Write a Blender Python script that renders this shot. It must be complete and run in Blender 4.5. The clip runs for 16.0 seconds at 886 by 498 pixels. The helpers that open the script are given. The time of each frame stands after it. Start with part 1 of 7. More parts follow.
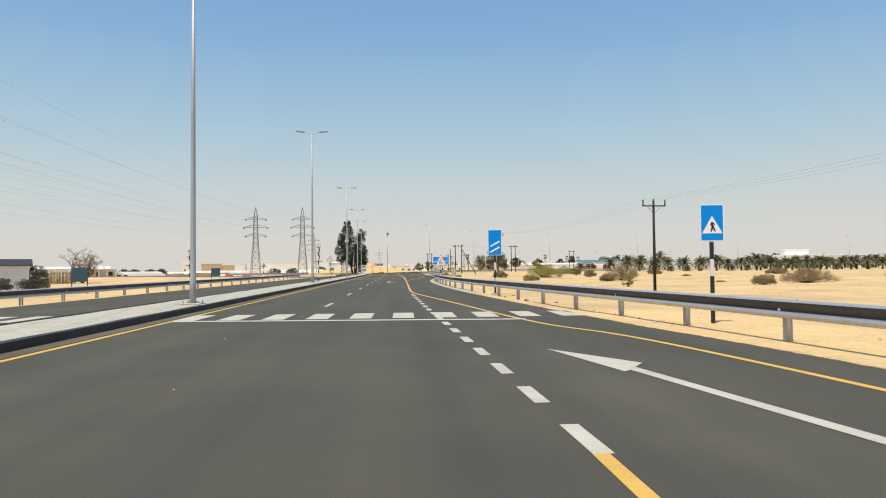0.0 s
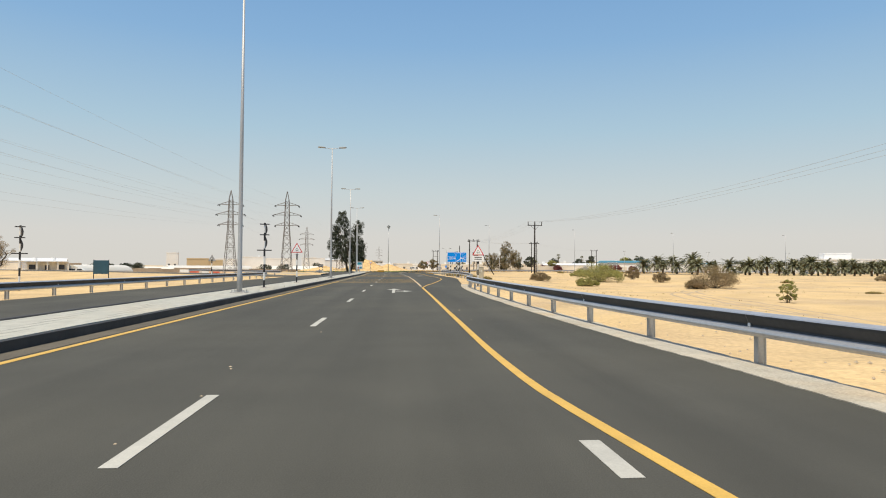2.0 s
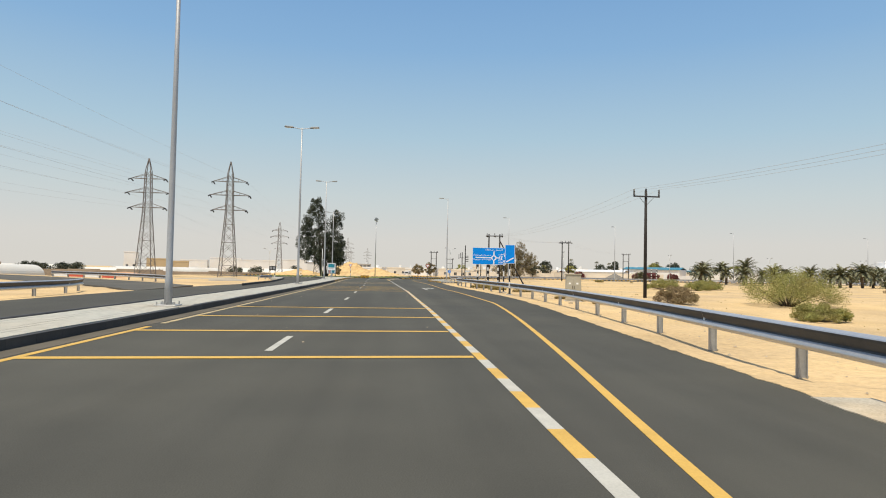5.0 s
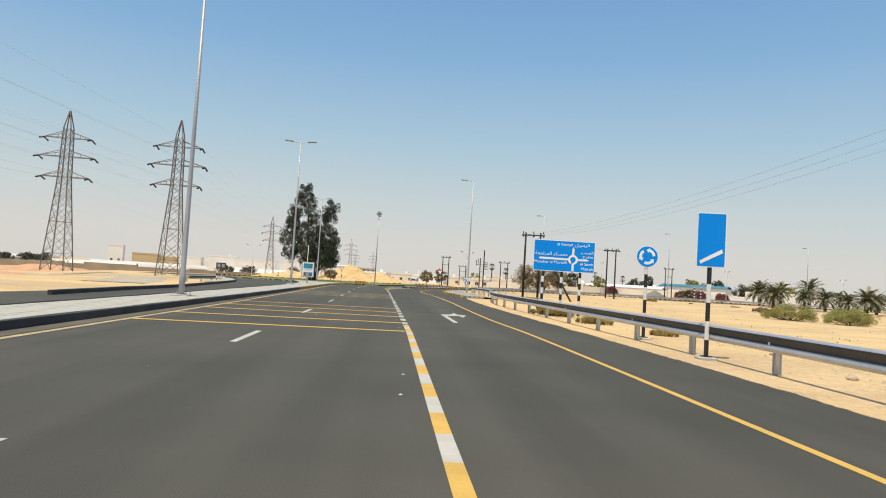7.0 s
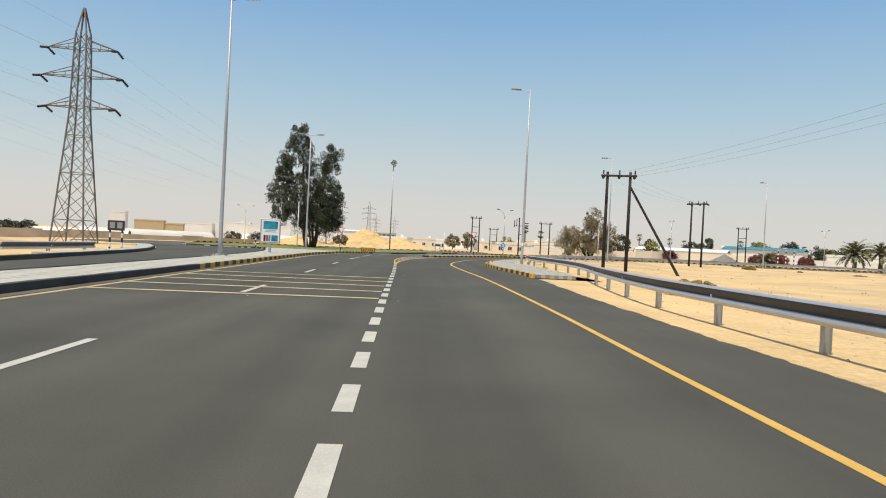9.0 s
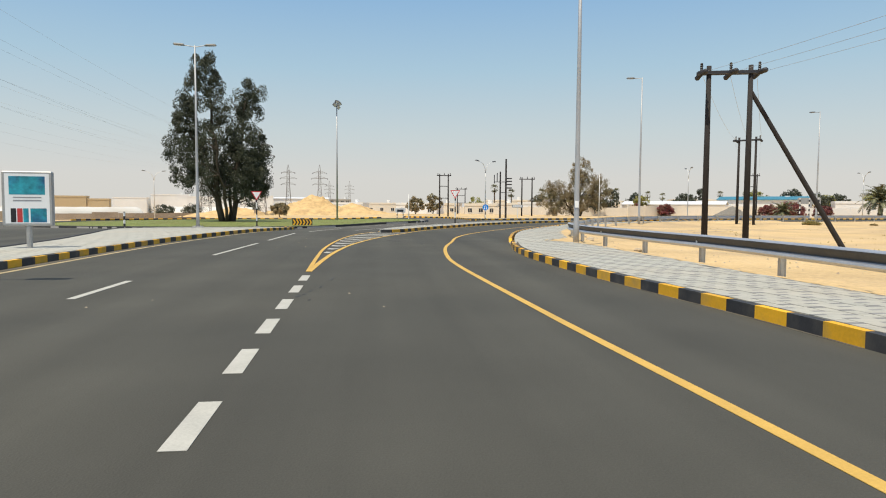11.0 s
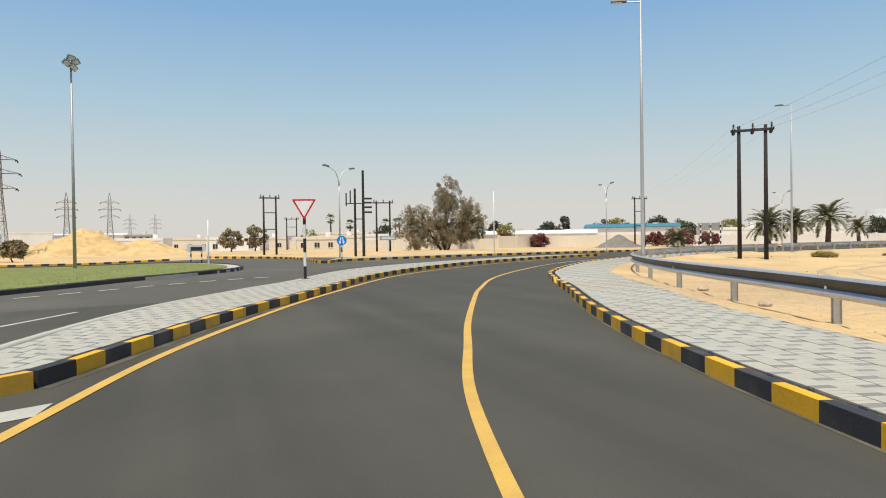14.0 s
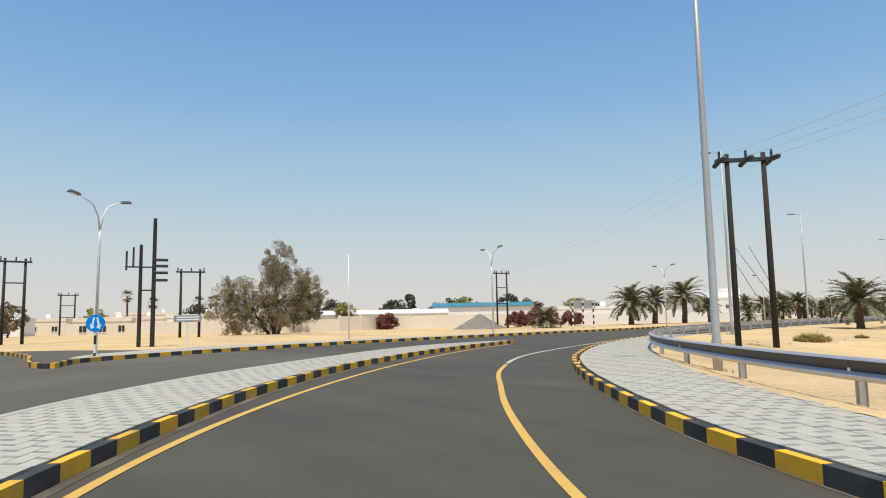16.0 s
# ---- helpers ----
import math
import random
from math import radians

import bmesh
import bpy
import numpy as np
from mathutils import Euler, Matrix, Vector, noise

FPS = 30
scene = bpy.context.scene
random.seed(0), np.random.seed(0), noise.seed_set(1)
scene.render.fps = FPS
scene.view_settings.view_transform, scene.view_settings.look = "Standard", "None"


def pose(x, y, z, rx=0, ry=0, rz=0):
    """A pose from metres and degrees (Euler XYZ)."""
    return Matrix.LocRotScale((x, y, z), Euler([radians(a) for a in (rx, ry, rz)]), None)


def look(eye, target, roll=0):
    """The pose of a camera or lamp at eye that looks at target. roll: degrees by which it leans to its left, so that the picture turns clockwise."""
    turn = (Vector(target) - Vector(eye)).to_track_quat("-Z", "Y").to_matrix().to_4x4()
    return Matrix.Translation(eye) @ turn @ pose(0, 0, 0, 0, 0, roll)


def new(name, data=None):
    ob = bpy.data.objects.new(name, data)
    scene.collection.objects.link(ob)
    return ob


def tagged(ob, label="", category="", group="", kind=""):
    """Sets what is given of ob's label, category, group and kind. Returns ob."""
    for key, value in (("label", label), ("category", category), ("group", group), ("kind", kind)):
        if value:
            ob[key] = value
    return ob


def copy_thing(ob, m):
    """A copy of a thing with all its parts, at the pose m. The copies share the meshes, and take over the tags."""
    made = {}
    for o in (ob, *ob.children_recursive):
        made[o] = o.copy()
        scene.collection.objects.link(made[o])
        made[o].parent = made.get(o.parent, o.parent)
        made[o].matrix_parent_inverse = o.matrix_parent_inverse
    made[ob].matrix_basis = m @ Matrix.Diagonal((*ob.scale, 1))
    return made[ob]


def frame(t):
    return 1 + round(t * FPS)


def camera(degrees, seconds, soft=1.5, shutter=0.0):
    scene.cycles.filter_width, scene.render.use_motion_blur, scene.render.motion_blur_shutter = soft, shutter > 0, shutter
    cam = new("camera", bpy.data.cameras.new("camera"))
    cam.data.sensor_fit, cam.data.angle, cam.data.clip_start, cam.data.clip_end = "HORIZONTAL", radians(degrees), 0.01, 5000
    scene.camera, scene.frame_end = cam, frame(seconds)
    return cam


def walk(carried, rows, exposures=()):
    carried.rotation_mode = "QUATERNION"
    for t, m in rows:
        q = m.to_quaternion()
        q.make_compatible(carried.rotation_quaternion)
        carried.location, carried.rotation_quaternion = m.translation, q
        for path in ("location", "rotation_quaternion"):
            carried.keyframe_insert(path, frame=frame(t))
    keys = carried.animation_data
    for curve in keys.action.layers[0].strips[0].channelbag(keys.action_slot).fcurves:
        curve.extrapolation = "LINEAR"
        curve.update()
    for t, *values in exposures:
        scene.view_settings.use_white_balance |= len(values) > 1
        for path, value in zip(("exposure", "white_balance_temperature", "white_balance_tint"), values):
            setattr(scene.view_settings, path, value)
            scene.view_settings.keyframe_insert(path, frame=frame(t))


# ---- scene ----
cam = camera(67.88, 16.0, soft=1.05)
ROWS = [
    (0.0, 6.650, -0.000, 1.496, -3.85, 1.67, 0.53),
    (0.5, 6.369, 8.103, 1.510, -4.36, 1.66, 0.57),
    (1.0, 6.119, 16.233, 1.501, -3.24, 2.23, 0.74),
    (1.5, 5.917, 24.531, 1.490, -3.67, 1.66, 0.83),
    (2.0, 5.797, 32.982, 1.465, -3.89, 1.58, -0.45),
    (2.5, 5.751, 41.538, 1.468, -3.16, 2.56, -1.28),
    (3.0, 5.690, 50.088, 1.491, -3.10, 3.49, -1.79),
    (3.2, 5.673, 53.483, 1.482, -3.32, 3.44, -1.79),
    (5.3, 6.017, 86.751, 1.510, -4.99, 1.68, -1.38),
    (5.5, 6.120, 89.829, 1.533, -5.25, 1.49, -2.16),
    (6.0, 6.305, 97.465, 1.506, -4.72, 1.25, -3.26),
    (6.5, 6.588, 105.356, 1.506, -4.03, 2.62, -3.01),
    (7.0, 6.881, 112.940, 1.508, -4.11, 2.69, -3.51),
    (7.5, 7.164, 120.412, 1.515, -3.84, 1.86, -3.06),
    (8.0, 7.401, 127.839, 1.486, -3.30, 0.51, -3.14),
    (8.5, 7.520, 135.069, 1.473, -2.14, -0.35, -2.89),
    (8.7, 7.543, 137.914, 1.448, -1.91, -0.42, -3.07),
    (10.8, 7.664, 166.317, 1.485, -4.50, -1.63, 0.68),
    (11.0, 7.697, 168.674, 1.519, -5.67, -3.55, -0.31),
    (11.5, 7.745, 174.640, 1.493, -10.68, 0.69, 1.14),
    (12.0, 7.886, 180.036, 1.485, -13.50, 1.93, 3.22),
    (12.5, 8.180, 185.666, 1.468, -14.27, 1.11, 3.84),
    (13.0, 8.770, 191.119, 1.516, -19.11, 1.07, 4.00),
    (13.5, 9.566, 196.376, 1.541, -21.49, 0.99, 2.89),
    (14.0, 10.747, 201.806, 1.517, -20.61, -0.71, 0.78),
    (14.5, 12.110, 206.921, 1.516, -22.23, -0.10, 1.98),
    (15.0, 13.636, 211.934, 1.526, -27.34, 0.98, 2.36),
    (15.5, 15.249, 216.715, 1.494, -32.52, 5.56, 1.40),
    (16.0, 17.192, 221.06, 1.54, -35.597, 6.083, 1.066),
]
walk(cam, [(t, pose(x, y, z, 90 + pitch, roll, yaw)) for t, x, y, z, yaw, pitch, roll in ROWS], exposures=[(0.0, 0.14, 7150, 7), (10.0, 0.14, 7150, 7), (11.7, 0.14, 6950, 6), (13.2, 0.14, 7150, 7), (14.5, 0.14, 7150, 7), (15.3, 0.14, 6900, 7), (16.0, 0.14, 6850, 7)])
# ---- end of path ----
from mathutils import geometry

# ---- light ----
SUN_EL, SUN_AZ = 70.0, 217.0   # degrees; azimuth clockwise from +y
sun = new("sun", bpy.data.lights.new("sun", "SUN"))
sun.data.energy, sun.data.angle, sun.data.color = 4.0, radians(0.53), (1.0, 0.93, 0.83)
_s = Vector((math.sin(radians(SUN_AZ)) * math.cos(radians(SUN_EL)), math.cos(radians(SUN_AZ)) * math.cos(radians(SUN_EL)), math.sin(radians(SUN_EL))))
sun.matrix_world = look(_s * 100, (0, 0, 0))
world = bpy.data.worlds.new("sky")
scene.world = world
world.use_nodes = True
_n = world.node_tree.nodes
sky = _n.new("ShaderNodeTexSky")
sky.sky_type, sky.sun_disc = "NISHITA", False
sky.sun_elevation, sky.sun_rotation = radians(SUN_EL), radians(SUN_AZ)
sky.altitude, sky.air_density, sky.dust_density, sky.ozone_density = 0, 1.0, 1.1, 1.0
_n["Background"].inputs[1].default_value = 0.15
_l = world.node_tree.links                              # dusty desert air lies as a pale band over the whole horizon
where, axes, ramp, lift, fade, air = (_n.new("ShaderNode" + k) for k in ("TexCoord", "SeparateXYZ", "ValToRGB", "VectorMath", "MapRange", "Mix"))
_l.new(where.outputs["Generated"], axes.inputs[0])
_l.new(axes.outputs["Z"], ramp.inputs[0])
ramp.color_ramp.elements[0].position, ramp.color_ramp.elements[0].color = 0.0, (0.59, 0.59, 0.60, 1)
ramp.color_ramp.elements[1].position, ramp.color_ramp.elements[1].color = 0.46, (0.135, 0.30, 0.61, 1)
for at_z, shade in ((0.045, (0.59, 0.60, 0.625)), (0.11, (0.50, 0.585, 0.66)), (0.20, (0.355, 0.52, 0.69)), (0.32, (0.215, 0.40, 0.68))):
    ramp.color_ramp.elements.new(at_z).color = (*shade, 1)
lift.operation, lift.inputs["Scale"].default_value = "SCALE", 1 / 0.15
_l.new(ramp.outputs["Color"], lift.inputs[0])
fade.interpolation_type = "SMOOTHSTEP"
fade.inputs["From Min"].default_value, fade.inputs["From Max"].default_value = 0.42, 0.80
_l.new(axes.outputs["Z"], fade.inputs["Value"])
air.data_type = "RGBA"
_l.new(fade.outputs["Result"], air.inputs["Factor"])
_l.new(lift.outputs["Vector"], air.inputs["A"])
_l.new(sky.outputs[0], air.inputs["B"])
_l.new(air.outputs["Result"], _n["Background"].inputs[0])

# ---- materials ----
MATS = {}


def material(name, colour, rough=0.8, metal=0.0, spread=0.12, scale=3.0, fine=40.0, bump=0.15, alt=None, alt_amount=0.5, alt_scale=0.6,
             per="none", spec=0.5, detail=6.0, streak=0.0, ripple=0.0):
    """Base colour varied by a coarse and a fine noise, an optional second colour in blotches, and fine relief."""
    if name in MATS:
        return MATS[name]
    m = bpy.data.materials.new(name)
    m.use_nodes = True
    nt = m.node_tree
    n, l = nt.nodes, nt.links
    b = n["Principled BSDF"]
    b.inputs["Roughness"].default_value = rough
    b.inputs["Metallic"].default_value = metal
    b.inputs["Specular IOR Level"].default_value = spec
    geo = n.new("ShaderNodeNewGeometry")
    pos = geo.outputs["Position"]
    a = n.new("ShaderNodeTexNoise")
    a.inputs["Scale"].default_value, a.inputs["Detail"].default_value = scale, detail
    f = n.new("ShaderNodeTexNoise")
    f.inputs["Scale"].default_value, f.inputs["Detail"].default_value = fine, 4.0
    l.new(pos, a.inputs["Vector"])
    l.new(pos, f.inputs["Vector"])
    add = n.new("ShaderNodeMath")
    add.operation = "ADD"
    l.new(a.outputs["Fac"], add.inputs[0])
    l.new(f.outputs["Fac"], add.inputs[1])
    last = add.outputs[0]
    lo, hi = 0.6, 1.4
    if per != "none":
        src = n.new("ShaderNodeObjectInfo").outputs["Random"] if per == "object" else geo.outputs["Random Per Island"]
        add2 = n.new("ShaderNodeMath")
        add2.operation = "MULTIPLY_ADD"
        add2.inputs[1].default_value = 0.8
        l.new(src, add2.inputs[0])
        l.new(last, add2.inputs[2])
        last, hi = add2.outputs[0], 2.2
    mr = n.new("ShaderNodeMapRange")
    mr.inputs["From Min"].default_value, mr.inputs["From Max"].default_value = lo, hi
    mr.inputs["To Min"].default_value, mr.inputs["To Max"].default_value = 1 - spread, 1 + spread
    l.new(last, mr.inputs["Value"])
    mul = n.new("ShaderNodeVectorMath")
    mul.operation = "SCALE"
    if alt:
        blot = n.new("ShaderNodeTexNoise")
        blot.inputs["Scale"].default_value, blot.inputs["Detail"].default_value = alt_scale, 5.0
        l.new(pos, blot.inputs["Vector"])
        r2 = n.new("ShaderNodeMapRange")
        r2.inputs["From Min"].default_value, r2.inputs["From Max"].default_value = 0.45, 0.7
        r2.inputs["To Max"].default_value = alt_amount
        l.new(blot.outputs["Fac"], r2.inputs["Value"])
        mix = n.new("ShaderNodeMix")
        mix.data_type = "RGBA"
        mix.inputs["A"].default_value, mix.inputs["B"].default_value = (*colour, 1), (*alt, 1)
        l.new(r2.outputs["Result"], mix.inputs["Factor"])
        l.new(mix.outputs["Result"], mul.inputs[0])
    else:
        mul.inputs[0].default_value = colour
    scale_out = mr.outputs["Result"]
    if streak:                                          # long bands worn along the lanes
        mp = n.new("ShaderNodeMapping")
        mp.inputs["Scale"].default_value = (0.9, 0.022, 1.0)
        l.new(pos, mp.inputs["Vector"])
        sn = n.new("ShaderNodeTexNoise")
        sn.inputs["Scale"].default_value, sn.inputs["Detail"].default_value = 1.0, 4.0
        l.new(mp.outputs["Vector"], sn.inputs["Vector"])
        sr = n.new("ShaderNodeMapRange")
        sr.inputs["From Min"].default_value, sr.inputs["From Max"].default_value = 0.3, 0.7
        sr.inputs["To Min"].default_value, sr.inputs["To Max"].default_value = 1 - streak, 1 + streak
        l.new(sn.outputs["Fac"], sr.inputs["Value"])
        sm = n.new("ShaderNodeMath")
        sm.operation = "MULTIPLY"
        l.new(scale_out, sm.inputs[0])
        l.new(sr.outputs["Result"], sm.inputs[1])
        scale_out = sm.outputs[0]
    l.new(scale_out, mul.inputs["Scale"])
    l.new(mul.outputs["Vector"], b.inputs["Base Color"])
    if bump:
        bp = n.new("ShaderNodeBump")
        bp.inputs["Strength"].default_value, bp.inputs["Distance"].default_value = bump, 0.02
        l.new(f.outputs["Fac"], bp.inputs["Height"])
        if ripple:                                      # wind ripples and footprints
            rn = n.new("ShaderNodeTexNoise")
            rn.inputs["Scale"].default_value, rn.inputs["Detail"].default_value, rn.inputs["Distortion"].default_value = 1.3, 5.0, 0.6
            l.new(pos, rn.inputs["Vector"])
            b2 = n.new("ShaderNodeBump")
            b2.inputs["Strength"].default_value, b2.inputs["Distance"].default_value = ripple, 0.25
            l.new(rn.outputs["Fac"], b2.inputs["Height"])
            l.new(b2.outputs["Normal"], bp.inputs["Normal"])
        l.new(bp.outputs["Normal"], b.inputs["Normal"])
    MATS[name] = m
    return m


SAND = material("sand", (0.565, 0.41, 0.220), 0.95, spread=0.24, scale=0.22, fine=9.0, bump=0.5, alt=(0.43, 0.325, 0.21), alt_amount=0.85, alt_scale=0.09, spec=0.1, ripple=0.9)
ASPHALT = material("asphalt", (0.0605, 0.0585, 0.0485), 0.85, spread=0.18, scale=0.5, fine=60.0, bump=0.3, alt=(0.078, 0.074, 0.059), alt_amount=0.9, alt_scale=0.10, spec=0.3, streak=0.16)
WORN = material("worn_asphalt", (0.088, 0.084, 0.073), 0.9, spread=0.2, scale=0.5, fine=60.0, bump=0.3, alt=(0.115, 0.108, 0.092), alt_amount=0.9, alt_scale=0.14, spec=0.25)
SHOULDER = material("dusty_asphalt", (0.39, 0.36, 0.30), 0.95, spread=0.35, scale=1.2, fine=30.0, bump=0.3, alt=(0.5, 0.36, 0.2), alt_amount=0.5, alt_scale=0.5, spec=0.1)
WHITE_LINE = material("white_road_paint", (0.43, 0.42, 0.375), 0.75, spread=0.16, scale=2.5, fine=50.0, alt=(0.34, 0.335, 0.31), alt_amount=0.5, alt_scale=1.4, spec=0.3)
YELLOW_LINE = material("yellow_road_paint", (0.55, 0.345, 0.085), 0.75, spread=0.14, scale=2.5, fine=50.0, alt=(0.42, 0.27, 0.08), alt_amount=0.45, alt_scale=1.1, spec=0.3)
FADED_LINE = material("faded_yellow_paint", (0.44, 0.35, 0.20), 0.8, spread=0.25, scale=2.5, fine=50.0, alt=(0.24, 0.20, 0.13), alt_amount=0.7, alt_scale=1.3, spec=0.2)
KERB_YELLOW = material("yellow_kerb_paint", (0.78, 0.40, 0.014), 0.65, spread=0.22, scale=2.6, fine=26.0, alt=(0.42, 0.27, 0.075), alt_amount=0.75, alt_scale=1.7, per="object")
KERB_BLACK = material("black_kerb_paint", (0.026, 0.026, 0.030), 0.65, spread=0.35, scale=2.0, fine=30.0, alt=(0.085, 0.078, 0.066), alt_amount=0.7, alt_scale=2.0, per="object")
KERB_DARK = material("dark_kerb_stone", (0.032, 0.032, 0.033), 0.75, spread=0.25, scale=1.2, fine=25.0, alt=(0.07, 0.066, 0.06), alt_amount=0.6, alt_scale=0.8, per="object")
PAVER = material("grey_paver", (0.385, 0.38, 0.335), 0.85, spread=0.12, scale=0.6, fine=30.0, per="island", alt=(0.40, 0.35, 0.27), alt_amount=0.5, alt_scale=0.3)
PAVER_DARK = material("charcoal_paver", (0.215, 0.213, 0.205), 0.85, spread=0.2, scale=1.0, fine=30.0, per="island")
MORTAR = material("sanded_joint", (0.30, 0.275, 0.225), 0.95, spread=0.2, scale=1.0, fine=20.0)
# dark copy of the zinc: shade below the beam's upper ridge, put into colour
GALV_SHADE = material("shaded_zinc", (0.050, 0.051, 0.054), 0.6, 0.2, spread=0.25, scale=1.2, fine=14.0, bump=0.05, alt=(0.085, 0.082, 0.075), alt_amount=0.6, alt_scale=0.9)
GALV = material("galvanised_steel", (0.52, 0.52, 0.53), 0.42, 0.65, spread=0.12, scale=1.5, fine=14.0, bump=0.05)
GALV_POST = material("galvanised_post", (0.42, 0.42, 0.41), 0.55, 0.5, spread=0.15, scale=2.0, fine=20.0, bump=0.08)
LAMP_STEEL = material("lamp_column_steel", (0.40, 0.405, 0.41), 0.5, 0.35, spread=0.1, scale=1.0, fine=12.0, bump=0.04)
LAMP_HEAD = material("lamp_head_grey", (0.10, 0.105, 0.11), 0.5, 0.2, spread=0.1)
GLASS_LENS = material("lamp_lens", (0.62, 0.64, 0.66), 0.2, spread=0.05, bump=0)
BLACK = material("black_paint", (0.018, 0.018, 0.02), 0.55, spread=0.25, scale=4.0)
WHITE = material("white_paint", (0.74, 0.74, 0.72), 0.5, spread=0.08, scale=3.0, alt=(0.62, 0.6, 0.55), alt_amount=0.4, alt_scale=2.0)
SIGN_BLUE = material("blue_sign_sheet", (0.0, 0.255, 0.80), 0.7, spec=0.05, spread=0.06, scale=1.0, bump=0.0)
SIGN_WHITE = material("white_sign_sheet", (0.84, 0.85, 0.85), 0.4, spread=0.04, bump=0.0)
SIGN_RED = material("red_sign_sheet", (0.62, 0.02, 0.035), 0.4, spread=0.05, bump=0.0)
SIGN_BACK = material("sign_back_grey", (0.34, 0.35, 0.36), 0.5, 0.4, spread=0.1)
WOOD_POLE = material("creosoted_wood", (0.026, 0.022, 0.021), 0.9, spread=0.35, scale=2.0, fine=16.0, bump=0.4)
STEEL_DARK = material("dark_steel", (0.06, 0.06, 0.065), 0.5, 0.6, spread=0.15)
INSULATOR = material("black_insulator", (0.025, 0.024, 0.026), 0.35, spread=0.2)
WIRE = material("aluminium_wire", (0.45, 0.47, 0.50), 0.6, 0.3, spread=0.05, bump=0)
PYLON = material("pylon_steel", (0.165, 0.15, 0.14), 0.7, 0.25, spread=0.3, scale=0.8, fine=12.0, alt=(0.17, 0.12, 0.09), alt_amount=0.6, alt_scale=0.5)
CONCRETE = material("concrete", (0.42, 0.40, 0.37), 0.9, spread=0.15, scale=1.5, fine=25.0)
CABINET = material("cabinet_cream", (0.42, 0.395, 0.32), 0.6, spread=0.1, scale=1.5, alt=(0.36, 0.30, 0.2), alt_amount=0.5, alt_scale=1.2)


# ---- tools for building ----
def smooth(v):
    v = min(1.0, max(0.0, v))
    return v * v * (3 - 2 * v)


def height(x, y):
    """The carriageway falls away gently towards the roundabout."""
    return -0.36 * smooth((y - 207) / 26) * smooth((13 - x) / 14)


def part(name, bm, mat, parent=None, label="", shade=False):
    me = bpy.data.meshes.new(name)
    bm.to_mesh(me)
    bm.free()
    return part_mesh(name, me, mat, parent, label, shade)


def part_mesh(name, me, mat, parent=None, label="", shade=False):
    for m in (mat if isinstance(mat, (list, tuple)) else [mat]):
        me.materials.append(m)
    if shade:
        me.polygons.foreach_set("use_smooth", [True] * len(me.polygons))
    ob = new(name, me)
    if parent:
        ob.parent = parent
    if label:
        tagged(ob, label)
    return ob


def thing(name, label, category, x=0.0, y=0.0, z=0.0, turn=0.0, group="", kind=""):
    ob = new(name)
    ob.empty_display_size = 0.3
    ob.matrix_basis = pose(x, y, z, 0, 0, turn)
    return tagged(ob, label, category, group, kind)


def pydata(name, verts, faces):
    me = bpy.data.meshes.new(name)
    me.from_pydata([tuple(v) for v in verts], [], [tuple(f) for f in faces])
    me.update()
    return me


def box(bm, x0, x1, y0, y1, z0, z1, m=None, bevel=0.0):
    r = bmesh.ops.create_cube(bm, size=1.0)
    vs = r["verts"]
    mat = Matrix.Translation(((x0 + x1) / 2, (y0 + y1) / 2, (z0 + z1) / 2)) @ Matrix.Diagonal((x1 - x0, y1 - y0, z1 - z0, 1))
    bmesh.ops.transform(bm, matrix=(m @ mat) if m else mat, verts=vs)
    if bevel:
        es = list({e for v in vs for e in v.link_edges})
        bmesh.ops.bevel(bm, geom=es, offset=bevel, segments=1, affect="EDGES", profile=0.5)
    return vs


def tube(bm, a, b, r0, r1=None, n=10, caps=True):
    """A tapered round bar from a to b."""
    a, b = Vector(a), Vector(b)
    r1 = r0 if r1 is None else r1
    q = (b - a).to_track_quat("Z", "Y").to_matrix()
    ra = [bm.verts.new(a + q @ Vector((r0 * math.cos(2 * math.pi * k / n), r0 * math.sin(2 * math.pi * k / n), 0))) for k in range(n)]
    rb = [bm.verts.new(b + q @ Vector((r1 * math.cos(2 * math.pi * k / n), r1 * math.sin(2 * math.pi * k / n), 0))) for k in range(n)]
    fs = [bm.faces.new((ra[k], ra[(k + 1) % n], rb[(k + 1) % n], rb[k])) for k in range(n)]
    if caps:
        fs.append(bm.faces.new(ra[::-1]))
        fs.append(bm.faces.new(rb))
    return fs


def pipe(bm, pts, radii, n=8):
    """A round bar through several points, with a radius at each."""
    pts = [Vector(p) for p in pts]
    rings = []
    for i, p in enumerate(pts):
        d = (pts[min(i + 1, len(pts) - 1)] - pts[max(i - 1, 0)]).normalized()
        side = d.cross(Vector((0.31, 0.17, 0.93))).normalized()
        up = side.cross(d)
        rings.append([bm.verts.new(p + float(radii[i]) * (math.cos(2 * math.pi * k / n) * side + math.sin(2 * math.pi * k / n) * up)) for k in range(n)])
    for r, s in zip(rings, rings[1:]):
        for k in range(n):
            bm.faces.new((r[k], r[(k + 1) % n], s[(k + 1) % n], s[k]))
    bm.faces.new(rings[0][::-1])
    bm.faces.new(rings[-1])


def plate(bm, pts, y0, y1):
    """A flat outline in x, z with thickness from y0 (front) to y1 (back)."""
    f = [bm.verts.new((x, y0, z)) for x, z in pts]
    b = [bm.verts.new((x, y1, z)) for x, z in pts]
    k = len(pts)
    bm.faces.new(f)
    bm.faces.new(b[::-1])
    for i in range(k):
        bm.faces.new((f[(i + 1) % k], f[i], b[i], b[(i + 1) % k]))
    bmesh.ops.recalc_face_normals(bm, faces=bm.faces)


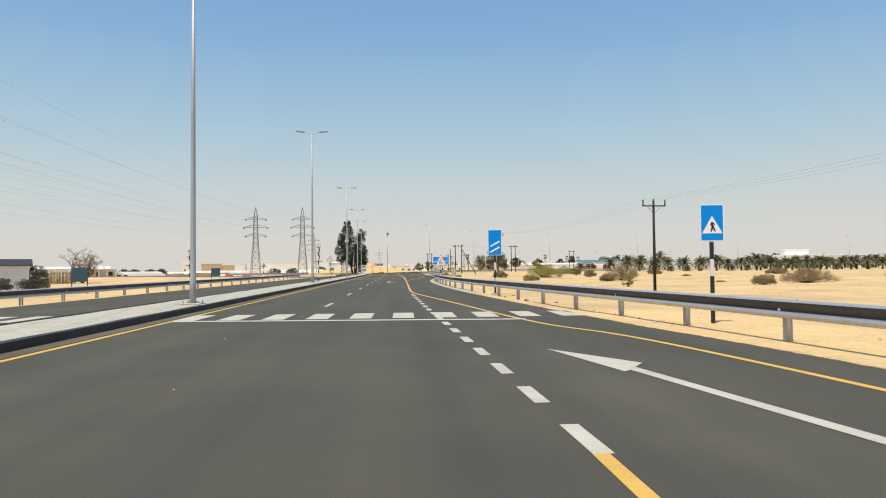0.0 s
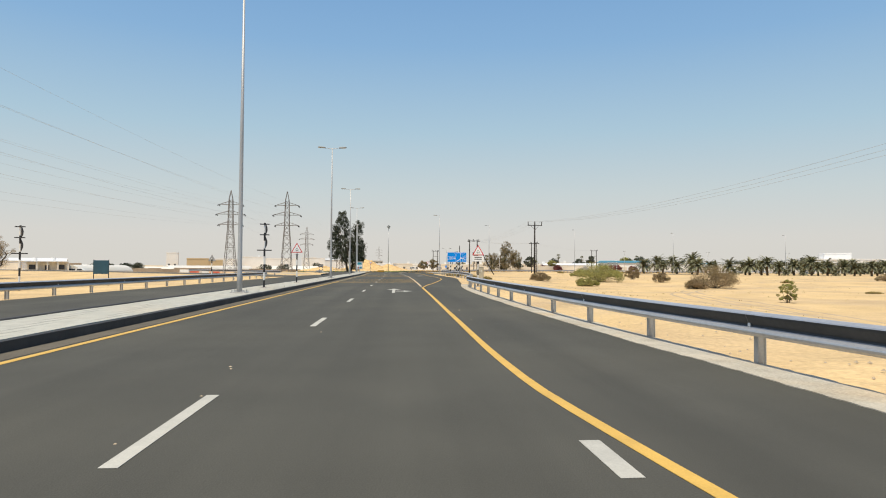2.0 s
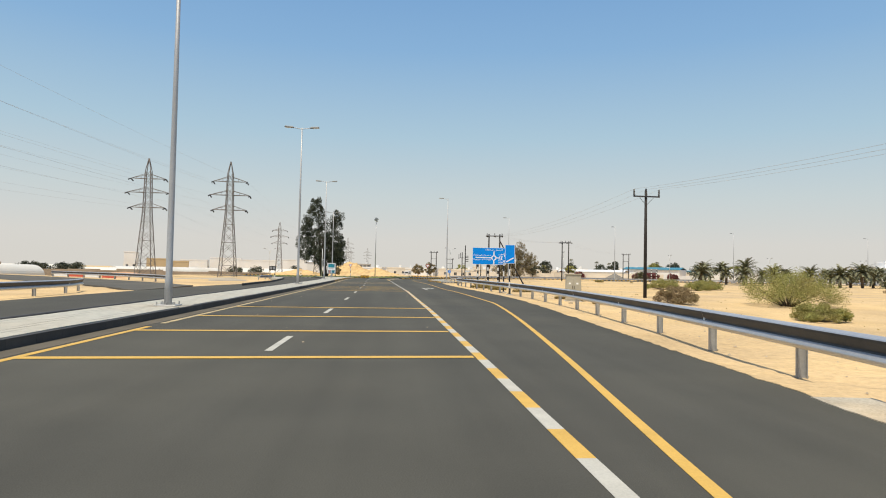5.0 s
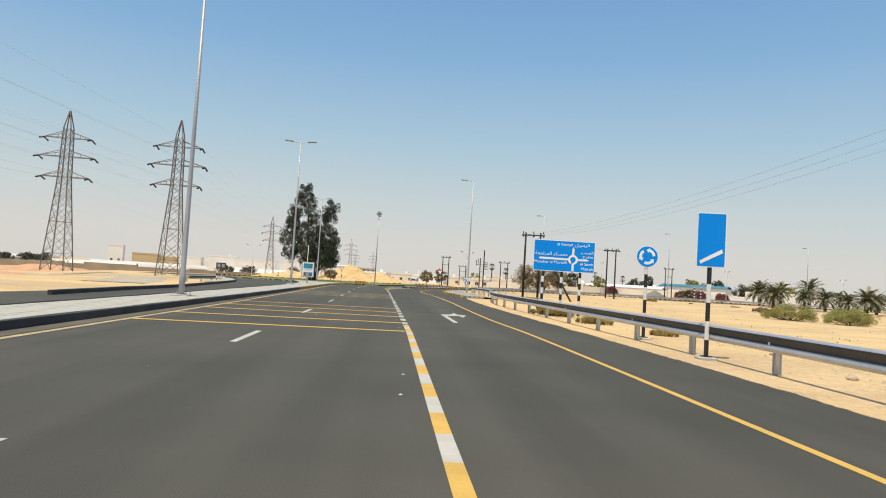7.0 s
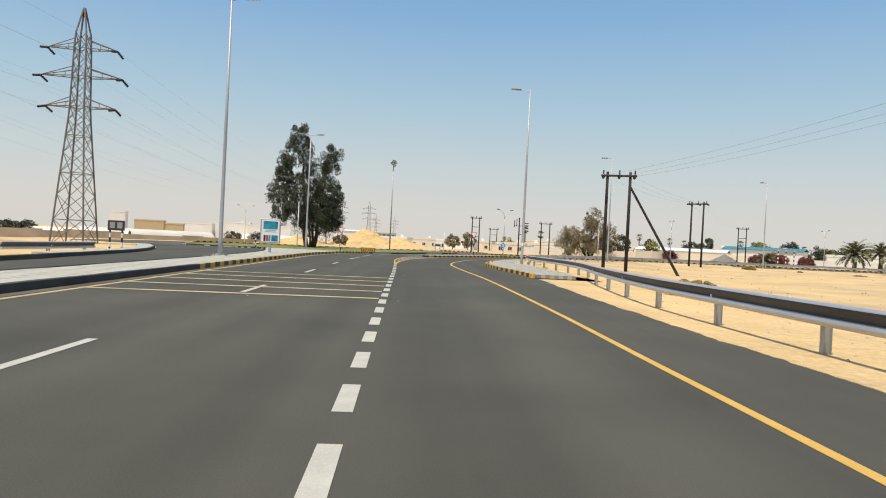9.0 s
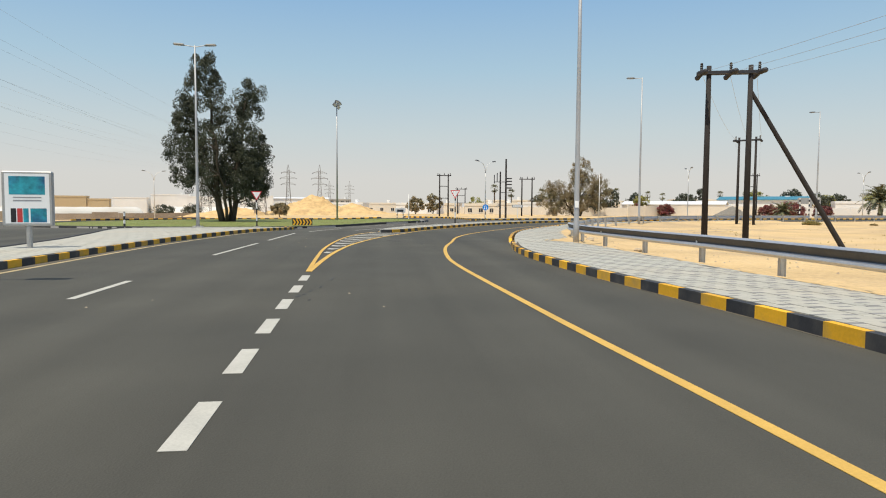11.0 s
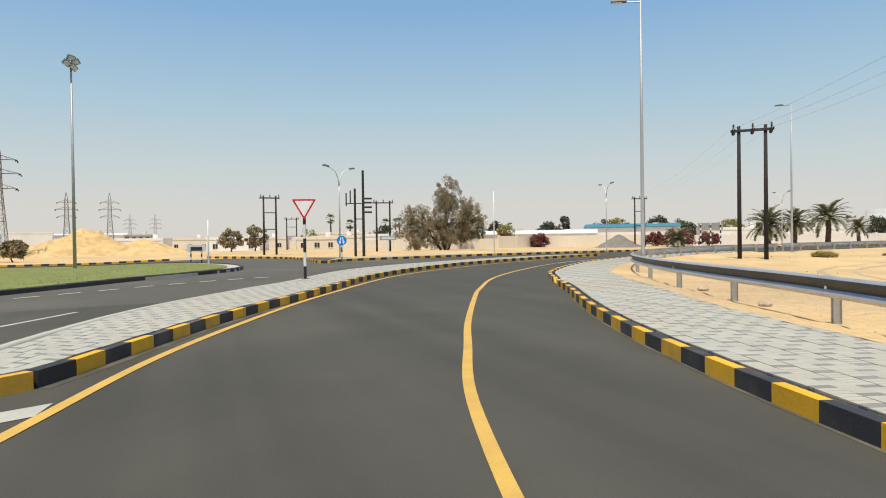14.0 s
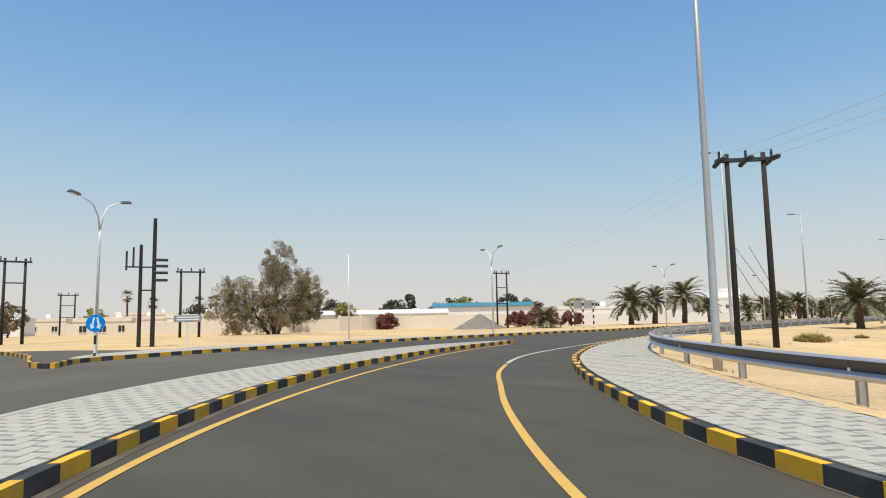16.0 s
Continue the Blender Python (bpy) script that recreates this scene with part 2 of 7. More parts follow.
def curve(points, step=1.0):
    """A smooth line through the points, cut into even steps."""
    p = [Vector((*q[:2], 0)) for q in points]
    p = [p[0] * 2 - p[1]] + p + [p[-1] * 2 - p[-2]]
    fine = []
    for i in range(1, len(p) - 2):
        for k in range(24):
            t = k / 24
            a, b, c, d = p[i - 1], p[i], p[i + 1], p[i + 2]
            fine.append(0.5 * (2 * b + (c - a) * t + (2 * a - 5 * b + 4 * c - d) * t * t + (3 * b - a - 3 * c + d) * t ** 3))
    fine.append(p[-2])
    s = np.concatenate([[0], np.cumsum([(fine[i + 1] - fine[i]).length for i in range(len(fine) - 1)])])
    n = max(2, int(round(s[-1] / step)) + 1)
    t = np.linspace(0, s[-1], n)
    return np.stack([np.interp(t, s, [v.x for v in fine]), np.interp(t, s, [v.y for v in fine])], 1)


def normals(c):
    """Unit vectors to the right of a line's way."""
    d = np.gradient(c, axis=0)
    d /= np.linalg.norm(d, axis=1)[:, None] + 1e-12
    return np.stack([d[:, 1], -d[:, 0]], 1)


def cut(c, y0, y1):
    return c[(c[:, 1] >= y0) & (c[:, 1] <= y1)]


def disc(name, pts, centre, z, mat, parent, rings=16, thick=0.25):
    """A slab that follows the ground inside an outline."""
    n = len(pts)
    v = [(centre[0], centre[1], height(*centre) + z)]
    f = []
    for j in range(1, rings + 1):
        for p in pts:
            q = (centre[0] + (p[0] - centre[0]) * j / rings, centre[1] + (p[1] - centre[1]) * j / rings)
            v.append((q[0], q[1], height(*q) + z))
    v += [(a, b, c - thick) for a, b, c in v[-n:]]
    for i in range(n):
        k = (i + 1) % n
        f.append((0, 1 + i, 1 + k))
        for j in range(rings - 1):
            f.append((1 + j * n + i, 1 + (j + 1) * n + i, 1 + (j + 1) * n + k, 1 + j * n + k))
        a = 1 + (rings - 1) * n
        f.append((a + i, a + n + i, a + n + k, a + k))
    return part_mesh(name, pydata(name, v, f), mat, parent)


def sheet(name, left, right, z, mat, thick=0.0, parent=None, cols=1):
    """A strip of surface between two lines with the same number of points, in so many columns."""
    n, w = len(left), cols + 1
    v = []
    for a, b in zip(left, right):
        for k in range(w):
            q = (a[0] + (b[0] - a[0]) * k / cols, a[1] + (b[1] - a[1]) * k / cols)
            v.append((q[0], q[1], height(*q) + z))
    f = [(w * i + k, w * i + k + 1, w * i + w + k + 1, w * i + w + k) for i in range(n - 1) for k in range(cols)]
    if thick:
        m = len(v)
        v += [(x, y, q - thick) for i in range(n) for x, y, q in (v[w * i], v[w * i + cols])]
        f += [(w * i + cols, m + 2 * i + 1, m + 2 * i + 3, w * i + w + cols) for i in range(n - 1)]
        f += [(m + 2 * i, w * i, w * i + w, m + 2 * i + 2) for i in range(n - 1)]
        f += [(*range(cols, -1, -1), m, m + 1), (*range(w * (n - 1), w * n), m + 2 * n - 1, m + 2 * n - 2)]
    return part_mesh(name, pydata(name, v, f), mat, parent)


def stripe(name, c, width, mat, parent, z=0.006):
    """A painted line along c."""
    nn = normals(c)
    return sheet(name, c - nn * width / 2, c + nn * width / 2, z, mat, 0.004, parent)


def polygon(name, pts, z, mat, parent, thick=0.004):
    """A flat painted shape or slab; pts run round its outline."""
    if sum(a[0] * b[1] - b[0] * a[1] for a, b in zip(pts, list(pts[1:]) + [pts[0]])) < 0:
        pts = list(pts)[::-1]
    k = len(pts)
    v = [(x, y, height(x, y) + z) for x, y in pts] + [(x, y, height(x, y) + z - thick) for x, y in pts]
    f = [tuple(t) for t in geometry.tessellate_polygon([[Vector((x, y, 0)) for x, y in pts]])]
    f = [t if (v[t[1]][0] - v[t[0]][0]) * (v[t[2]][1] - v[t[0]][1]) - (v[t[1]][1] - v[t[0]][1]) * (v[t[2]][0] - v[t[0]][0]) > 0 else t[::-1] for t in f]
    f += [(i, k + i, k + (i + 1) % k, (i + 1) % k) for i in range(k)]
    return part_mesh(name, pydata(name, v, f), mat, parent)


# ---- the lines of the plan ----
EDGE_R = curve([(17.6, -80), (16.6, -30), (15.3, -8), (13.7, 9), (12.7, 17.5), (11.4, 33), (10.6, 47), (10.3, 60), (10.3, 72), (10.7, 82), (11.6, 92), (12.5, 104),
                (13.3, 115), (13.6, 124), (13.4, 137), (13.1, 147), (13.0, 160), (13.25, 170), (13.12, 177), (12.62, 183), (12.54, 190), (13.13, 194), (13.7, 197.7), (15.4, 205),
                (17.1, 210.2), (18.9, 214.3), (20.65, 217.8), (22.45, 221.6), (24.6, 225.8), (28.2, 230.6), (31.2, 234), (34.8, 237.5), (41.6, 242.6), (51.4, 248.0),
                (65, 252.8), (85, 258.0), (120, 264.5), (300, 290)], 0.5)
SLIP_R = curve([(7.55, 80), (8.2, 86.5), (9.2, 94.5), (10.3, 104.4), (11.1, 113.5), (11.2, 117.5), (11.18, 125), (11.09, 133), (10.82, 140), (10.75, 150), (10.75, 158), (10.54, 170), (10.14, 178), (9.83, 186),
                (9.94, 190), (10.35, 194.2), (11.0, 198), (11.8, 202.7), (13.1, 207.3), (14.46, 210.7), (15.74, 213.7), (18.2, 219), (19.2, 220.95), (21.48, 225.1), (24.17, 229.0), (26.86, 232.4),
                (30.58, 236.7), (36.1, 241.5), (44.7, 246.2), (56, 251), (85, 259.4), (120, 266)], 0.5)
SLIP_L = curve([(6.08, 184.4), (6.14, 188.3), (6.3, 192), (6.7, 196.3), (7.7, 202.1), (9.2, 207.6), (10.4, 211.9), (12.7, 217.6), (14.85, 222.05), (17.65, 227.4), (20.05, 231.05), (23.3, 234.9),
                (27.6, 239.2), (32.5, 243.4), (37.3, 247.0), (43.5, 250.9)], 0.5)
GORE_L = curve([(6.06, 184.4), (5.86, 189), (5.74, 193.2), (5.82, 198.2), (6.15, 203.4), (6.75, 207.4), (7.6, 210.2)], 0.5)
ISLAND_R = curve([(7.9, 209.3), (8.9, 209.8), (9.7, 211.7), (11.3, 215.6), (13.5, 220), (16.2, 225.7), (17.8, 228.7), (20.0, 232.1), (23.0, 236.0), (28.0, 241.1), (35.6, 246.9), (44.4, 251.8)], 0.67)
ISLAND_L = curve([(7.9, 209.3), (8.15, 211.5), (9.0, 215.4), (10.2, 218.6), (11.9, 221.9), (13.9, 225.5), (15.6, 229.4), (17.3, 232.9), (19.6, 236.3), (22.6, 239.6), (26.2, 242.8), (33.6, 248.6), (39.5, 251.6), (44.4, 252.2)], 0.67)
MEDIAN_R = curve([(-0.8, -80), (-0.8, 60), (-0.8, 130), (-0.85, 150), (-1.1, 170), (-1.3, 184), (-1.4, 192), (-1.3, 199), (-0.6, 206), (0.4, 213), (1.2, 219), (1.2, 222)], 1.0)
MEDIAN_L = curve([(-3.3, -80), (-3.3, 60), (-3.2, 130), (-3.3, 150), (-3.5, 170), (-4.0, 184), (-5.0, 195), (-6.6, 203), (-8.0, 209), (-8.4, 214), (-6.0, 219), (-2.0, 222.5)], 1.0)
RAIL_R = curve([(18.7, -70), (17.5, -30), (16.1, -5), (14.4, 13), (13.2, 24), (11.95, 36.5), (11.1, 48), (10.85, 56), (10.8, 65), (10.9, 74), (11.2, 82.5), (12.3, 91), (13.3, 99.5), (14.0, 107),
                (14.5, 114), (14.8, 122), (14.8, 129), (14.6, 138), (14.35, 147), (14.2, 154), (14.3, 161), (15.2, 169), (16.4, 177), (16.9, 184), (16.8, 190), (16.8, 196), (17.6, 201.5), (19.5, 206.5),
                (21.6, 211), (23.5, 215.6), (26.0, 220.9), (29.0, 226.0), (32.5, 230.6), (36.9, 235.4), (43.0, 240.3), (52.0, 245.9), (65.4, 251.5)], 1.0)

# ---- ground ----
def road_gap(x, y):
    """Metres from the built-up road area; negative inside it."""
    best = 1e9
    for cx, cy, r in ROAD_SPOTS:
        best = min(best, math.hypot(x - cx, y - cy) - r)
    return best


ROAD_SPOTS = [(2.5, yy, 13.5) for yy in range(-80, 206, 8)] + [(-4, 242, 39)] + [(e[0] - 3, e[1] + 6, 9.5) for e in EDGE_R[(EDGE_R[:, 1] > 200)][::12]] + [(sx, sy, 7.5) for sx, sy in curve([(-9.5, 130), (-16, 139), (-25, 149), (-40, 163), (-60, 179), (-98, 206), (-150, 233)], 6.0)]


def terrain(x, y):
    gap = road_gap(x, y)
    away = smooth(gap / 12)
    h = height(x, y) - 0.035 - 0.02 * smooth(gap / 3) - 0.12 * smooth((-gap - 2.5) / 2)
    if x > 10 and y < 262:
        drop = 1.0 - 0.65 * smooth((y - 108) / 26)
        h -= drop * smooth((gap - 1) / 13)
    if x < -14:
        h -= (0.9 * smooth((-14 - x) / 30) + 1.3 * smooth((-24 - x) / 30) * smooth((y - 205) / 110)) * smooth((gap - 1) / 14)
    h += away * (0.16 * noise.noise((x * 0.06, y * 0.06, 0.3)) + 0.07 * noise.noise((x * 0.23, y * 0.23, 4.1)))
    if gap > 0.5:
        h += 0.02 * smooth(gap) * noise.noise((x * 1.1, y * 1.1, 7.0))
    return h - 0.3 * smooth((gap - 60) / 120)


def axis(lo, hi, step, far):
    a = list(np.arange(lo, hi + 0.01, step))
    d = step
    while a[-1] < far:
        d *= 1.35
        a.append(a[-1] + d)
    d = step
    while a[0] > -far:
        d *= 1.35
        a.insert(0, a[0] - d)
    return a


gx, gy = axis(-50, 120, 1.6, 4200), axis(-40, 300, 1.6, 4200)
gv = [(x, y, terrain(x, y)) for y in gy for x in gx]
w = len(gx)
gf = [(j * w + i, j * w + i + 1, (j + 1) * w + i + 1, (j + 1) * w + i) for j in range(len(gy) - 1) for i in range(w - 1)]
ground = part_mesh("ground", pydata("ground", gv, gf), SAND, shade=True)
tagged(ground, "pale yellow desert sand with low ripples and tracks", "sand", kind="structure")

# ---- roads ----
road = part_mesh("road", pydata("road", [(0, -79, -0.2), (0.1, -79, -0.2), (0, -78.9, -0.2)], [(0, 1, 2)]), ASPHALT)
tagged(road, "smooth grey asphalt road with yellow and white lines", "road", kind="structure")
main = EDGE_R[EDGE_R[:, 1] < 221]
left = np.stack([np.interp(main[:, 1], [-80, 60, 122, 136, 150, 170, 190, 200, 212, 221], [-9.9, -9.9, -9.4, -9.0, -7.2, -8.0, -11.5, -15, -22, -24]), main[:, 1]], 1)
sheet("carriageway", left, main, 0.0, ASPHALT, 0.3, road, 20)


def outer(deg):
    """The roundabout's outer edge: its distance from the middle at an angle."""
    return float(np.interp(deg % 360, [0, 48, 62, 90, 150, 200, 270, 330, 360], [36, 38.5, 33, 30.5, 31, 35, 38, 37, 36]))


ring = [(-5 + outer(k * 5) * math.cos(radians(k * 5)), 243 + outer(k * 5) * math.sin(radians(k * 5))) for k in range(72)]
disc("roundabout_carriageway", ring, (-5, 243), -0.005, WORN, road)
exit_r = EDGE_R[EDGE_R[:, 1] >= 205]
FAR_KERB = curve([(19.7, 249.5), (21.1, 252.8), (25.2, 255.6), (33.0, 259.4), (42.4, 262.4), (55.9, 265.3), (74.2, 268.4), (120, 276.5), (300, 302)], 0.67)
t_ = np.linspace(0, 1, len(exit_r))
s_ = np.linspace(0, 1, len(FAR_KERB))
exit_l = np.stack([np.interp(t_ ** 0.85, s_, FAR_KERB[:, 0]), np.interp(t_ ** 0.85, s_, FAR_KERB[:, 1])], 1)
sheet("exit_carriageway", exit_l, exit_r, -0.009, ASPHALT, 0.3, road, 24)
slip = [np.stack([np.interp(np.linspace(0, 1, 90), np.linspace(0, 1, len(c)), c[:, k]) for k in (0, 1)], 1) for c in (ISLAND_R[ISLAND_R[:, 1] > 214], EDGE_R[(EDGE_R[:, 1] > 208) & (EDGE_R[:, 0] < 52)])]
sheet("slip_carriageway", slip[0], slip[1], -0.002, ASPHALT, 0.02, road, 8)
SIDE_L = curve([(-150, 240), (-98, 213), (-60, 186), (-40, 170), (-25, 156), (-16, 146), (-9.5, 137)], 1.0)
SIDE_R = curve([(-150, 226), (-98, 199), (-60, 172), (-40, 156), (-26, 143), (-16, 133), (-9.5, 124)], 1.0)
k_ = min(len(SIDE_L), len(SIDE_R))
sheet("side_road", SIDE_L[:k_], SIDE_R[:k_], -0.006, WORN, 0.2, road)
nn = normals(EDGE_R)
ek = (EDGE_R[:, 1] > 38) & (EDGE_R[:, 1] < 92)
e_ = EDGE_R[ek]
def ragged(c, inner, outer_, rough_in, rough_out, mat, name, z):
    """A strip along a road edge whose sides wander like drifted dust."""
    c = curve([tuple(p) for p in c[::4]], 0.16)
    n_ = normals(c)
    wob = lambda p, k: noise.noise((p[0] * 0.7, p[1] * 0.7, k)) + 0.6 * noise.noise((p[0] * 2.9, p[1] * 2.9, k + 5)) + 0.4 * noise.noise((p[0] * 7.0, p[1] * 7.0, k + 9))
    a = np.array([p - n_[i] * max(0.02, inner + rough_in * wob(p, 1.0)) for i, p in enumerate(c)])
    b = np.array([p + n_[i] * (outer_ + rough_out * wob(p, 4.0)) for i, p in enumerate(c)])
    sheet(name, a, b, z, mat, 0.05, road)


ragged(e_, 0.16, 0.62, 0.06, 0.1, SHOULDER, "dusty_verge", 0.012)
for lo, hi in ((-30, 40), (90, 172)):
    es = EDGE_R[(EDGE_R[:, 1] > lo) & (EDGE_R[:, 1] < hi)]
    ragged(es, 0.12, 0.5, 0.09, 0.1, SAND, "sand_drift", 0.010)
t3 = curve([(52, 238.5), (75, 246), (110, 249)], 1.0)
n3 = normals(t3)
sheet("old_track", t3 - n3 * 1.6, t3 + n3 * 1.6, -0.25, SHOULDER, 0.5, road)

GUTTER = material("dusty_gutter", (0.125, 0.112, 0.090), 0.95, spread=0.25, scale=0.7, fine=30.0, bump=0.3, alt=(0.085, 0.078, 0.066), alt_amount=0.7, alt_scale=0.5, spec=0.1)
DUSTY_EDGE = material("dusty_asphalt_edge", (0.085, 0.078, 0.066), 0.95, spread=0.3, scale=1.5, fine=40.0, bump=0.3, alt=(0.16, 0.14, 0.105), alt_amount=0.8, alt_scale=0.9, spec=0.1)
gut = MEDIAN_R[(MEDIAN_R[:, 1] < 200)]
gut_r = np.stack([np.interp(gut[:, 1], [-80, 130, 150, 170, 185, 200], [-0.16, -0.16, -0.3, -0.66, -0.9, -0.95]), gut[:, 1]], 1)
sheet("gutter", gut, gut_r, 0.005, GUTTER, 0.02, road)

# ---- painted lines ----
paint = part_mesh("road_marking", pydata("road_marking", [(0, -79.5, -0.2), (0.1, -79.5, -0.2), (0, -79.4, -0.2)], [(0, 1, 2)]), WHITE_LINE)
tagged(paint, "white and yellow painted lines and arrows on asphalt", "road marking", kind="structure")
MEDIAN_LINE = curve([(0.0, -80), (0.0, 60), (0.0, 130), (-0.15, 150), (-0.5, 170), (-0.75, 185), (-0.8, 196), (-0.1, 206), (0.9, 214)], 1.0)
stripe("edge_line", cut(MEDIAN_LINE, -80, 100), 0.15, YELLOW_LINE, paint)
stripe("edge_line", cut(MEDIAN_LINE, 99.5, 214), 0.15, FADED_LINE, paint)
stripe("edge_line", curve([(8.4, -80), (8.3, -20), (8.25, 5.2)], 1.0), 0.14, YELLOW_LINE, paint)
stripe("edge_line", curve([(15.6, -40), (12.4, 7.4), (10.35, 18), (8.95, 29), (7.75, 38.5), (7.45, 43), (7.45, 52), (7.5, 66), (7.53, 79.9)], 1.0), 0.14, YELLOW_LINE, paint)
stripe("edge_line", cut(SLIP_R, 80, 238), 0.125, YELLOW_LINE, paint)
stripe("edge_line", SLIP_R[SLIP_R[:, 1] > 238.2], 0.15, WHITE_LINE, paint)
stripe("edge_line", SLIP_L, 0.14, YELLOW_LINE, paint, 0.009)
behind = ISLAND_L[(ISLAND_L[:, 1] > 210.5) & (ISLAND_L[:, 1] < 236)]
stripe("gore_line", behind - normals(behind) * 0.28, 0.13, YELLOW_LINE, paint, 0.012)
stripe("gore_line", GORE_L, 0.11, YELLOW_LINE, paint, 0.012)


def line_x(y):
    return float(np.interp(y, [-80, 5, 13, 25, 40, 92, 108, 119, 131, 142, 160, 174, 184], [8.4, 8.28, 8.08, 7.7, 7.4, 7.55, 7.55, 7.45, 7.36, 7.12, 6.7, 6.4, 6.1]))


def dash(y0, y1, xf, width, mat):
    ys = np.linspace(y0, y1, 3)
    stripe("dash", np.array([(xf(v), v) for v in ys]), width, mat, paint)


y = 5.2
while y < 39:
    dash(y, y + 1.0, line_x, 0.18, WHITE_LINE)
    y += 2.02
y = 82.44
while y < 133.5:
    dash(y, y + 1.0, line_x, 0.17, WHITE_LINE)
    dash(y + 1.0, y + 2.0, line_x, 0.17, YELLOW_LINE)
    y += 2.0
y = 134.17
while y < 184:
    dash(y, y + 1.05, line_x, 0.18, WHITE_LINE)
    y += 1.9325


def lane_x(y):
    return float(np.interp(y, [-80, 120, 150, 180, 190, 210], [3.7, 3.75, 3.45, 2.7, 2.55, 2.9]))


for y in (26.6, 37.9, 49.2, 60.5, 71.8, 83.1, 94.4, 105.2, 115.9, 126.6, 137.4, 148.1, 158.7, 169.3, 179.9):
    dash(y, y + 2.7, lane_x, 0.14, WHITE_LINE)
dash(190, 197, lane_x, 0.13, WHITE_LINE)
dash(199.5, 208, lane_x, 0.13, WHITE_LINE)
stripe("lane_line", curve([(3.4, 211.0), (4.1, 215.8), (4.95, 220.7)], 0.5), 0.13, WHITE_LINE, paint)
stripe("lane_line", curve([(6.2, 214.1), (7.1, 216.7), (8.1, 219.3)], 0.5), 0.13, WHITE_LINE, paint)
for y in (93.8, 98.7, 103.7, 108.9, 131.5, 134.8, 138.1, 141.15, 144.4, 158.6, 160.9, 163.2, 165.5, 167.8):
    x1 = line_x(y) - 0.12
    x0 = 0.1 if y < 140 else lane_x(y) - 3.6
    polygon("rumble_bar", [(x0, y - 0.15 - 0.09 * (x1 - x0)), (x1, y - 0.13), (x1, y + 0.13), (x0, y + 0.11 - 0.09 * (x1 - x0))], 0.01, YELLOW_LINE if y < 150 else FADED_LINE, paint)
for k in range(10):                                     # zebra crossing
    x = -0.05 + k * 1.3
    polygon("zebra_stripe", [(x, 19.95), (x + 0.66, 19.92), (x + 0.68, 22.24), (x + 0.02, 22.27)], 0.01, WHITE_LINE, paint)
for k in range(5):
    x = -9.0 + k * 1.2
    polygon("zebra_stripe", [(x, 20.3), (x + 0.62, 20.3), (x + 0.62, 22.9), (x, 22.9)], 0.01, WHITE_LINE, paint)
polygon("stop_line", [(0.1, 19.55), (10.3, 18.7), (10.3, 19.05), (0.1, 19.9)], 0.012, WHITE_LINE, paint)
polygon("lane_arrow", [(9.35, 11.9), (9.85, 9.2), (9.98, 9.35), (10.75, 4.6), (10.95, 4.6), (10.14, 9.6), (10.4, 10.0)], 0.008, WHITE_LINE, paint)
polygon("lane_arrow", [(5.45, 70.0), (5.62, 70.0), (5.62, 72.3), (6.15, 72.3), (6.15, 71.6), (6.62, 72.7), (6.15, 73.8), (6.15, 73.0), (5.62, 73.0), (5.62, 75.0), (5.95, 75.0),
                       (5.55, 77.0), (5.12, 75.0), (5.45, 75.0)], 0.008, WHITE_LINE, paint)
polygon("lane_arrow", [(9.05, 136.5), (9.22, 136.5), (9.13, 140.71), (9.72, 141.24), (9.75, 140.09), (10.06, 141.75), (9.68, 142.25), (9.69, 143.44), (9.38, 142.0), (8.93, 141.55)], 0.008, WHITE_LINE, paint)
for k in range(11):                                     # hatching in the gore: bars bent like arrows
    y = 189.0 + k * 1.95
    a = float(np.interp(y + 0.1, GORE_L[:, 1], GORE_L[:, 0])) + 0.12
    b = float(np.interp(y + 0.4, SLIP_L[:, 1], SLIP_L[:, 0])) - 0.1
    if b - a > 0.15:
        m = a + (b - a) * 0.42
        drop = 0.62 * min(1.0, (b - a) / 1.5)
        polygon("hatch_bar", [(a, y), (a + 0.05, y + 0.55), (m + 0.1, y - drop + 0.52), (b, y + 0.55), (b - 0.06, y + 0.05), (m, y - drop)], 0.008, WHITE_LINE, paint)
for k in range(9):                                      # give-way dashes of the roundabout
    x = 4.1 + k * 1.14
    yy = 226.0 + k * 0.69
    polygon("give_way_dash", [(x, yy), (x + 0.62, yy + 0.38), (x + 0.5, yy + 0.66), (x - 0.12, yy + 0.28)], 0.01, WHITE_LINE, paint)

SCUFF = material("oil_and_tyre_scuff", (0.034, 0.033, 0.030), 0.7, spread=0.4, scale=4.0, fine=40.0, alt=(0.058, 0.056, 0.047), alt_amount=0.9, alt_scale=5.0, spec=0.3)
for k, (x, y, a, b) in enumerate(((6.34, 180.1, 0.05, 0.16), (6.42, 180.3, 0.035, 0.1), (6.48, 180.8, 0.03, 0.16), (6.61, 181.4, 0.028, 0.2), (6.73, 182.8, 0.03, 0.3), (6.58, 179.6, 0.02, 0.12))):
    pts = [(x + a * math.cos(q / 2) * (1 + 0.5 * noise.noise((q * 0.9, k, 1.0))), y + b * math.sin(q / 2) * (1 + 0.6 * noise.noise((q * 0.9, k, 7.0)))) for q in range(12)]
    polygon("scuff", pts, 0.003, SCUFF, road, 0.002)


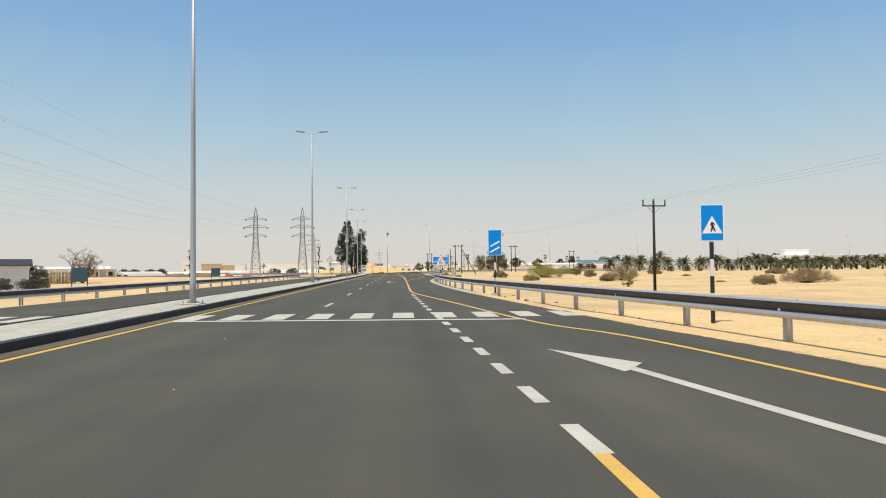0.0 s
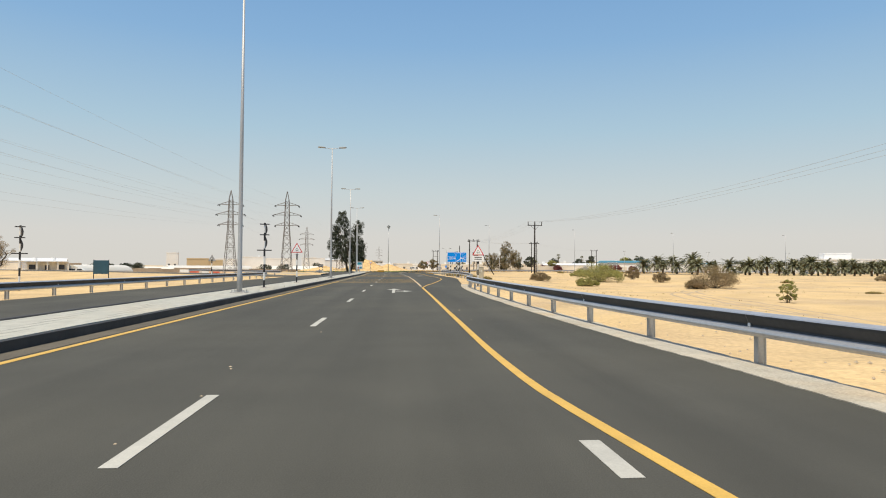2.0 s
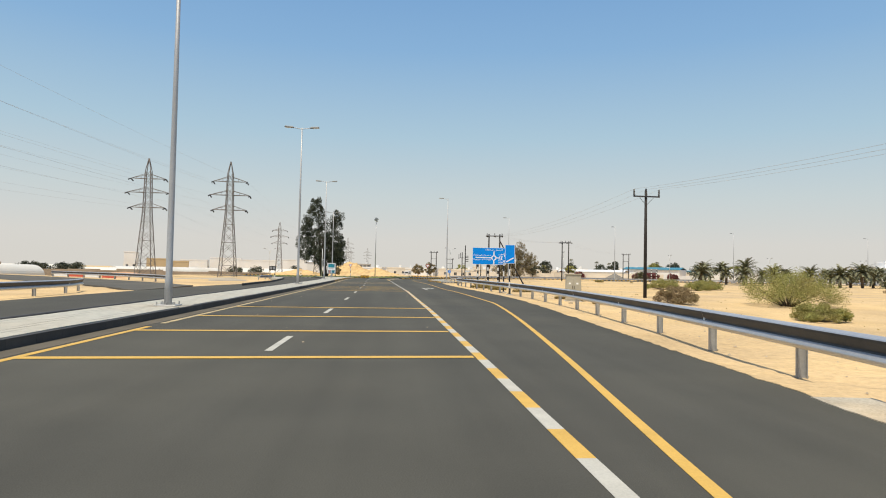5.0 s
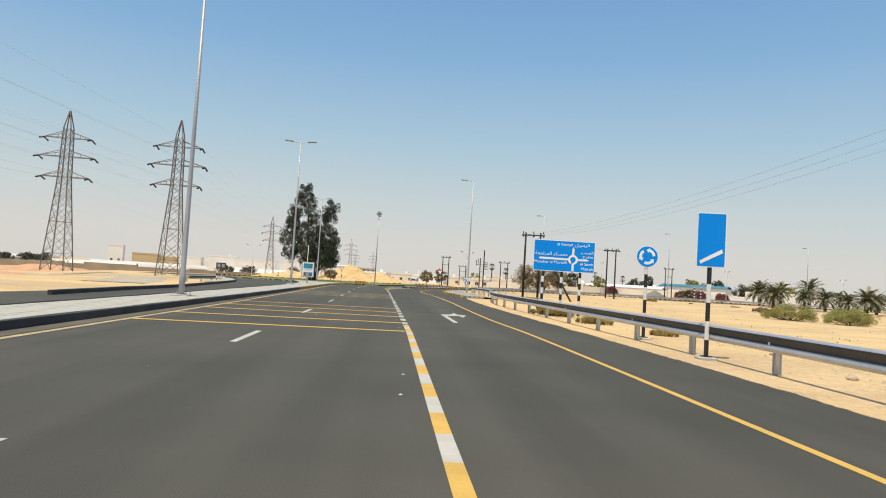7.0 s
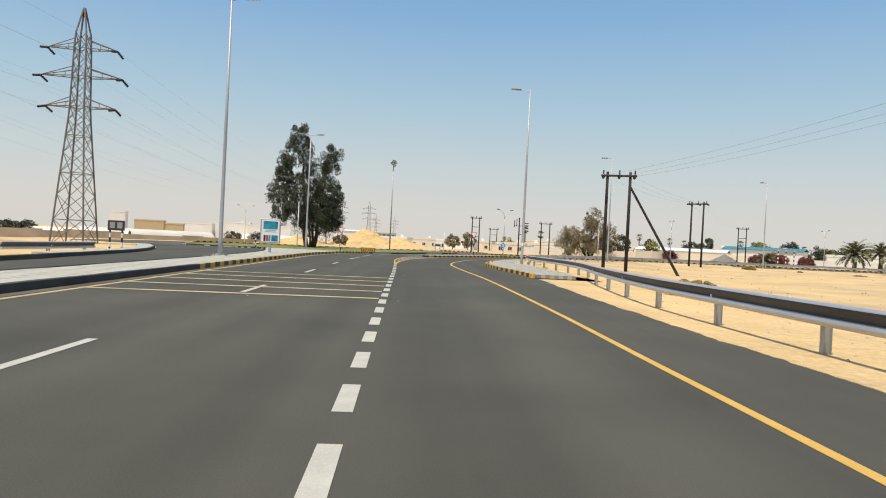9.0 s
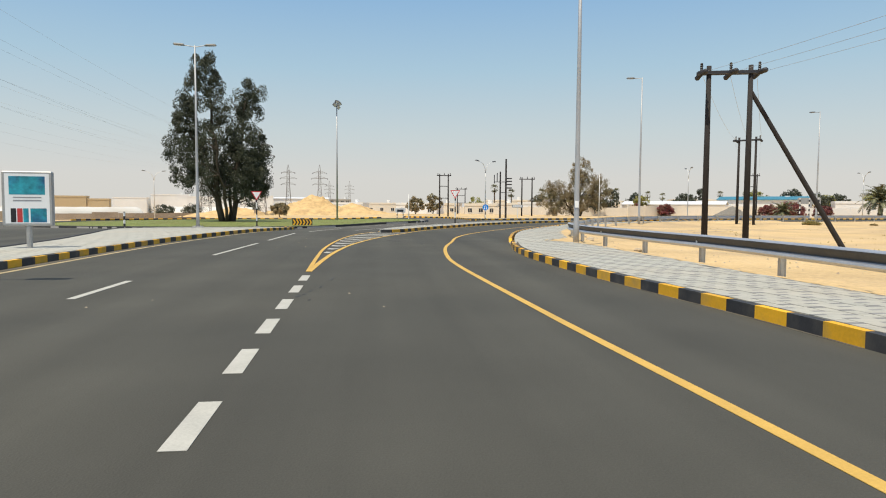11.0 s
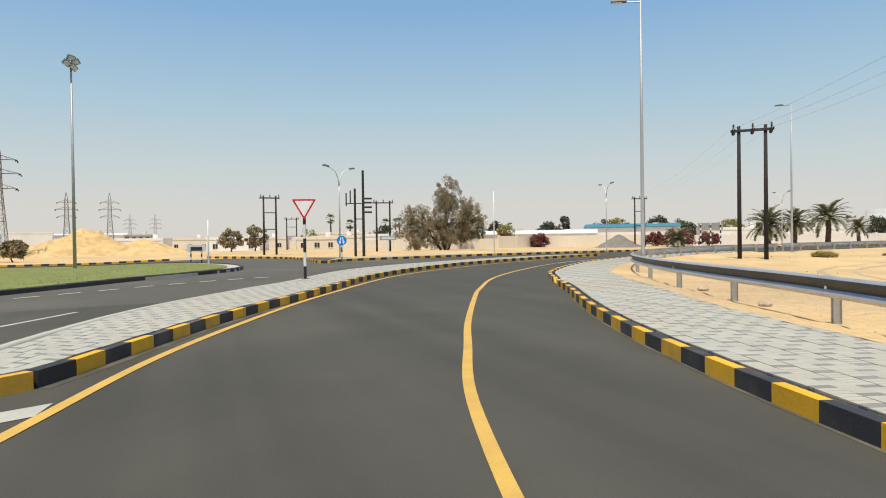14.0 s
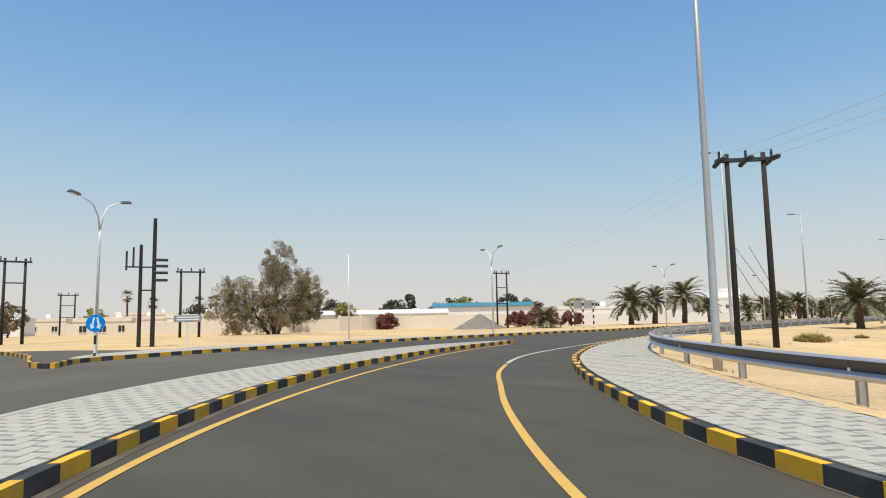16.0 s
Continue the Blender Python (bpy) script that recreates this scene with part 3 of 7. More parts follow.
# ---- kerbs, islands and paving ----
def stone_mesh(name, length, mat, ramp=0, tall=0.19):
    """A kerb stone along x with its road face at y = 0 and a chamfered top edge. ramp: +1 or -1 slopes it down to the ground."""
    h0, h1 = (0.02, 0.2) if ramp > 0 else (0.2, 0.02) if ramp < 0 else (tall, tall)
    v = []
    for x, h in ((-length / 2, h0), (length / 2, h1)):
        c = min(0.025, h * 0.4)
        v += [(x, 0, -0.12), (x, 0, h - c), (x, -c, h), (x, -0.15, h), (x, -0.15, -0.12)]
    f = [(i, (i + 1) % 5, 5 + (i + 1) % 5, 5 + i) for i in range(5)] + [(4, 3, 2, 1, 0), (5, 6, 7, 8, 9)]
    me = pydata(name, v, f)
    me.materials.append(mat)
    return me


STONES = [stone_mesh("kerb_stone", 0.662, KERB_YELLOW), stone_mesh("kerb_stone", 0.662, KERB_BLACK)]
DARK_STONE = stone_mesh("kerb_stone", 0.993, KERB_DARK)
PALE_STONE = stone_mesh("kerb_stone", 0.993, PAVER, 0, 0.165)
FLUSH_STONE = stone_mesh("kerb_stone", 0.662, PAVER_DARK, 0, 0.03)
RAMP_UP, RAMP_DOWN = stone_mesh("kerb_stone", 0.662, KERB_YELLOW, 1), stone_mesh("kerb_stone", 0.662, KERB_YELLOW, -1)


def kerb(label, c, meshes, side, skip=(), first=0, ground_at=height):
    """Kerb stones along c; side: +1 when the road lies to the left of the line's way, -1 when to its right."""
    owner = tagged(thing("kerb", label, "kerb"), kind="structure")
    d = np.diff(c, axis=0)
    for i, (p, q) in enumerate(zip(c[:-1], d)):
        m = p + q / 2
        me = meshes[(i + first) % len(meshes)]
        flush = any(a <= m[1] <= b for a, b in skip)
        after, before = (c[i + 1] + c[min(i + 2, len(c) - 1)]) / 2, (c[max(i - 1, 0)] + c[i]) / 2
        if any(a <= after[1] <= b for a, b in skip[:1]):
            me = RAMP_DOWN
        if any(a <= before[1] <= b for a, b in skip):
            me = RAMP_UP
        if flush:
            me = FLUSH_STONE
        ob = new("kerb_stone", me)
        ang = math.degrees(math.atan2(q[1], q[0]))
        ob.matrix_basis = pose(m[0], m[1], ground_at(*m) + 0.003 * math.sin(i * 7.3), 0, 0, ang) @ Matrix.Diagonal((np.linalg.norm(q) / (0.667 if len(meshes) > 1 else 1.0), side, 1, 1))
        ob.parent = owner
    return owner


DIPS = ((13.6, 196.7, 1.0), (22.3, 221.2, 0.9))


def dip(x, y):
    """How far the footway sinks towards its dropped kerbs."""
    return sum(-0.145 * (1 - smooth((math.hypot(x - cx, y - cy) - 0.25) / (1.3 * r))) for cx, cy, r in DIPS)


def paving(label, left, right, z=0.172, size=0.105, across=0.205, plain=False):
    """Block paving between two lines: a joint bed, grey blocks and a pattern of charcoal ones."""
    owner = tagged(thing("pavement", label, "pavement"), kind="structure")
    n = min(len(left), len(right))
    bed = [left[:n] + (right[:n] - left[:n]) * q / 8 for q in range(9)]
    bv = [(p[0], p[1], height(*p) + dip(*p) + z - 0.012) for row in bed for p in row]
    part_mesh("joint_bed", pydata("joint_bed", bv, [(j * n + i, (j + 1) * n + i, (j + 1) * n + i + 1, j * n + i + 1) for j in range(8) for i in range(n - 1)]), MORTAR, owner)
    vs, fs = ([], []), ([], [])
    c = (left[:n] + right[:n]) / 2
    length = np.concatenate([[0], np.cumsum(np.linalg.norm(np.diff(c, axis=0), axis=1))])
    rows = int(length[-1] / size)
    for r in range(rows):
        u0, u1 = r * size + 0.002, (r + 1) * size - 0.002
        la = [np.array([np.interp(u, length, left[:n, k]) for k in (0, 1)]) for u in (u0, u1)]
        ra = [np.array([np.interp(u, length, right[:n, k]) for k in (0, 1)]) for u in (u0, u1)]
        wide = float(np.linalg.norm(la[0] - ra[0]))
        cols = max(1, int(wide / across))
        bw = wide / cols
        for q in range(cols):
            k = 1 if r % 3 == 0 and (q + r // 3 % 2) % 2 == 0 and not plain else 0
            a, b = (q * bw + 0.002) / wide, ((q + 1) * bw - 0.002) / wide
            pts = [la[0] + (ra[0] - la[0]) * a, la[0] + (ra[0] - la[0]) * b, la[1] + (ra[1] - la[1]) * b, la[1] + (ra[1] - la[1]) * a]
            zz = z + 0.004 * math.sin(r * 12.9 + q * 7.7)
            i = len(vs[k])
            hs = [height(*p) + dip(*p) + zz for p in pts]
            vs[k].extend([(p[0], p[1], h) for p, h in zip(pts, hs)] + [(p[0], p[1], h - 0.17) for p, h in zip(pts, hs)])
            fs[k].extend([(i, i + 1, i + 2, i + 3), (i + 1, i, i + 4, i + 5), (i + 2, i + 1, i + 5, i + 6), (i + 3, i + 2, i + 6, i + 7), (i, i + 3, i + 7, i + 4)])
    for k, mat in ((0, PAVER), (1, PAVER_DARK)):
        if vs[k]:
            tagged(part_mesh("paving_block", pydata("paving_block", vs[k], fs[k]), mat, owner), kind="stuff")
    return owner


foot_r = EDGE_R[(EDGE_R[:, 1] > 173.6) & (EDGE_R[:, 0] < 60)]
kr = curve([tuple(p) for p in foot_r[::6]], 0.667)
kerb("kerb of alternating yellow and black painted stones with dropped crossings", kr, STONES, -1, skip=((196.1, 197.3), (220.95, 221.4)))
pn = normals(kr)
wid = np.interp(kr[:, 1], [173, 178, 186, 192, 195.4, 196.2, 197.0, 198.2, 199.7, 203, 208, 215, 222, 230, 238, 248], [1.9, 2.7, 3.25, 3.1, 2.3, 1.35, 1.6, 2.3, 2.6, 2.6, 2.5, 2.3, 2.3, 2.5, 2.8, 2.4])
paving("grey block footway with charcoal blocks, dusted with sand", kr + pn * 0.11, kr + pn * wid[:, None])

out = curve([tuple(p) for p in (kr + pn * wid[:, None])[::2]], 0.25)   # blown sand lies against the footway's outer edge
on = normals(out)
bank = []
for q, drop in ((-0.10, 0.176), (0.12, 0.150), (0.45, 0.11), (0.9, 0.05), (1.7, -0.12)):
    row = []
    for i, p in enumerate(out):
        w_ = noise.noise((p[0] * 1.3, p[1] * 1.3, 2.0)) + 0.6 * noise.noise((p[0] * 4.0, p[1] * 4.0, 5.0))
        e = p + on[i] * (q + 0.16 * w_)
        row.append((e[0], e[1], height(*e) + dip(*e) * 0.8 + drop + 0.02 * noise.noise((e[0] * 3.0, e[1] * 3.0, 8.0))))
    bank.append(row)
nb = len(out)
part_mesh("sand_bank", pydata("sand_bank", [v for row in bank for v in row], [(j * nb + i, (j + 1) * nb + i, (j + 1) * nb + i + 1, j * nb + i + 1) for j in range(4) for i in range(nb - 1)]), SAND, ground, shade=True)

il = np.stack([np.interp(np.linspace(0, 1, 120), np.linspace(0, 1, len(ISLAND_L)), ISLAND_L[:, k]) for k in (0, 1)], 1)
ir = np.stack([np.interp(np.linspace(0, 1, 120), np.linspace(0, 1, len(ISLAND_R)), ISLAND_R[:, k]) for k in (0, 1)], 1)
kerb("island kerb of alternating yellow and black painted stones", ISLAND_R, STONES, 1, first=1)
kerb("plain pale kerb along the back of the island", curve([tuple(p) for p in ISLAND_L[1::3]], 1.0), [PALE_STONE], -1)
paving("grey block paving of the slip road island", il + normals(il) * 0.12, ir - normals(ir) * 0.11)
mr = curve([tuple(p) for p in MEDIAN_R[MEDIAN_R[:, 1] > 168][::4]] + [(0.2, 223)], 0.667)
kerb("black painted kerb of the median", MEDIAN_R[MEDIAN_R[:, 1] <= 169], [DARK_STONE], 1)
kerb("median kerb of alternating yellow and black stones", mr, STONES, 1)
kerb("dark kerb on the far side of the median", MEDIAN_L, [DARK_STONE], -1)
ml = np.stack([np.interp(np.linspace(0, 1, 240), np.linspace(0, 1, len(MEDIAN_L)), MEDIAN_L[:, k]) for k in (0, 1)], 1)
m2 = np.stack([np.interp(np.linspace(0, 1, 240), np.linspace(0, 1, len(MEDIAN_R)), MEDIAN_R[:, k]) for k in (0, 1)], 1)
paving("light grey block paving of the median", ml + np.array([0.15, 0]), m2 - np.array([0.15, 0]), 0.175, 0.3, 0.3, True)
OPPOSITE = curve([(-6.4, 139.6), (-6.75, 147), (-6.9, 155.5), (-7.5, 163), (-8.6, 173.5), (-9.9, 184), (-12.5, 193), (-16, 201)], 1.0)
kerb("dark kerb beside the sand across the road", OPPOSITE, [DARK_STONE], -1)
far_end = OPPOSITE[OPPOSITE[:, 1] > 172]
paving("pale paving strip across the road", far_end + np.array([-1.5, 0.3]), far_end + np.array([-0.16, 0]), 0.165, 0.3, 0.3, True)
gs = kr[(kr[:, 1] > 175) & (kr[:, 0] < 40)]
gn = normals(gs)
sheet("gutter", gs - gn * 0.2, gs - gn * 0.01, 0.004, DUSTY_EDGE, 0.02, road)
gi = ISLAND_R[2:-4]
sheet("gutter", gi + normals(gi) * 0.01, gi + normals(gi) * 0.3, 0.004, DUSTY_EDGE, 0.02, road)
kerb("far kerb of alternating yellow and black stones", FAR_KERB[FAR_KERB[:, 0] < 125], STONES, 1)
CORNER = curve([(19.7, 249.5), (19.3, 251.0), (19.4, 254.5), (19.6, 260.0), (18.0, 268.5), (12.0, 277.0)], 0.667)
kerb("corner kerb of alternating yellow and black stones", CORNER, STONES, -1, first=1)
back = FAR_KERB[(FAR_KERB[:, 0] > 21.0) & (FAR_KERB[:, 0] < 70)]
bn = normals(back)
wide = np.interp(back[:, 0], [21, 24, 30, 45, 70], [0.6, 3.2, 4.2, 3.4, 2.6])[:, None]
paving("dusty pale paving behind the far kerb", back - bn * wide, back - bn * 0.16, 0.165, 0.3, 0.3, True)

# ---- guard rails ----
BEAM = [(0.000, 0.819), (0.020, 0.816), (0.074, 0.786), (0.083, 0.769), (0.074, 0.730), (0.030, 0.644), (0.008, 0.610), (0.022, 0.584), (0.076, 0.534), (0.083, 0.512), (0.074, 0.483), (0.020, 0.442), (0.000, 0.440)]


def post_mesh():
    bm = bmesh.new()
    for x0, x1, y0, y1 in ((-0.006, 0.006, -0.07, 0.07), (-0.055, 0.055, -0.07, -0.062), (-0.055, 0.055, 0.062, 0.07)):
        box(bm, x0, x1, y0, y1, -1.2, 0.76)
    box(bm, -0.05, 0.05, 0.07, 0.16, 0.48, 0.78, bevel=0.008)
    me = bpy.data.meshes.new("post")
    bm.to_mesh(me)
    bm.free()
    me.materials.append(GALV_POST)
    return me


POST = post_mesh()


def guard_rail(label, c, side, spacing=3.79, sink=0.0):
    """A W-beam rail along c on steel posts; side +1 when the traffic is to the left of the line's way."""
    owner = thing("guard_rail", label, "guard rail", group="guard rails")
    c = curve([tuple(p) for p in c], 0.05)
    along = np.concatenate([[0], np.cumsum(np.linalg.norm(np.diff(c, axis=0), axis=1))])
    start = float(np.interp(61.85, c[:, 1], along)) % spacing if c[0][1] < 61 < c[-1][1] else 0.0
    cuts = np.arange(start, along[-1], spacing / 4)
    if along[-1] - cuts[-1] > 0.1:
        cuts = np.append(cuts, along[-1])
    c = np.stack([np.interp(cuts, along, c[:, k]) for k in (0, 1)], 1)
    nn = -normals(c) * side
    n = len(c)
    for s in range(0, n - 1, 4):
        seg = range(s, min(s + 5, n))
        v, f, shaded_faces = [], [], []
        for i in seg:
            z = height(*c[i]) - sink
            lap = 0.003 if (s // 4) % 2 else 0.0
            v += [(c[i][0] + nn[i][0] * (0.16 + u + lap), c[i][1] + nn[i][1] * (0.16 + u + lap), z + h) for u, h in BEAM]
            v += [(c[i][0] + nn[i][0] * (0.157 + u + lap), c[i][1] + nn[i][1] * (0.157 + u + lap), z + h) for u, h in BEAM]
        k = len(BEAM)
        for j in range(len(seg) - 1):
            for b in range(k - 1):
                a = j * 2 * k + b
                # ridge underside and valley take the painted shade
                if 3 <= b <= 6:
                    shaded_faces.append(len(f))
                f.append((a, a + 1, a + 2 * k + 1, a + 2 * k))
                a += k
                f.append((a + 1, a, a + 2 * k, a + 2 * k + 1))
            a = j * 2 * k
            f.append((a, a + 2 * k, a + 3 * k, a + k))
            a += k - 1
            f.append((a + k, a + 3 * k, a + 2 * k, a))
        beam = part_mesh("beam", pydata("beam", v, f), [GALV, GALV_SHADE], owner, shade=False)
        for q in shaded_faces:
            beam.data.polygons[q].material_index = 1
        ob = new("post", POST)
        d = c[min(s + 1, n - 1)] - c[max(s - 1, 0)]
        ang = math.degrees(math.atan2(d[1], d[0])) + (0 if side > 0 else 180)
        ob.matrix_basis = pose(c[s][0], c[s][1], height(*c[s]) - sink, 0, 0, ang)
        ob.parent = owner
        if s % 8 == 4:                                  # small reflector on the beam
            bm = bmesh.new()
            box(bm, -0.03, 0.03, 0.17, 0.19, 0.58, 0.64)
            r = part("reflector", bm, SIGN_WHITE, owner)
            r.matrix_basis = pose(c[s][0], c[s][1], height(*c[s]) - sink, 0, 0, ang)
    return owner


at_join = int(np.argmin(np.abs(RAIL_R[:, 1] - 197.5)))
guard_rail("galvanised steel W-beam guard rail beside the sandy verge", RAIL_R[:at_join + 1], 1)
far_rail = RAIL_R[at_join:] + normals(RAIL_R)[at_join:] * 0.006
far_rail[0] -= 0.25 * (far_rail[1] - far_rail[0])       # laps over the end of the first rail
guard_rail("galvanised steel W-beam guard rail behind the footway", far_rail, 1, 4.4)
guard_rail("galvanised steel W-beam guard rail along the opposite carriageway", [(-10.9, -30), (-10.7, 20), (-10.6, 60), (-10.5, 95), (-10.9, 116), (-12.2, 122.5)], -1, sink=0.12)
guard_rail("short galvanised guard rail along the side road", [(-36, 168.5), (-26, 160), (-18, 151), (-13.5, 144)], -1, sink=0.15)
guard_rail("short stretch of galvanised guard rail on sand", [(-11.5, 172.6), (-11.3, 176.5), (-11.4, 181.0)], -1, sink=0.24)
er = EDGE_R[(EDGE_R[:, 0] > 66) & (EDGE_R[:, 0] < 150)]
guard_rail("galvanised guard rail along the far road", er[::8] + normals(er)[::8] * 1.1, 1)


# ---- street lamps ----
def lamp_head(parent, m):
    bm = bmesh.new()
    vs = box(bm, 0.0, 0.85, -0.16, 0.16, -0.06, 0.07, bevel=0.03)
    for v in bm.verts:
        if v.co.z > 0.02:
            v.co.y *= 0.62
            v.co.x = 0.08 + v.co.x * 0.84
    bmesh.ops.transform(bm, matrix=m, verts=bm.verts)
    head = part("lamp_head", bm, LAMP_HEAD, parent, "grey road lantern")
    bm = bmesh.new()
    box(bm, 0.25, 0.80, -0.12, 0.12, -0.085, -0.055, bevel=0.012)
    bmesh.ops.transform(bm, matrix=m, verts=bm.verts)
    part("lens", bm, GLASS_LENS, head)


def tall_lamp(x, y, arms, height_m=14.2, turn=0.0, group="tall street lamps"):
    """A tapered steel column on a bolted base plate, with straight arms and flat lanterns."""
    two = len(arms) > 1
    lab = "tall grey steel street lamp with two lanterns" if two else "tall grey steel street lamp with one lantern"
    z = height(x, y) + (0.17 if x < 5 else -0.05)
    ob = thing("street_lamp", lab, "street lamp", x, y, z, turn, group)
    bm = bmesh.new()
    pipe(bm, [(0, 0, 0.0), (0, 0, 0.9), (0, 0, 0.95), (0, 0, height_m * 0.5), (0, 0, height_m)], [0.125, 0.125, 0.11, 0.085, 0.05], 14)
    part("column", bm, LAMP_STEEL, ob, shade=True)
    bm = bmesh.new()
    box(bm, -0.36, 0.36, -0.36, 0.36, 0.006, 0.045, bevel=0.01)
    for k in range(4):
        tube(bm, (0.28 * (1 if k % 2 else -1), 0.28 * (1 if k > 1 else -1), 0.04), (0.28 * (1 if k % 2 else -1), 0.28 * (1 if k > 1 else -1), 0.15), 0.022, n=6)
        a = k * math.pi / 2
        plate_m = Matrix.Rotation(a, 4, "Z")
        box(bm, 0.1, 0.24, -0.008, 0.008, 0.045, 0.12, plate_m)
    part("base_plate", bm, GALV_POST, ob)
    bm = bmesh.new()
    box(bm, -0.72, 0.72, -0.62, 0.62, -0.5, 0.006, bevel=0.01)
    part("footing", bm, MORTAR, ob)
    for a in arms:
        bm = bmesh.new()
        tube(bm, (0, 0, height_m - 0.12), (a * 0.75, 0, height_m + 0.0), 0.035, 0.03, 8)
        part("arm", bm, LAMP_STEEL, ob)
        lamp_head(ob, pose(a * 0.7, 0, height_m + 0.02, 0, -4 if a > 0 else 4, 0) @ Matrix.Diagonal((1 if a > 0 else -1, 1, 1, 1)))
    return ob


for x, y, hm in ((-1.42, 26.5, 14.4), (-1.75, 65.0, 14.8), (-1.5, 105.1, 14.2), (-2.12, 141.6, 14.0), (-3.4, 178.9, 14.2), (-5.7, 219.6, 13.4)):
    tall_lamp(x, y, (1, -1), hm)
for x, y, t in ((15.9, 195.3, 15), (33.22, 231.1, 40), (64.6, 249.4, 75), (104, 262.5, 80), (150, 269.5, 82), (205, 277.5, 82)):
    ob = tall_lamp(x, y, (-1,), 14.3, -t)
    if x < 20:
        bm = bmesh.new()
        box(bm, -0.075, 0.075, -0.128, -0.1225, 1.62, 1.9)
        part("sticker", bm, SIGN_WHITE, ob, "white paper notice")


def curved_lamp(x, y, turn, h=7.9):
    ob = thing("street_lamp", "white street lamp with two curved arms", "street lamp", x, y, height(x, y) - 0.02, turn, "curved street lamps")
    bm = bmesh.new()
    pipe(bm, [(0, 0, -0.3), (0, 0, h * 0.72), (0, 0, h * 0.8)], [0.09, 0.06, 0.05], 10)
    part("column", bm, WHITE, ob, shade=True)
    for s in (1, -1):
        bm = bmesh.new()
        pipe(bm, [(0, 0, h * 0.78), (s * 0.12, 0, h * 0.88), (s * 0.45, 0, h * 0.955), (s * 1.0, 0, h * 0.985), (s * 1.35, 0, h)], [0.045, 0.04, 0.035, 0.03, 0.03], 8)
        part("arm", bm, WHITE, ob, shade=True)
        lamp_head(ob, pose(s * 1.25, 0, h, 0, -8 * s, 0) @ Matrix.Diagonal((s * 0.75, 0.9, 1, 1)))
    return ob


for x, y, t in ((22.3, 257.5, 35), (55.8, 267.2, 80), (90, 273.5, 80), (125, 279.5, 80), (160, 284.5, 80), (-30, 285, 20)):
    curved_lamp(x, y, t)


# ---- signs ----
def banded_pole(ob, h, r=0.055, band=0.45, name="pole", x=0.0, base=0.0, y=0.03):
    """A round sign pole painted in black and white bands."""
    bm = bmesh.new()
    z, k = -0.6, 0
    tops = [base + band * (i + 1) for i in range(40) if base + band * (i + 1) < h] + [h]
    for top in tops:
        fs = tube(bm, (x, y, z), (x, y, top), r, n=12)
        for f in fs:
            f.material_index = k % 2
        z, k = top, k + 1
    bmesh.ops.remove_doubles(bm, verts=bm.verts, dist=1e-5)
    return part(name, bm, [BLACK, WHITE], ob)


def foot(ob, r=0.22, x=0.0):
    bm = bmesh.new()
    box(bm, x - r, x + r, -r + 0.03, r + 0.03, -0.3, 0.04, bevel=0.02)
    part("footing", bm, CONCRETE, ob)
    bm = bmesh.new()
    tube(bm, (x, 0.03, 0.04), (x, 0.03, 0.06), 0.15, n=12)
    part("base_plate", bm, STEEL_DARK, ob)


def shape(ob, name, pts, y, mat, label="", depth=0.004):
    bm = bmesh.new()
    v = [(p[0], y, p[1]) for p in pts]
    k = len(v)
    tri = geometry.tessellate_polygon([[Vector((p[0], p[1], 0)) for p in pts]])
    vs = [bm.verts.new(q) for q in v] + [bm.verts.new((q[0], y + depth, q[2])) for q in v]
    for t in tri:
        bm.faces.new([vs[i] for i in t])
    for i in range(k):
        bm.faces.new((vs[i], vs[(i + 1) % k], vs[k + (i + 1) % k], vs[k + i]))
    bmesh.ops.recalc_face_normals(bm, faces=bm.faces)
    return part(name, bm, mat, ob, label)


def rounded(w, h, r, x=0.0, z=0.0, n=4):
    pts = []
    for cx, cz, a0 in ((w / 2 - r, h / 2 - r, 0), (-w / 2 + r, h / 2 - r, 90), (-w / 2 + r, -h / 2 + r, 180), (w / 2 - r, -h / 2 + r, 270)):
        for k in range(n + 1):
            a = radians(a0 + 90 * k / n)
            pts.append((x + cx + r * math.cos(a), z + cz + r * math.sin(a)))
    return pts


def panel(ob, w, h, z, mat=None, x=0.0, border=0.025):
    """A sheet sign: grey back with stiffener rails, white border, coloured face. z: its middle."""
    mat = mat or SIGN_BLUE
    bm = bmesh.new()
    plate(bm, rounded(w, h, 0.03, x, z), -0.03, -0.024)
    back = part("back", bm, SIGN_BACK, ob, "bare metal back")
    for q in (-0.3, 0.3):
        bm = bmesh.new()
        box(bm, x - w * 0.45, x + w * 0.45, -0.024, 0.0, z + q * h - 0.025, z + q * h + 0.025)
        part("stiffener", bm, SIGN_BACK, back)
    shape(ob, "border", rounded(w, h, 0.03, x, z), -0.035, SIGN_WHITE)
    shape(ob, "face", rounded(w - 2 * border, h - 2 * border, 0.02, x, z), -0.039, mat)


def triangle(w, z, up=True, r=0.05, x=0.0):
    hgt = w * 0.866
    s = 1 if up else -1
    c = [(-w / 2, -s * hgt / 3), (w / 2, -s * hgt / 3), (0, s * hgt * 2 / 3)]
    pts = []
    for i in range(3):
        p, a, b = Vector(c[i]), Vector(c[i - 1]), Vector(c[(i + 1) % 3])
        p1, p2 = p + (a - p).normalized() * r, p + (b - p).normalized() * r
        for t in (0, 0.25, 0.5, 0.75, 1):
            q = p1 * (1 - t) ** 2 + p * 2 * t * (1 - t) + p2 * t * t
            pts.append((x + q.x, z + q.y))
    return pts


def circle(r, x, z, n=28):
    return [(x + r * math.cos(2 * math.pi * k / n), z + r * math.sin(2 * math.pi * k / n)) for k in range(n)]


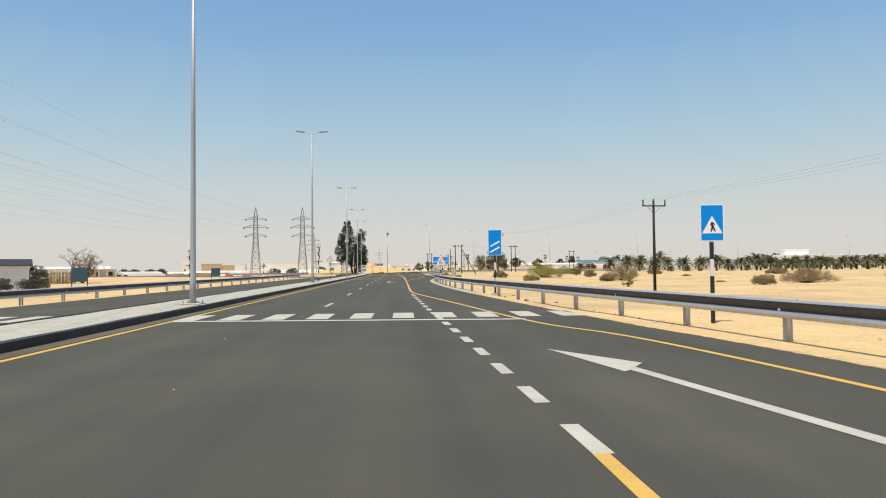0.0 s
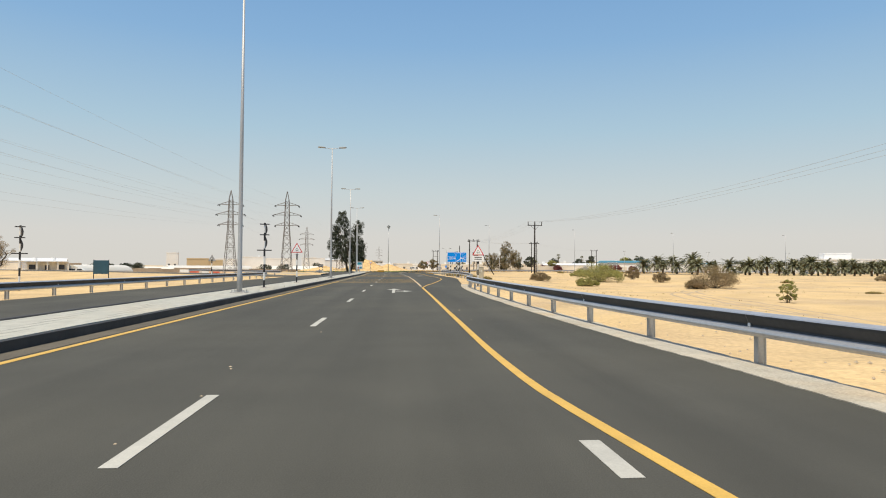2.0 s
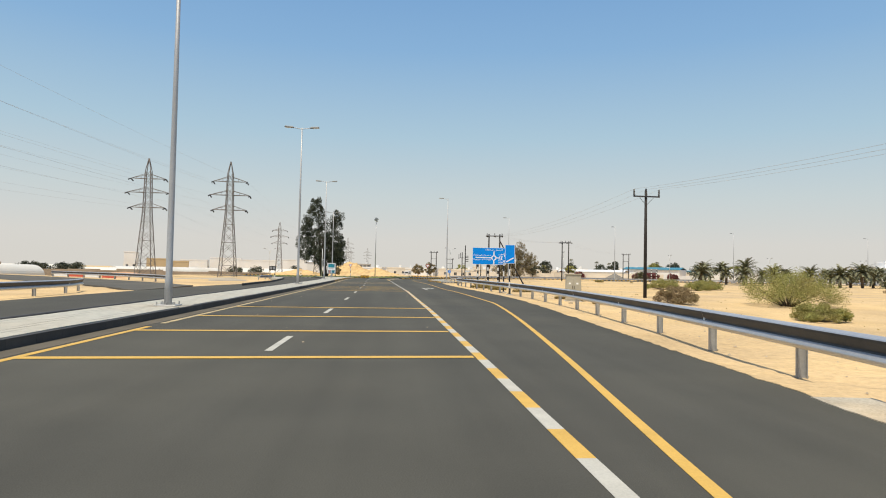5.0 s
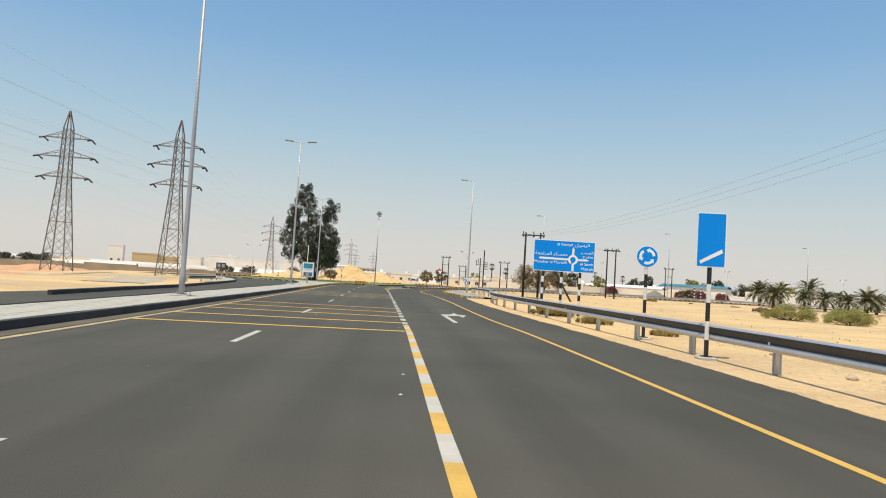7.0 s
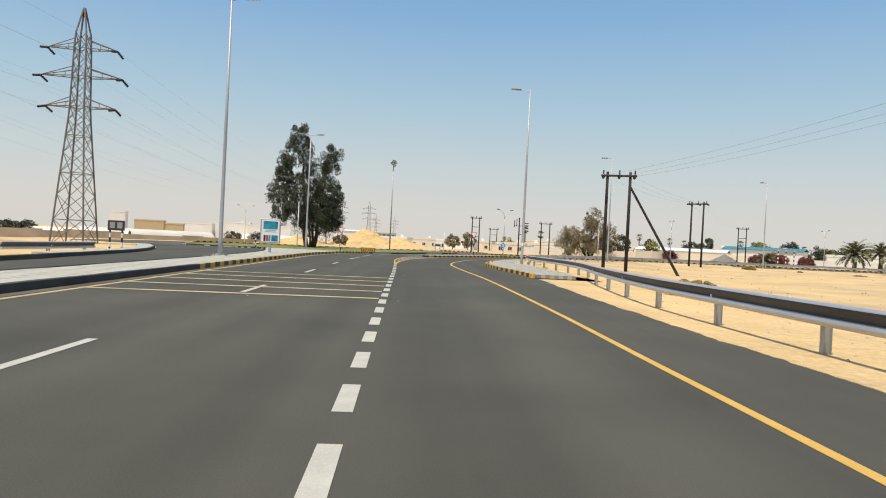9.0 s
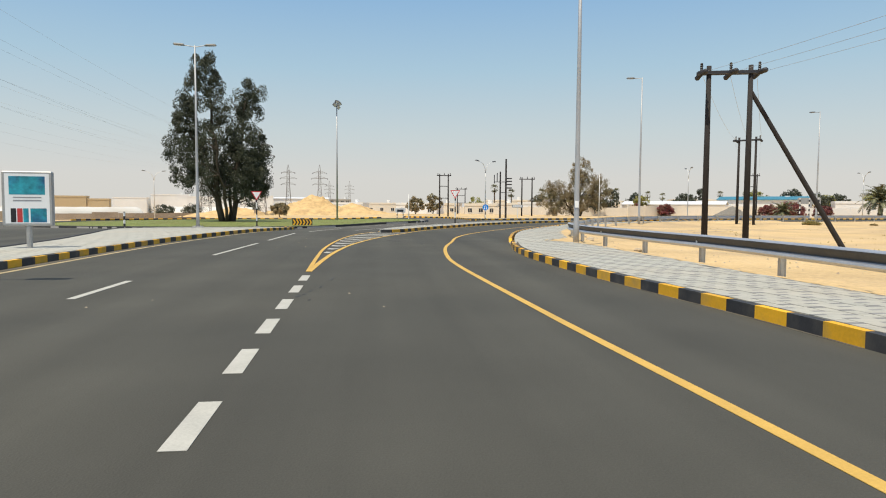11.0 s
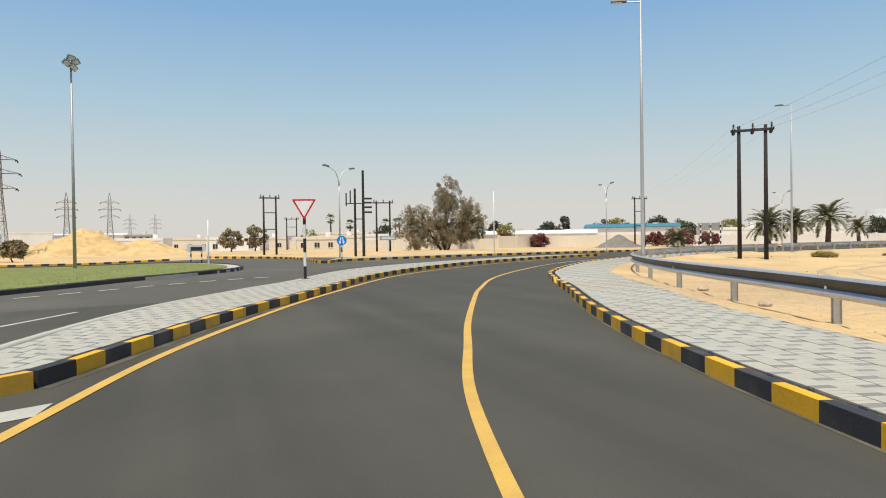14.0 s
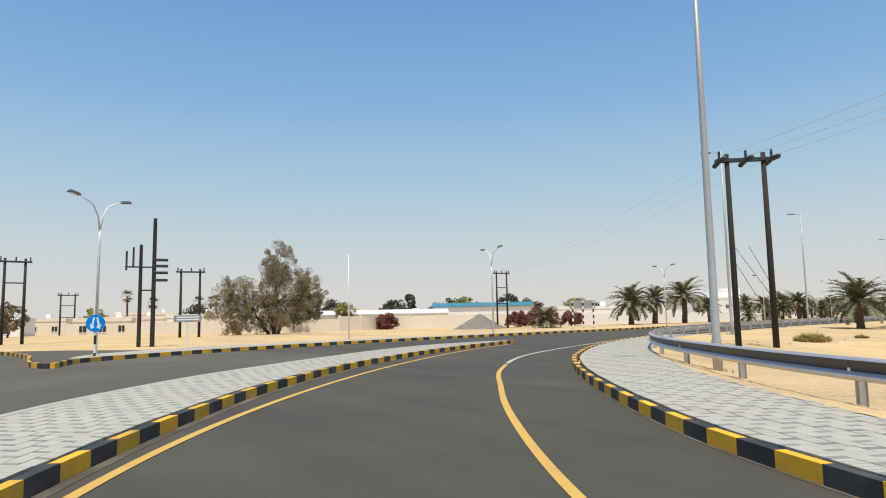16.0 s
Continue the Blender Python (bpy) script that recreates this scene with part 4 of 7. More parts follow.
def arc_arrow(r, wd, a0, a1, x, z, head=0.0):
    """A curved bar of a ring, with an arrow head at a1."""
    n = 10
    out = [(x + (r + wd / 2) * math.cos(radians(a0 + (a1 - a0) * k / n)), z + (r + wd / 2) * math.sin(radians(a0 + (a1 - a0) * k / n))) for k in range(n + 1)]
    inn = [(x + (r - wd / 2) * math.cos(radians(a0 + (a1 - a0) * k / n)), z + (r - wd / 2) * math.sin(radians(a0 + (a1 - a0) * k / n))) for k in range(n, -1, -1)]
    tip = []
    if head:
        s = 1 if a1 > a0 else -1
        e = radians(a1)
        tip = [(x + (r + wd) * math.cos(e), z + (r + wd) * math.sin(e)), (x + r * math.cos(radians(a1 + s * head)), z + r * math.sin(radians(a1 + s * head))),
               (x + (r - wd) * math.cos(e), z + (r - wd) * math.sin(e))]
    return out + tip + inn


def countdown(x, y, bars, turn, w=0.78, h=1.38, zc=2.92):
    word = "two white slanting bars" if bars == 2 else "one white slanting bar"
    ob = thing("countdown_sign", "blue countdown marker with " + word + " on a banded pole", "road sign", x, y, 0.0, turn, "countdown markers")
    banded_pole(ob, zc + 0.3)
    foot(ob)
    panel(ob, w, h, zc)
    for k in range(bars):
        z = zc - 0.36 + k * 0.33
        shape(ob, "bar", [(-0.27, z - 0.16), (-0.24, z - 0.23), (0.28, z + 0.05), (0.25, z + 0.14)], -0.043, SIGN_WHITE)
    return ob


ped = thing("pedestrian_crossing_sign", "blue pedestrian crossing sign on a banded pole", "road sign", 14.98, 17.0, -0.13, -6)
banded_pole(ped, 3.0)
foot(ped)
panel(ped, 0.62, 0.98, 2.77)
shape(ped, "triangle", triangle(0.54, 2.64, True, 0.02), -0.043, SIGN_WHITE)
shape(ped, "pictogram", [(-0.05, 2.52), (-0.01, 2.54), (0.02, 2.62), (0.06, 2.53), (0.09, 2.55), (0.04, 2.68), (0.03, 2.74), (0.07, 2.70), (0.05, 2.77), (-0.02, 2.79), (-0.06, 2.70), (-0.03, 2.71),
                         (-0.02, 2.66)], -0.047, BLACK)
countdown(12.2, 37.7, 2, -8, 0.78, 1.48, 2.95)
countdown(14.5, 128.5, 1, -10, 0.70, 1.34, 2.88)

rnd = thing("roundabout_sign", "round blue sign with three white turning arrows on a banded pole", "road sign", 15.05, 134.0, 0.0, -8)
banded_pole(rnd, 2.75, band=0.42)
foot(rnd)
bm = bmesh.new()
plate(bm, circle(0.36, 0, 2.68), -0.03, -0.024)
part("back", bm, SIGN_BACK, rnd)
shape(rnd, "border", circle(0.36, 0, 2.68), -0.035, SIGN_WHITE)
shape(rnd, "face", circle(0.335, 0, 2.68), -0.039, SIGN_BLUE)
for a in (160, 40, 280):
    shape(rnd, "arrow", arc_arrow(0.215, 0.085, a - 34, a + 34, 0, 2.68, 26), -0.043, SIGN_WHITE)


def warning(x, y, z, turn, w, zc, plate_below, label):
    ob = thing("warning_sign", label, "road sign", x, y, z, turn, "warning signs")
    banded_pole(ob, zc + 0.1)
    foot(ob)
    bm = bmesh.new()
    plate(bm, triangle(w, zc), -0.03, -0.024)
    part("back", bm, SIGN_BACK, ob)
    shape(ob, "border", triangle(w, zc), -0.035, SIGN_RED)
    shape(ob, "face", triangle(w * 0.78, zc, True, 0.03), -0.039, SIGN_WHITE)
    for a in (90, 210, 330):
        shape(ob, "pictogram", arc_arrow(w * 0.1, w * 0.035, a - 38, a + 30, 0, zc - 0.01, 28), -0.043, BLACK)
    if plate_below:
        bm = bmesh.new()
        plate(bm, rounded(w * 0.95, 0.42, 0.02, 0, zc - w * 0.29 - 0.27), -0.03, -0.024)
        back = part("plate", bm, SIGN_WHITE, ob, "white supplementary plate")
        for k in range(2):
            shape(back, "text_bar", [(-w * 0.3, zc - w * 0.29 - 0.2 - k * 0.14), (w * 0.3, zc - w * 0.29 - 0.2 - k * 0.14), (w * 0.3, zc - w * 0.29 - 0.14 - k * 0.14), (-w * 0.3, zc - w * 0.29 - 0.14 - k * 0.14)], -0.034, BLACK)
    else:
        bm = bmesh.new()
        box(bm, -0.16, 0.16, -0.01, 0.0, zc - w * 0.29 - 0.16, zc - w * 0.29 - 0.12)
        part("bracket", bm, GALV_POST, ob)
    return ob


warning(-2.1, 85.0, 0.17, 0, 0.9, 2.6, False, "red and white triangular roundabout warning sign")
warning(12.1, 84.8, -0.05, -6, 0.95, 2.75, True, "red and white warning triangle with a white plate below")
warning(-15.5, 110, -0.1, 175, 0.9, 2.3, False, "roundabout warning triangle seen from the back")


def edge_on(x, y, z, turn, label):
    """A banded pole with empty sign brackets and two narrow crescents shaped to fit the camera's view."""
    ob = thing("turned_sign", label, "road sign", x, y, z, turn, "turned signs")
    banded_pole(ob, 3.8, band=0.46)
    foot(ob, 0.25)
    for zc, rr in ((3.42, 0.33), (2.66, 0.33)):
        bm = bmesh.new()
        plate(bm, [(0.06 + 0.1 * math.sin(math.pi * k / 8), zc - rr + 2 * rr * k / 8) for k in range(9)] + [(0.05, zc + rr), (0.05, zc - rr)], 0.0, 0.05)
        part("edge_plate", bm, STEEL_DARK, ob, "dark crescent plate shaped like a sign seen edge-on")
    for zc, half in ((3.72, 0.27), (3.1, 0.27), (2.2, 0.42)):
        bm = bmesh.new()
        box(bm, -half, half, -0.06, -0.02, zc - 0.03, zc + 0.03)
        part("bracket", bm, STEEL_DARK, ob)
    return ob


edge_on(-2.0, 72.0, 0.17, 6, "banded sign pole with bare brackets on the median")
edge_on(-15.6, 71.8, -0.15, 10, "banded sign pole with bare brackets on the far verge")


def letters(ob, body, size, x, z, y, width=None, mat=None):
    """Raised lettering from the built-in font, laid on a sign's face."""
    cu = bpy.data.curves.new("lettering", "FONT")
    cu.body, cu.size, cu.align_x, cu.resolution_u = body, size, "LEFT", 3
    tmp = new("lettering", cu)
    me = bpy.data.meshes.new_from_object(tmp.evaluated_get(bpy.context.evaluated_depsgraph_get()))
    bpy.data.objects.remove(tmp)
    bpy.data.curves.remove(cu)
    me.materials.clear()
    xs = [v.co.x for v in me.vertices]
    k = width / (max(xs) - min(xs)) if width else 1.0
    me.transform(Matrix(((k, 0, 0, x - min(xs) * k), (0, 0, 1, y), (0, 1, 0, z), (0, 0, 0, 1))))
    return part_mesh("lettering", me, mat or SIGN_WHITE, ob)


big = thing("direction_sign", "large blue direction sign with roundabout diagram and white place names", "road sign", 16.15, 149.05, 0.0, -4.5)
W, H0, ZC = 3.42, 1.74, 3.24
panel(big, W, H0, ZC, border=0.035)
for k, px in enumerate((-1.12, -0.08, 0.95)):
    banded_pole(big, 4.0, 0.08, 0.32, x=px, y=0.06, base=0.15)
u = lambda fx: -W / 2 + W * fx
v_ = lambda fz: ZC + H0 / 2 - H0 * fz
cx, cz = u(0.645), v_(0.60)
ringp = [(cx + 0.27 * math.cos(radians(a)), cz + 0.27 * math.sin(radians(a))) for a in range(-80, 241, 10)] + [(cx + 0.155 * math.cos(radians(a)), cz + 0.155 * math.sin(radians(a))) for a in range(240, -81, -10)]
shape(big, "diagram_ring", ringp, -0.043, SIGN_WHITE)
shape(big, "diagram_arm", [(cx - 0.06, cz + 0.2), (cx + 0.06, cz + 0.2), (cx + 0.06, v_(0.27)), (cx, v_(0.19)), (cx - 0.06, v_(0.27))], -0.0435, SIGN_WHITE)
shape(big, "diagram_arm", [(cx - 0.06, v_(0.965)), (cx + 0.06, v_(0.965)), (cx + 0.06, cz - 0.2), (cx - 0.06, cz - 0.2)], -0.0435, SIGN_WHITE)
shape(big, "diagram_arm", [(u(0.085), cz + 0.02), (u(0.11), cz + 0.075), (cx - 0.2, cz + 0.05), (cx - 0.2, cz - 0.05), (u(0.11), cz - 0.035)], -0.0435, SIGN_WHITE)
shape(big, "diagram_arm", [(cx + 0.2, cz + 0.05), (u(0.87), cz + 0.05), (u(0.91), cz), (u(0.87), cz - 0.05), (cx + 0.2, cz - 0.05)], -0.0435, SIGN_WHITE)
letters(big, "al Rusayl", 0.22, u(0.375), v_(0.165), -0.041, W * 0.25)
letters(big, "\ufede\ufef4\ufeb3\ufeae\ufedf\ufe8d", 0.24, u(0.665), v_(0.165), -0.041, W * 0.24)
letters(big, "\ufe94\ufecc\ufed4\ufe97\ufeae\ufee4\ufedf\ufe8d \ufeae\ufedc\ufeb4\ufecc\ufee3", 0.24, u(0.03), v_(0.485), -0.041, W * 0.52)
letters(big, "Muaskar al Murtafa", 0.22, u(0.02), v_(0.745), -0.041, W * 0.535)
letters(big, "\ufe90\ufef4\ufeb4\ufedf\ufe8d", 0.22, u(0.77), v_(0.39), -0.041, W * 0.2)
letters(big, "\ufea1\ufeae\ufec4\ufee3", 0.22, u(0.80), v_(0.52), -0.041, W * 0.17)
letters(big, "al Seeb", 0.22, u(0.765), v_(0.76), -0.041, W * 0.205)
letters(big, "Matrah", 0.22, u(0.785), v_(0.915), -0.041, W * 0.185)


def give_way(x, y, turn):
    ob = thing("give_way_sign", "red and white inverted triangle give-way sign on a banded pole", "road sign", x, y, height(x, y) + 0.17, turn, "give-way signs")
    banded_pole(ob, 2.5, band=0.5)
    foot(ob)
    for n_, w_, y_, m_ in (("border", 0.92, -0.035, SIGN_RED), ("face", 0.70, -0.039, SIGN_WHITE)):
        shape(ob, n_, triangle(w_ * 0.94, 2.66, False, 0.05), y_, m_)
    bm = bmesh.new()
    plate(bm, triangle(0.865, 2.66, False), -0.03, -0.024)
    part("back", bm, SIGN_BACK, ob)
    return ob


give_way(14.42, 225.7, -14)
give_way(-2.2, 224.2, 8)

keep = thing("keep_right_sign", "round blue sign with two white arrows on a banded pole", "road sign", 21.9, 254.9, -0.1, -10)
banded_pole(keep, 1.75, band=0.4)
bm = bmesh.new()
plate(bm, circle(0.4, 0, 1.75), -0.03, -0.024)
part("back", bm, SIGN_BACK, keep)
shape(keep, "face", circle(0.39, 0, 1.75), -0.036, SIGN_BLUE)
for s in (1, -1):
    shape(keep, "arrow", [(s * 0.03, 2.02), (s * 0.1, 2.02), (s * 0.17, 1.68), (s * 0.24, 1.72), (s * 0.17, 1.48), (s * 0.03, 1.58), (s * 0.09, 1.63)][::s], -0.04, SIGN_WHITE)
nm = thing("street_name_sign", "small dark street name board on a pale post", "road sign", 27.4, 260.5, -0.45, -10)
bm = bmesh.new()
tube(bm, (0, 0.03, -0.5), (0, 0.03, 2.6), 0.045, n=10)
part("pole", bm, WHITE, nm)
bm = bmesh.new()
box(bm, -0.75, 0.75, -0.02, 0.02, 2.1, 2.5, bevel=0.01)
part("board", bm, SIGN_BACK, nm, "dark grey name board")
for z0 in (2.2, 2.34):
    shape(nm, "text_bar", [(-0.6, z0), (0.6, z0), (0.6, z0 + 0.07), (-0.6, z0 + 0.07)], -0.025, SIGN_WHITE)

chev = thing("chevron_board", "long black and yellow chevron board low on the grass", "road sign", 0.6, 232.2, height(0.6, 232) + 0.12, -5)
bm = bmesh.new()
box(bm, -0.95, 0.95, -0.02, 0.02, 0.05, 0.62)
part("board", bm, BLACK, chev)
for k in range(6):
    x = -0.91 + k * 0.305
    shape(chev, "chevron", [(x, 0.07), (x + 0.15, 0.07), (x + 0.29, 0.335), (x + 0.15, 0.6), (x, 0.6), (x + 0.14, 0.335)], -0.026, KERB_YELLOW)

adv = thing("billboard", "upright light box advert with blue-green pictures in a grey frame", "billboard", -3.4, 190.9, 0.17, 10)
bm = bmesh.new()
tube(bm, (0, 0.1, 0), (0, 0.1, 0.75), 0.09, n=12)
part("stand", bm, GALV_POST, adv)
bm = bmesh.new()
box(bm, -0.72, 0.72, 0.0, 0.22, 0.7, 2.45, bevel=0.03)
part("frame", bm, GALV_POST, adv, "silver metal frame")
AD_TEAL = material("teal_print", (0.02, 0.30, 0.38), 0.3, spread=0.5, scale=1.6, fine=8.0, alt=(0.02, 0.06, 0.22), alt_amount=1.0, alt_scale=1.8, bump=0)
AD_RED = material("red_print", (0.5, 0.05, 0.05), 0.3, spread=0.3, scale=3, bump=0)
shape(adv, "poster", rounded(1.26, 1.58, 0.01, 0, 1.58), -0.006, SIGN_WHITE)
shape(adv, "picture", rounded(1.02, 0.58, 0.01, 0, 2.0), -0.010, AD_TEAL)
for x, m_ in ((-0.4, BLACK), (-0.22, AD_RED), (-0.05, AD_TEAL), (0.2, AD_TEAL), (0.42, AD_TEAL)):
    shape(adv, "picture", rounded(0.15 if x < 0.1 else 0.24, 0.44, 0.01, x, 1.05), -0.010, m_)
for z0 in (1.5, 1.6):
    shape(adv, "text_bar", [(-0.4, z0), (0.4, z0), (0.4, z0 + 0.04), (-0.4, z0 + 0.04)], -0.010, SIGN_BACK)

cab = thing("electrical_cabinet", "cream metal electrical cabinet with double doors on a concrete plinth", "cabinet", 16.6, 119.6, -0.25, -12)
bm = bmesh.new()
box(bm, -0.48, 0.48, -0.24, 0.52, -0.4, 0.25, bevel=0.02)
part("plinth", bm, CONCRETE, cab)
bm = bmesh.new()
box(bm, -0.43, 0.43, -0.22, 0.48, 0.25, 1.75, bevel=0.012)
part("body", bm, CABINET, cab)
bm = bmesh.new()
box(bm, -0.47, 0.47, -0.27, 0.52, 1.75, 1.81, bevel=0.015)
part("roof", bm, CABINET, cab)
for s in (-1, 1):
    bm = bmesh.new()
    box(bm, s * 0.21 - 0.2, s * 0.21 + 0.2, -0.235, -0.222, 0.32, 1.68, bevel=0.004)
    d = part("door", bm, CABINET, cab)
    bm = bmesh.new()
    box(bm, s * 0.06 - 0.015, s * 0.06 + 0.015, -0.26, -0.236, 0.95, 1.12, bevel=0.004)
    part("handle", bm, STEEL_DARK, d)
    bm = bmesh.new()
    box(bm, s * 0.21 - 0.06, s * 0.21 + 0.06, -0.24, -0.236, 1.2, 1.3)
    part("notice", bm, SIGN_WHITE, d)


# ---- poles and wires ----
def insulator(ob, x, y, z, h=0.34):
    bm = bmesh.new()
    pipe(bm, [(x, y, z + h * k / 8) for k in range(9)], [0.05, 0.085, 0.05, 0.085, 0.05, 0.085, 0.05, 0.075, 0.03], 10)
    part("insulator", bm, INSULATOR, ob)


def strain(ob, a, b):
    bm = bmesh.new()
    a, b = Vector(a), Vector(b)
    pipe(bm, [a.lerp(b, k / 10) for k in range(11)], [0.04, 0.13, 0.07, 0.13, 0.07, 0.13, 0.07, 0.13, 0.07, 0.13, 0.04], 8)
    part("insulator", bm, INSULATOR, ob)


def wood_pole(x, y, z, h, turn):
    ob = thing("utility_pole", "dark wooden power pole with a cross-arm and three insulators", "utility pole", x, y, z, turn, "power poles")
    bm = bmesh.new()
    pipe(bm, [(0, 0, -1.2), (0, 0, h * 0.5), (0, 0, h)], [0.15, 0.13, 0.105], 12)
    part("pole", bm, WOOD_POLE, ob, shade=True)
    bm = bmesh.new()
    box(bm, -1.15, 1.15, -0.16, -0.08, h - 0.56, h - 0.44, bevel=0.008)
    part("cross_arm", bm, STEEL_DARK, ob)
    for s in (-1, 1):
        bm = bmesh.new()
        tube(bm, (s * 0.08, -0.12, h - 1.15), (s * 0.6, -0.12, h - 0.62), 0.018, n=6)
        part("brace", bm, STEEL_DARK, ob)
    insulator(ob, -1.08, -0.12, h - 0.44, 0.56)
    insulator(ob, 1.08, -0.12, h - 0.44, 0.56)
    insulator(ob, 0, 0, h - 0.02, 0.2)
    return ob


def h_pole(x, y, z, h, turn, gap=1.9, strut=None, braces=False, label="pair of dark wooden power poles joined by a cross-arm", strains=True):
    ob = thing("double_pole", label, "utility pole", x, y, z, turn, "double power poles")
    for s in (-1, 1):
        bm = bmesh.new()
        pipe(bm, [(s * gap / 2, 0, -1.2), (s * gap / 2, 0, h * 0.5), (s * gap / 2, 0, h)], [0.16, 0.14, 0.115], 12)
        part("pole", bm, WOOD_POLE, ob, shade=True)
    bm = bmesh.new()
    box(bm, -gap / 2 - 0.55, gap / 2 + 0.55, -0.18, -0.1, h - 0.42, h - 0.26, bevel=0.008)
    box(bm, -gap / 2 - 0.55, gap / 2 + 0.55, 0.1, 0.18, h - 0.42, h - 0.26, bevel=0.008)
    part("cross_arm", bm, STEEL_DARK, ob)
    for px in (-gap / 2 - 0.35, 0.05, gap / 2 + 0.4):
        insulator(ob, px, 0, h - 0.26, 0.42)
        if strains:
            strain(ob, (px, -0.2, h - 0.36), (px, -0.95, h - 0.42))
            strain(ob, (px, 0.2, h - 0.36), (px, 0.95, h - 0.42))
    if strut:
        bm = bmesh.new()
        tube(bm, (gap / 2 + 0.05, 0, h - 1.3), strut, 0.1, 0.13, 10)
        part("strut", bm, WOOD_POLE, ob)
    if braces:
        for q in (0.45, 0.72):
            bm = bmesh.new()
            box(bm, -gap / 2, gap / 2, -0.05, 0.05, h * q - 0.06, h * q + 0.06)
            part("rung", bm, STEEL_DARK, ob)
    return ob


wood_pole(31.0, 61.3, -1.0, 8.75, 2)
wood_pole(27.2, 135.4, -0.4, 9.05, 2)
h_pole(24.85, 199.8, -0.2, 8.75, -14, 1.95, (5.6, -0.4, -0.6))
h_pole(48.5, 238.5, -0.35, 9.9, -43, 1.75)
h_pole(37.3, 297.9, -0.3, 8.0, -12, 2.0, strains=False)
h_pole(20.6, 297, -0.4, 8.6, 4, 1.7, braces=True, strains=False)
h_pole(31, 352, -0.4, 7.6, 4, 2.2, braces=True, strains=False)
h_pole(87.1, 302.2, -0.4, 9.5, -10, 1.9, braces=True, strains=False)
sig = thing("pole_cluster", "two dark wooden poles with stacked steel brackets", "utility pole", 27.8, 273, -0.2, -10)
for px, h, r in ((0.35, 9.6, 0.17), (-0.55, 7.6, 0.15)):
    bm = bmesh.new()
    pipe(bm, [(px, 0, -1), (px, 0, h)], [r, r * 0.75], 12)
    part("pole", bm, WOOD_POLE, sig)
for z in (5.0, 5.55, 6.05, 6.5):
    bm = bmesh.new()
    box(bm, 0.35, 1.3, -0.16, 0.16, z - 0.1, z + 0.1, bevel=0.03)
    part("bracket", bm, STEEL_DARK, sig)
for px, z0 in ((-1.5, 5.7), (-1.05, 6.0)):
    bm = bmesh.new()
    box(bm, px - 0.07, px + 0.07, -0.07, 0.07, z0, z0 + 1.4)
    part("fuse", bm, STEEL_DARK, sig)
bm = bmesh.new()
box(bm, -1.6, 0.5, -0.06, 0.06, 5.9, 6.0)
box(bm, -0.6, 0.5, -0.06, 0.06, 4.2, 4.3)
part("cross_arm", bm, STEEL_DARK, sig)


def wire(a, b, sag, r=0.009, label="thin overhead power line"):
    a, b = Vector(a), Vector(b)
    pts = []
    for k in range(25):
        t = k / 24
        p = a.lerp(b, t)
        p.z -= sag * 4 * t * (1 - t)
        pts.append(p)
    bm = bmesh.new()
    pipe(bm, pts, [r] * 25, 4)
    return tagged(part("power_line", bm, WIRE), label, "wire", "overhead wires")


for o1, o2 in ((-1.08, -1.3), (0, 0.05), (1.08, 1.35)):
    wire((33 + o1, -25, 8.0), (31.0 + o1, 61.2, 7.85), 1.0)
    wire((31.0 + o1, 61.2, 7.85), (27.2 + o1, 135.3, 8.75), 1.0)
    wire((27.2 + o1, 135.3, 8.75), (24.85 + o2, 199.6, 8.2), 0.9)
    wire((24.85 + o2 * 0.9, 199.9 - 0.3 * o2, 8.2), (48.5 + o2 * 0.75, 238.4 - o2 * 0.7, 9.4), 0.5)
    wire((48.5 + o2 * 0.75, 238.6 - o2 * 0.7, 9.4), (87.1 + o2, 302.2, 9.0), 0.9, 0.005)


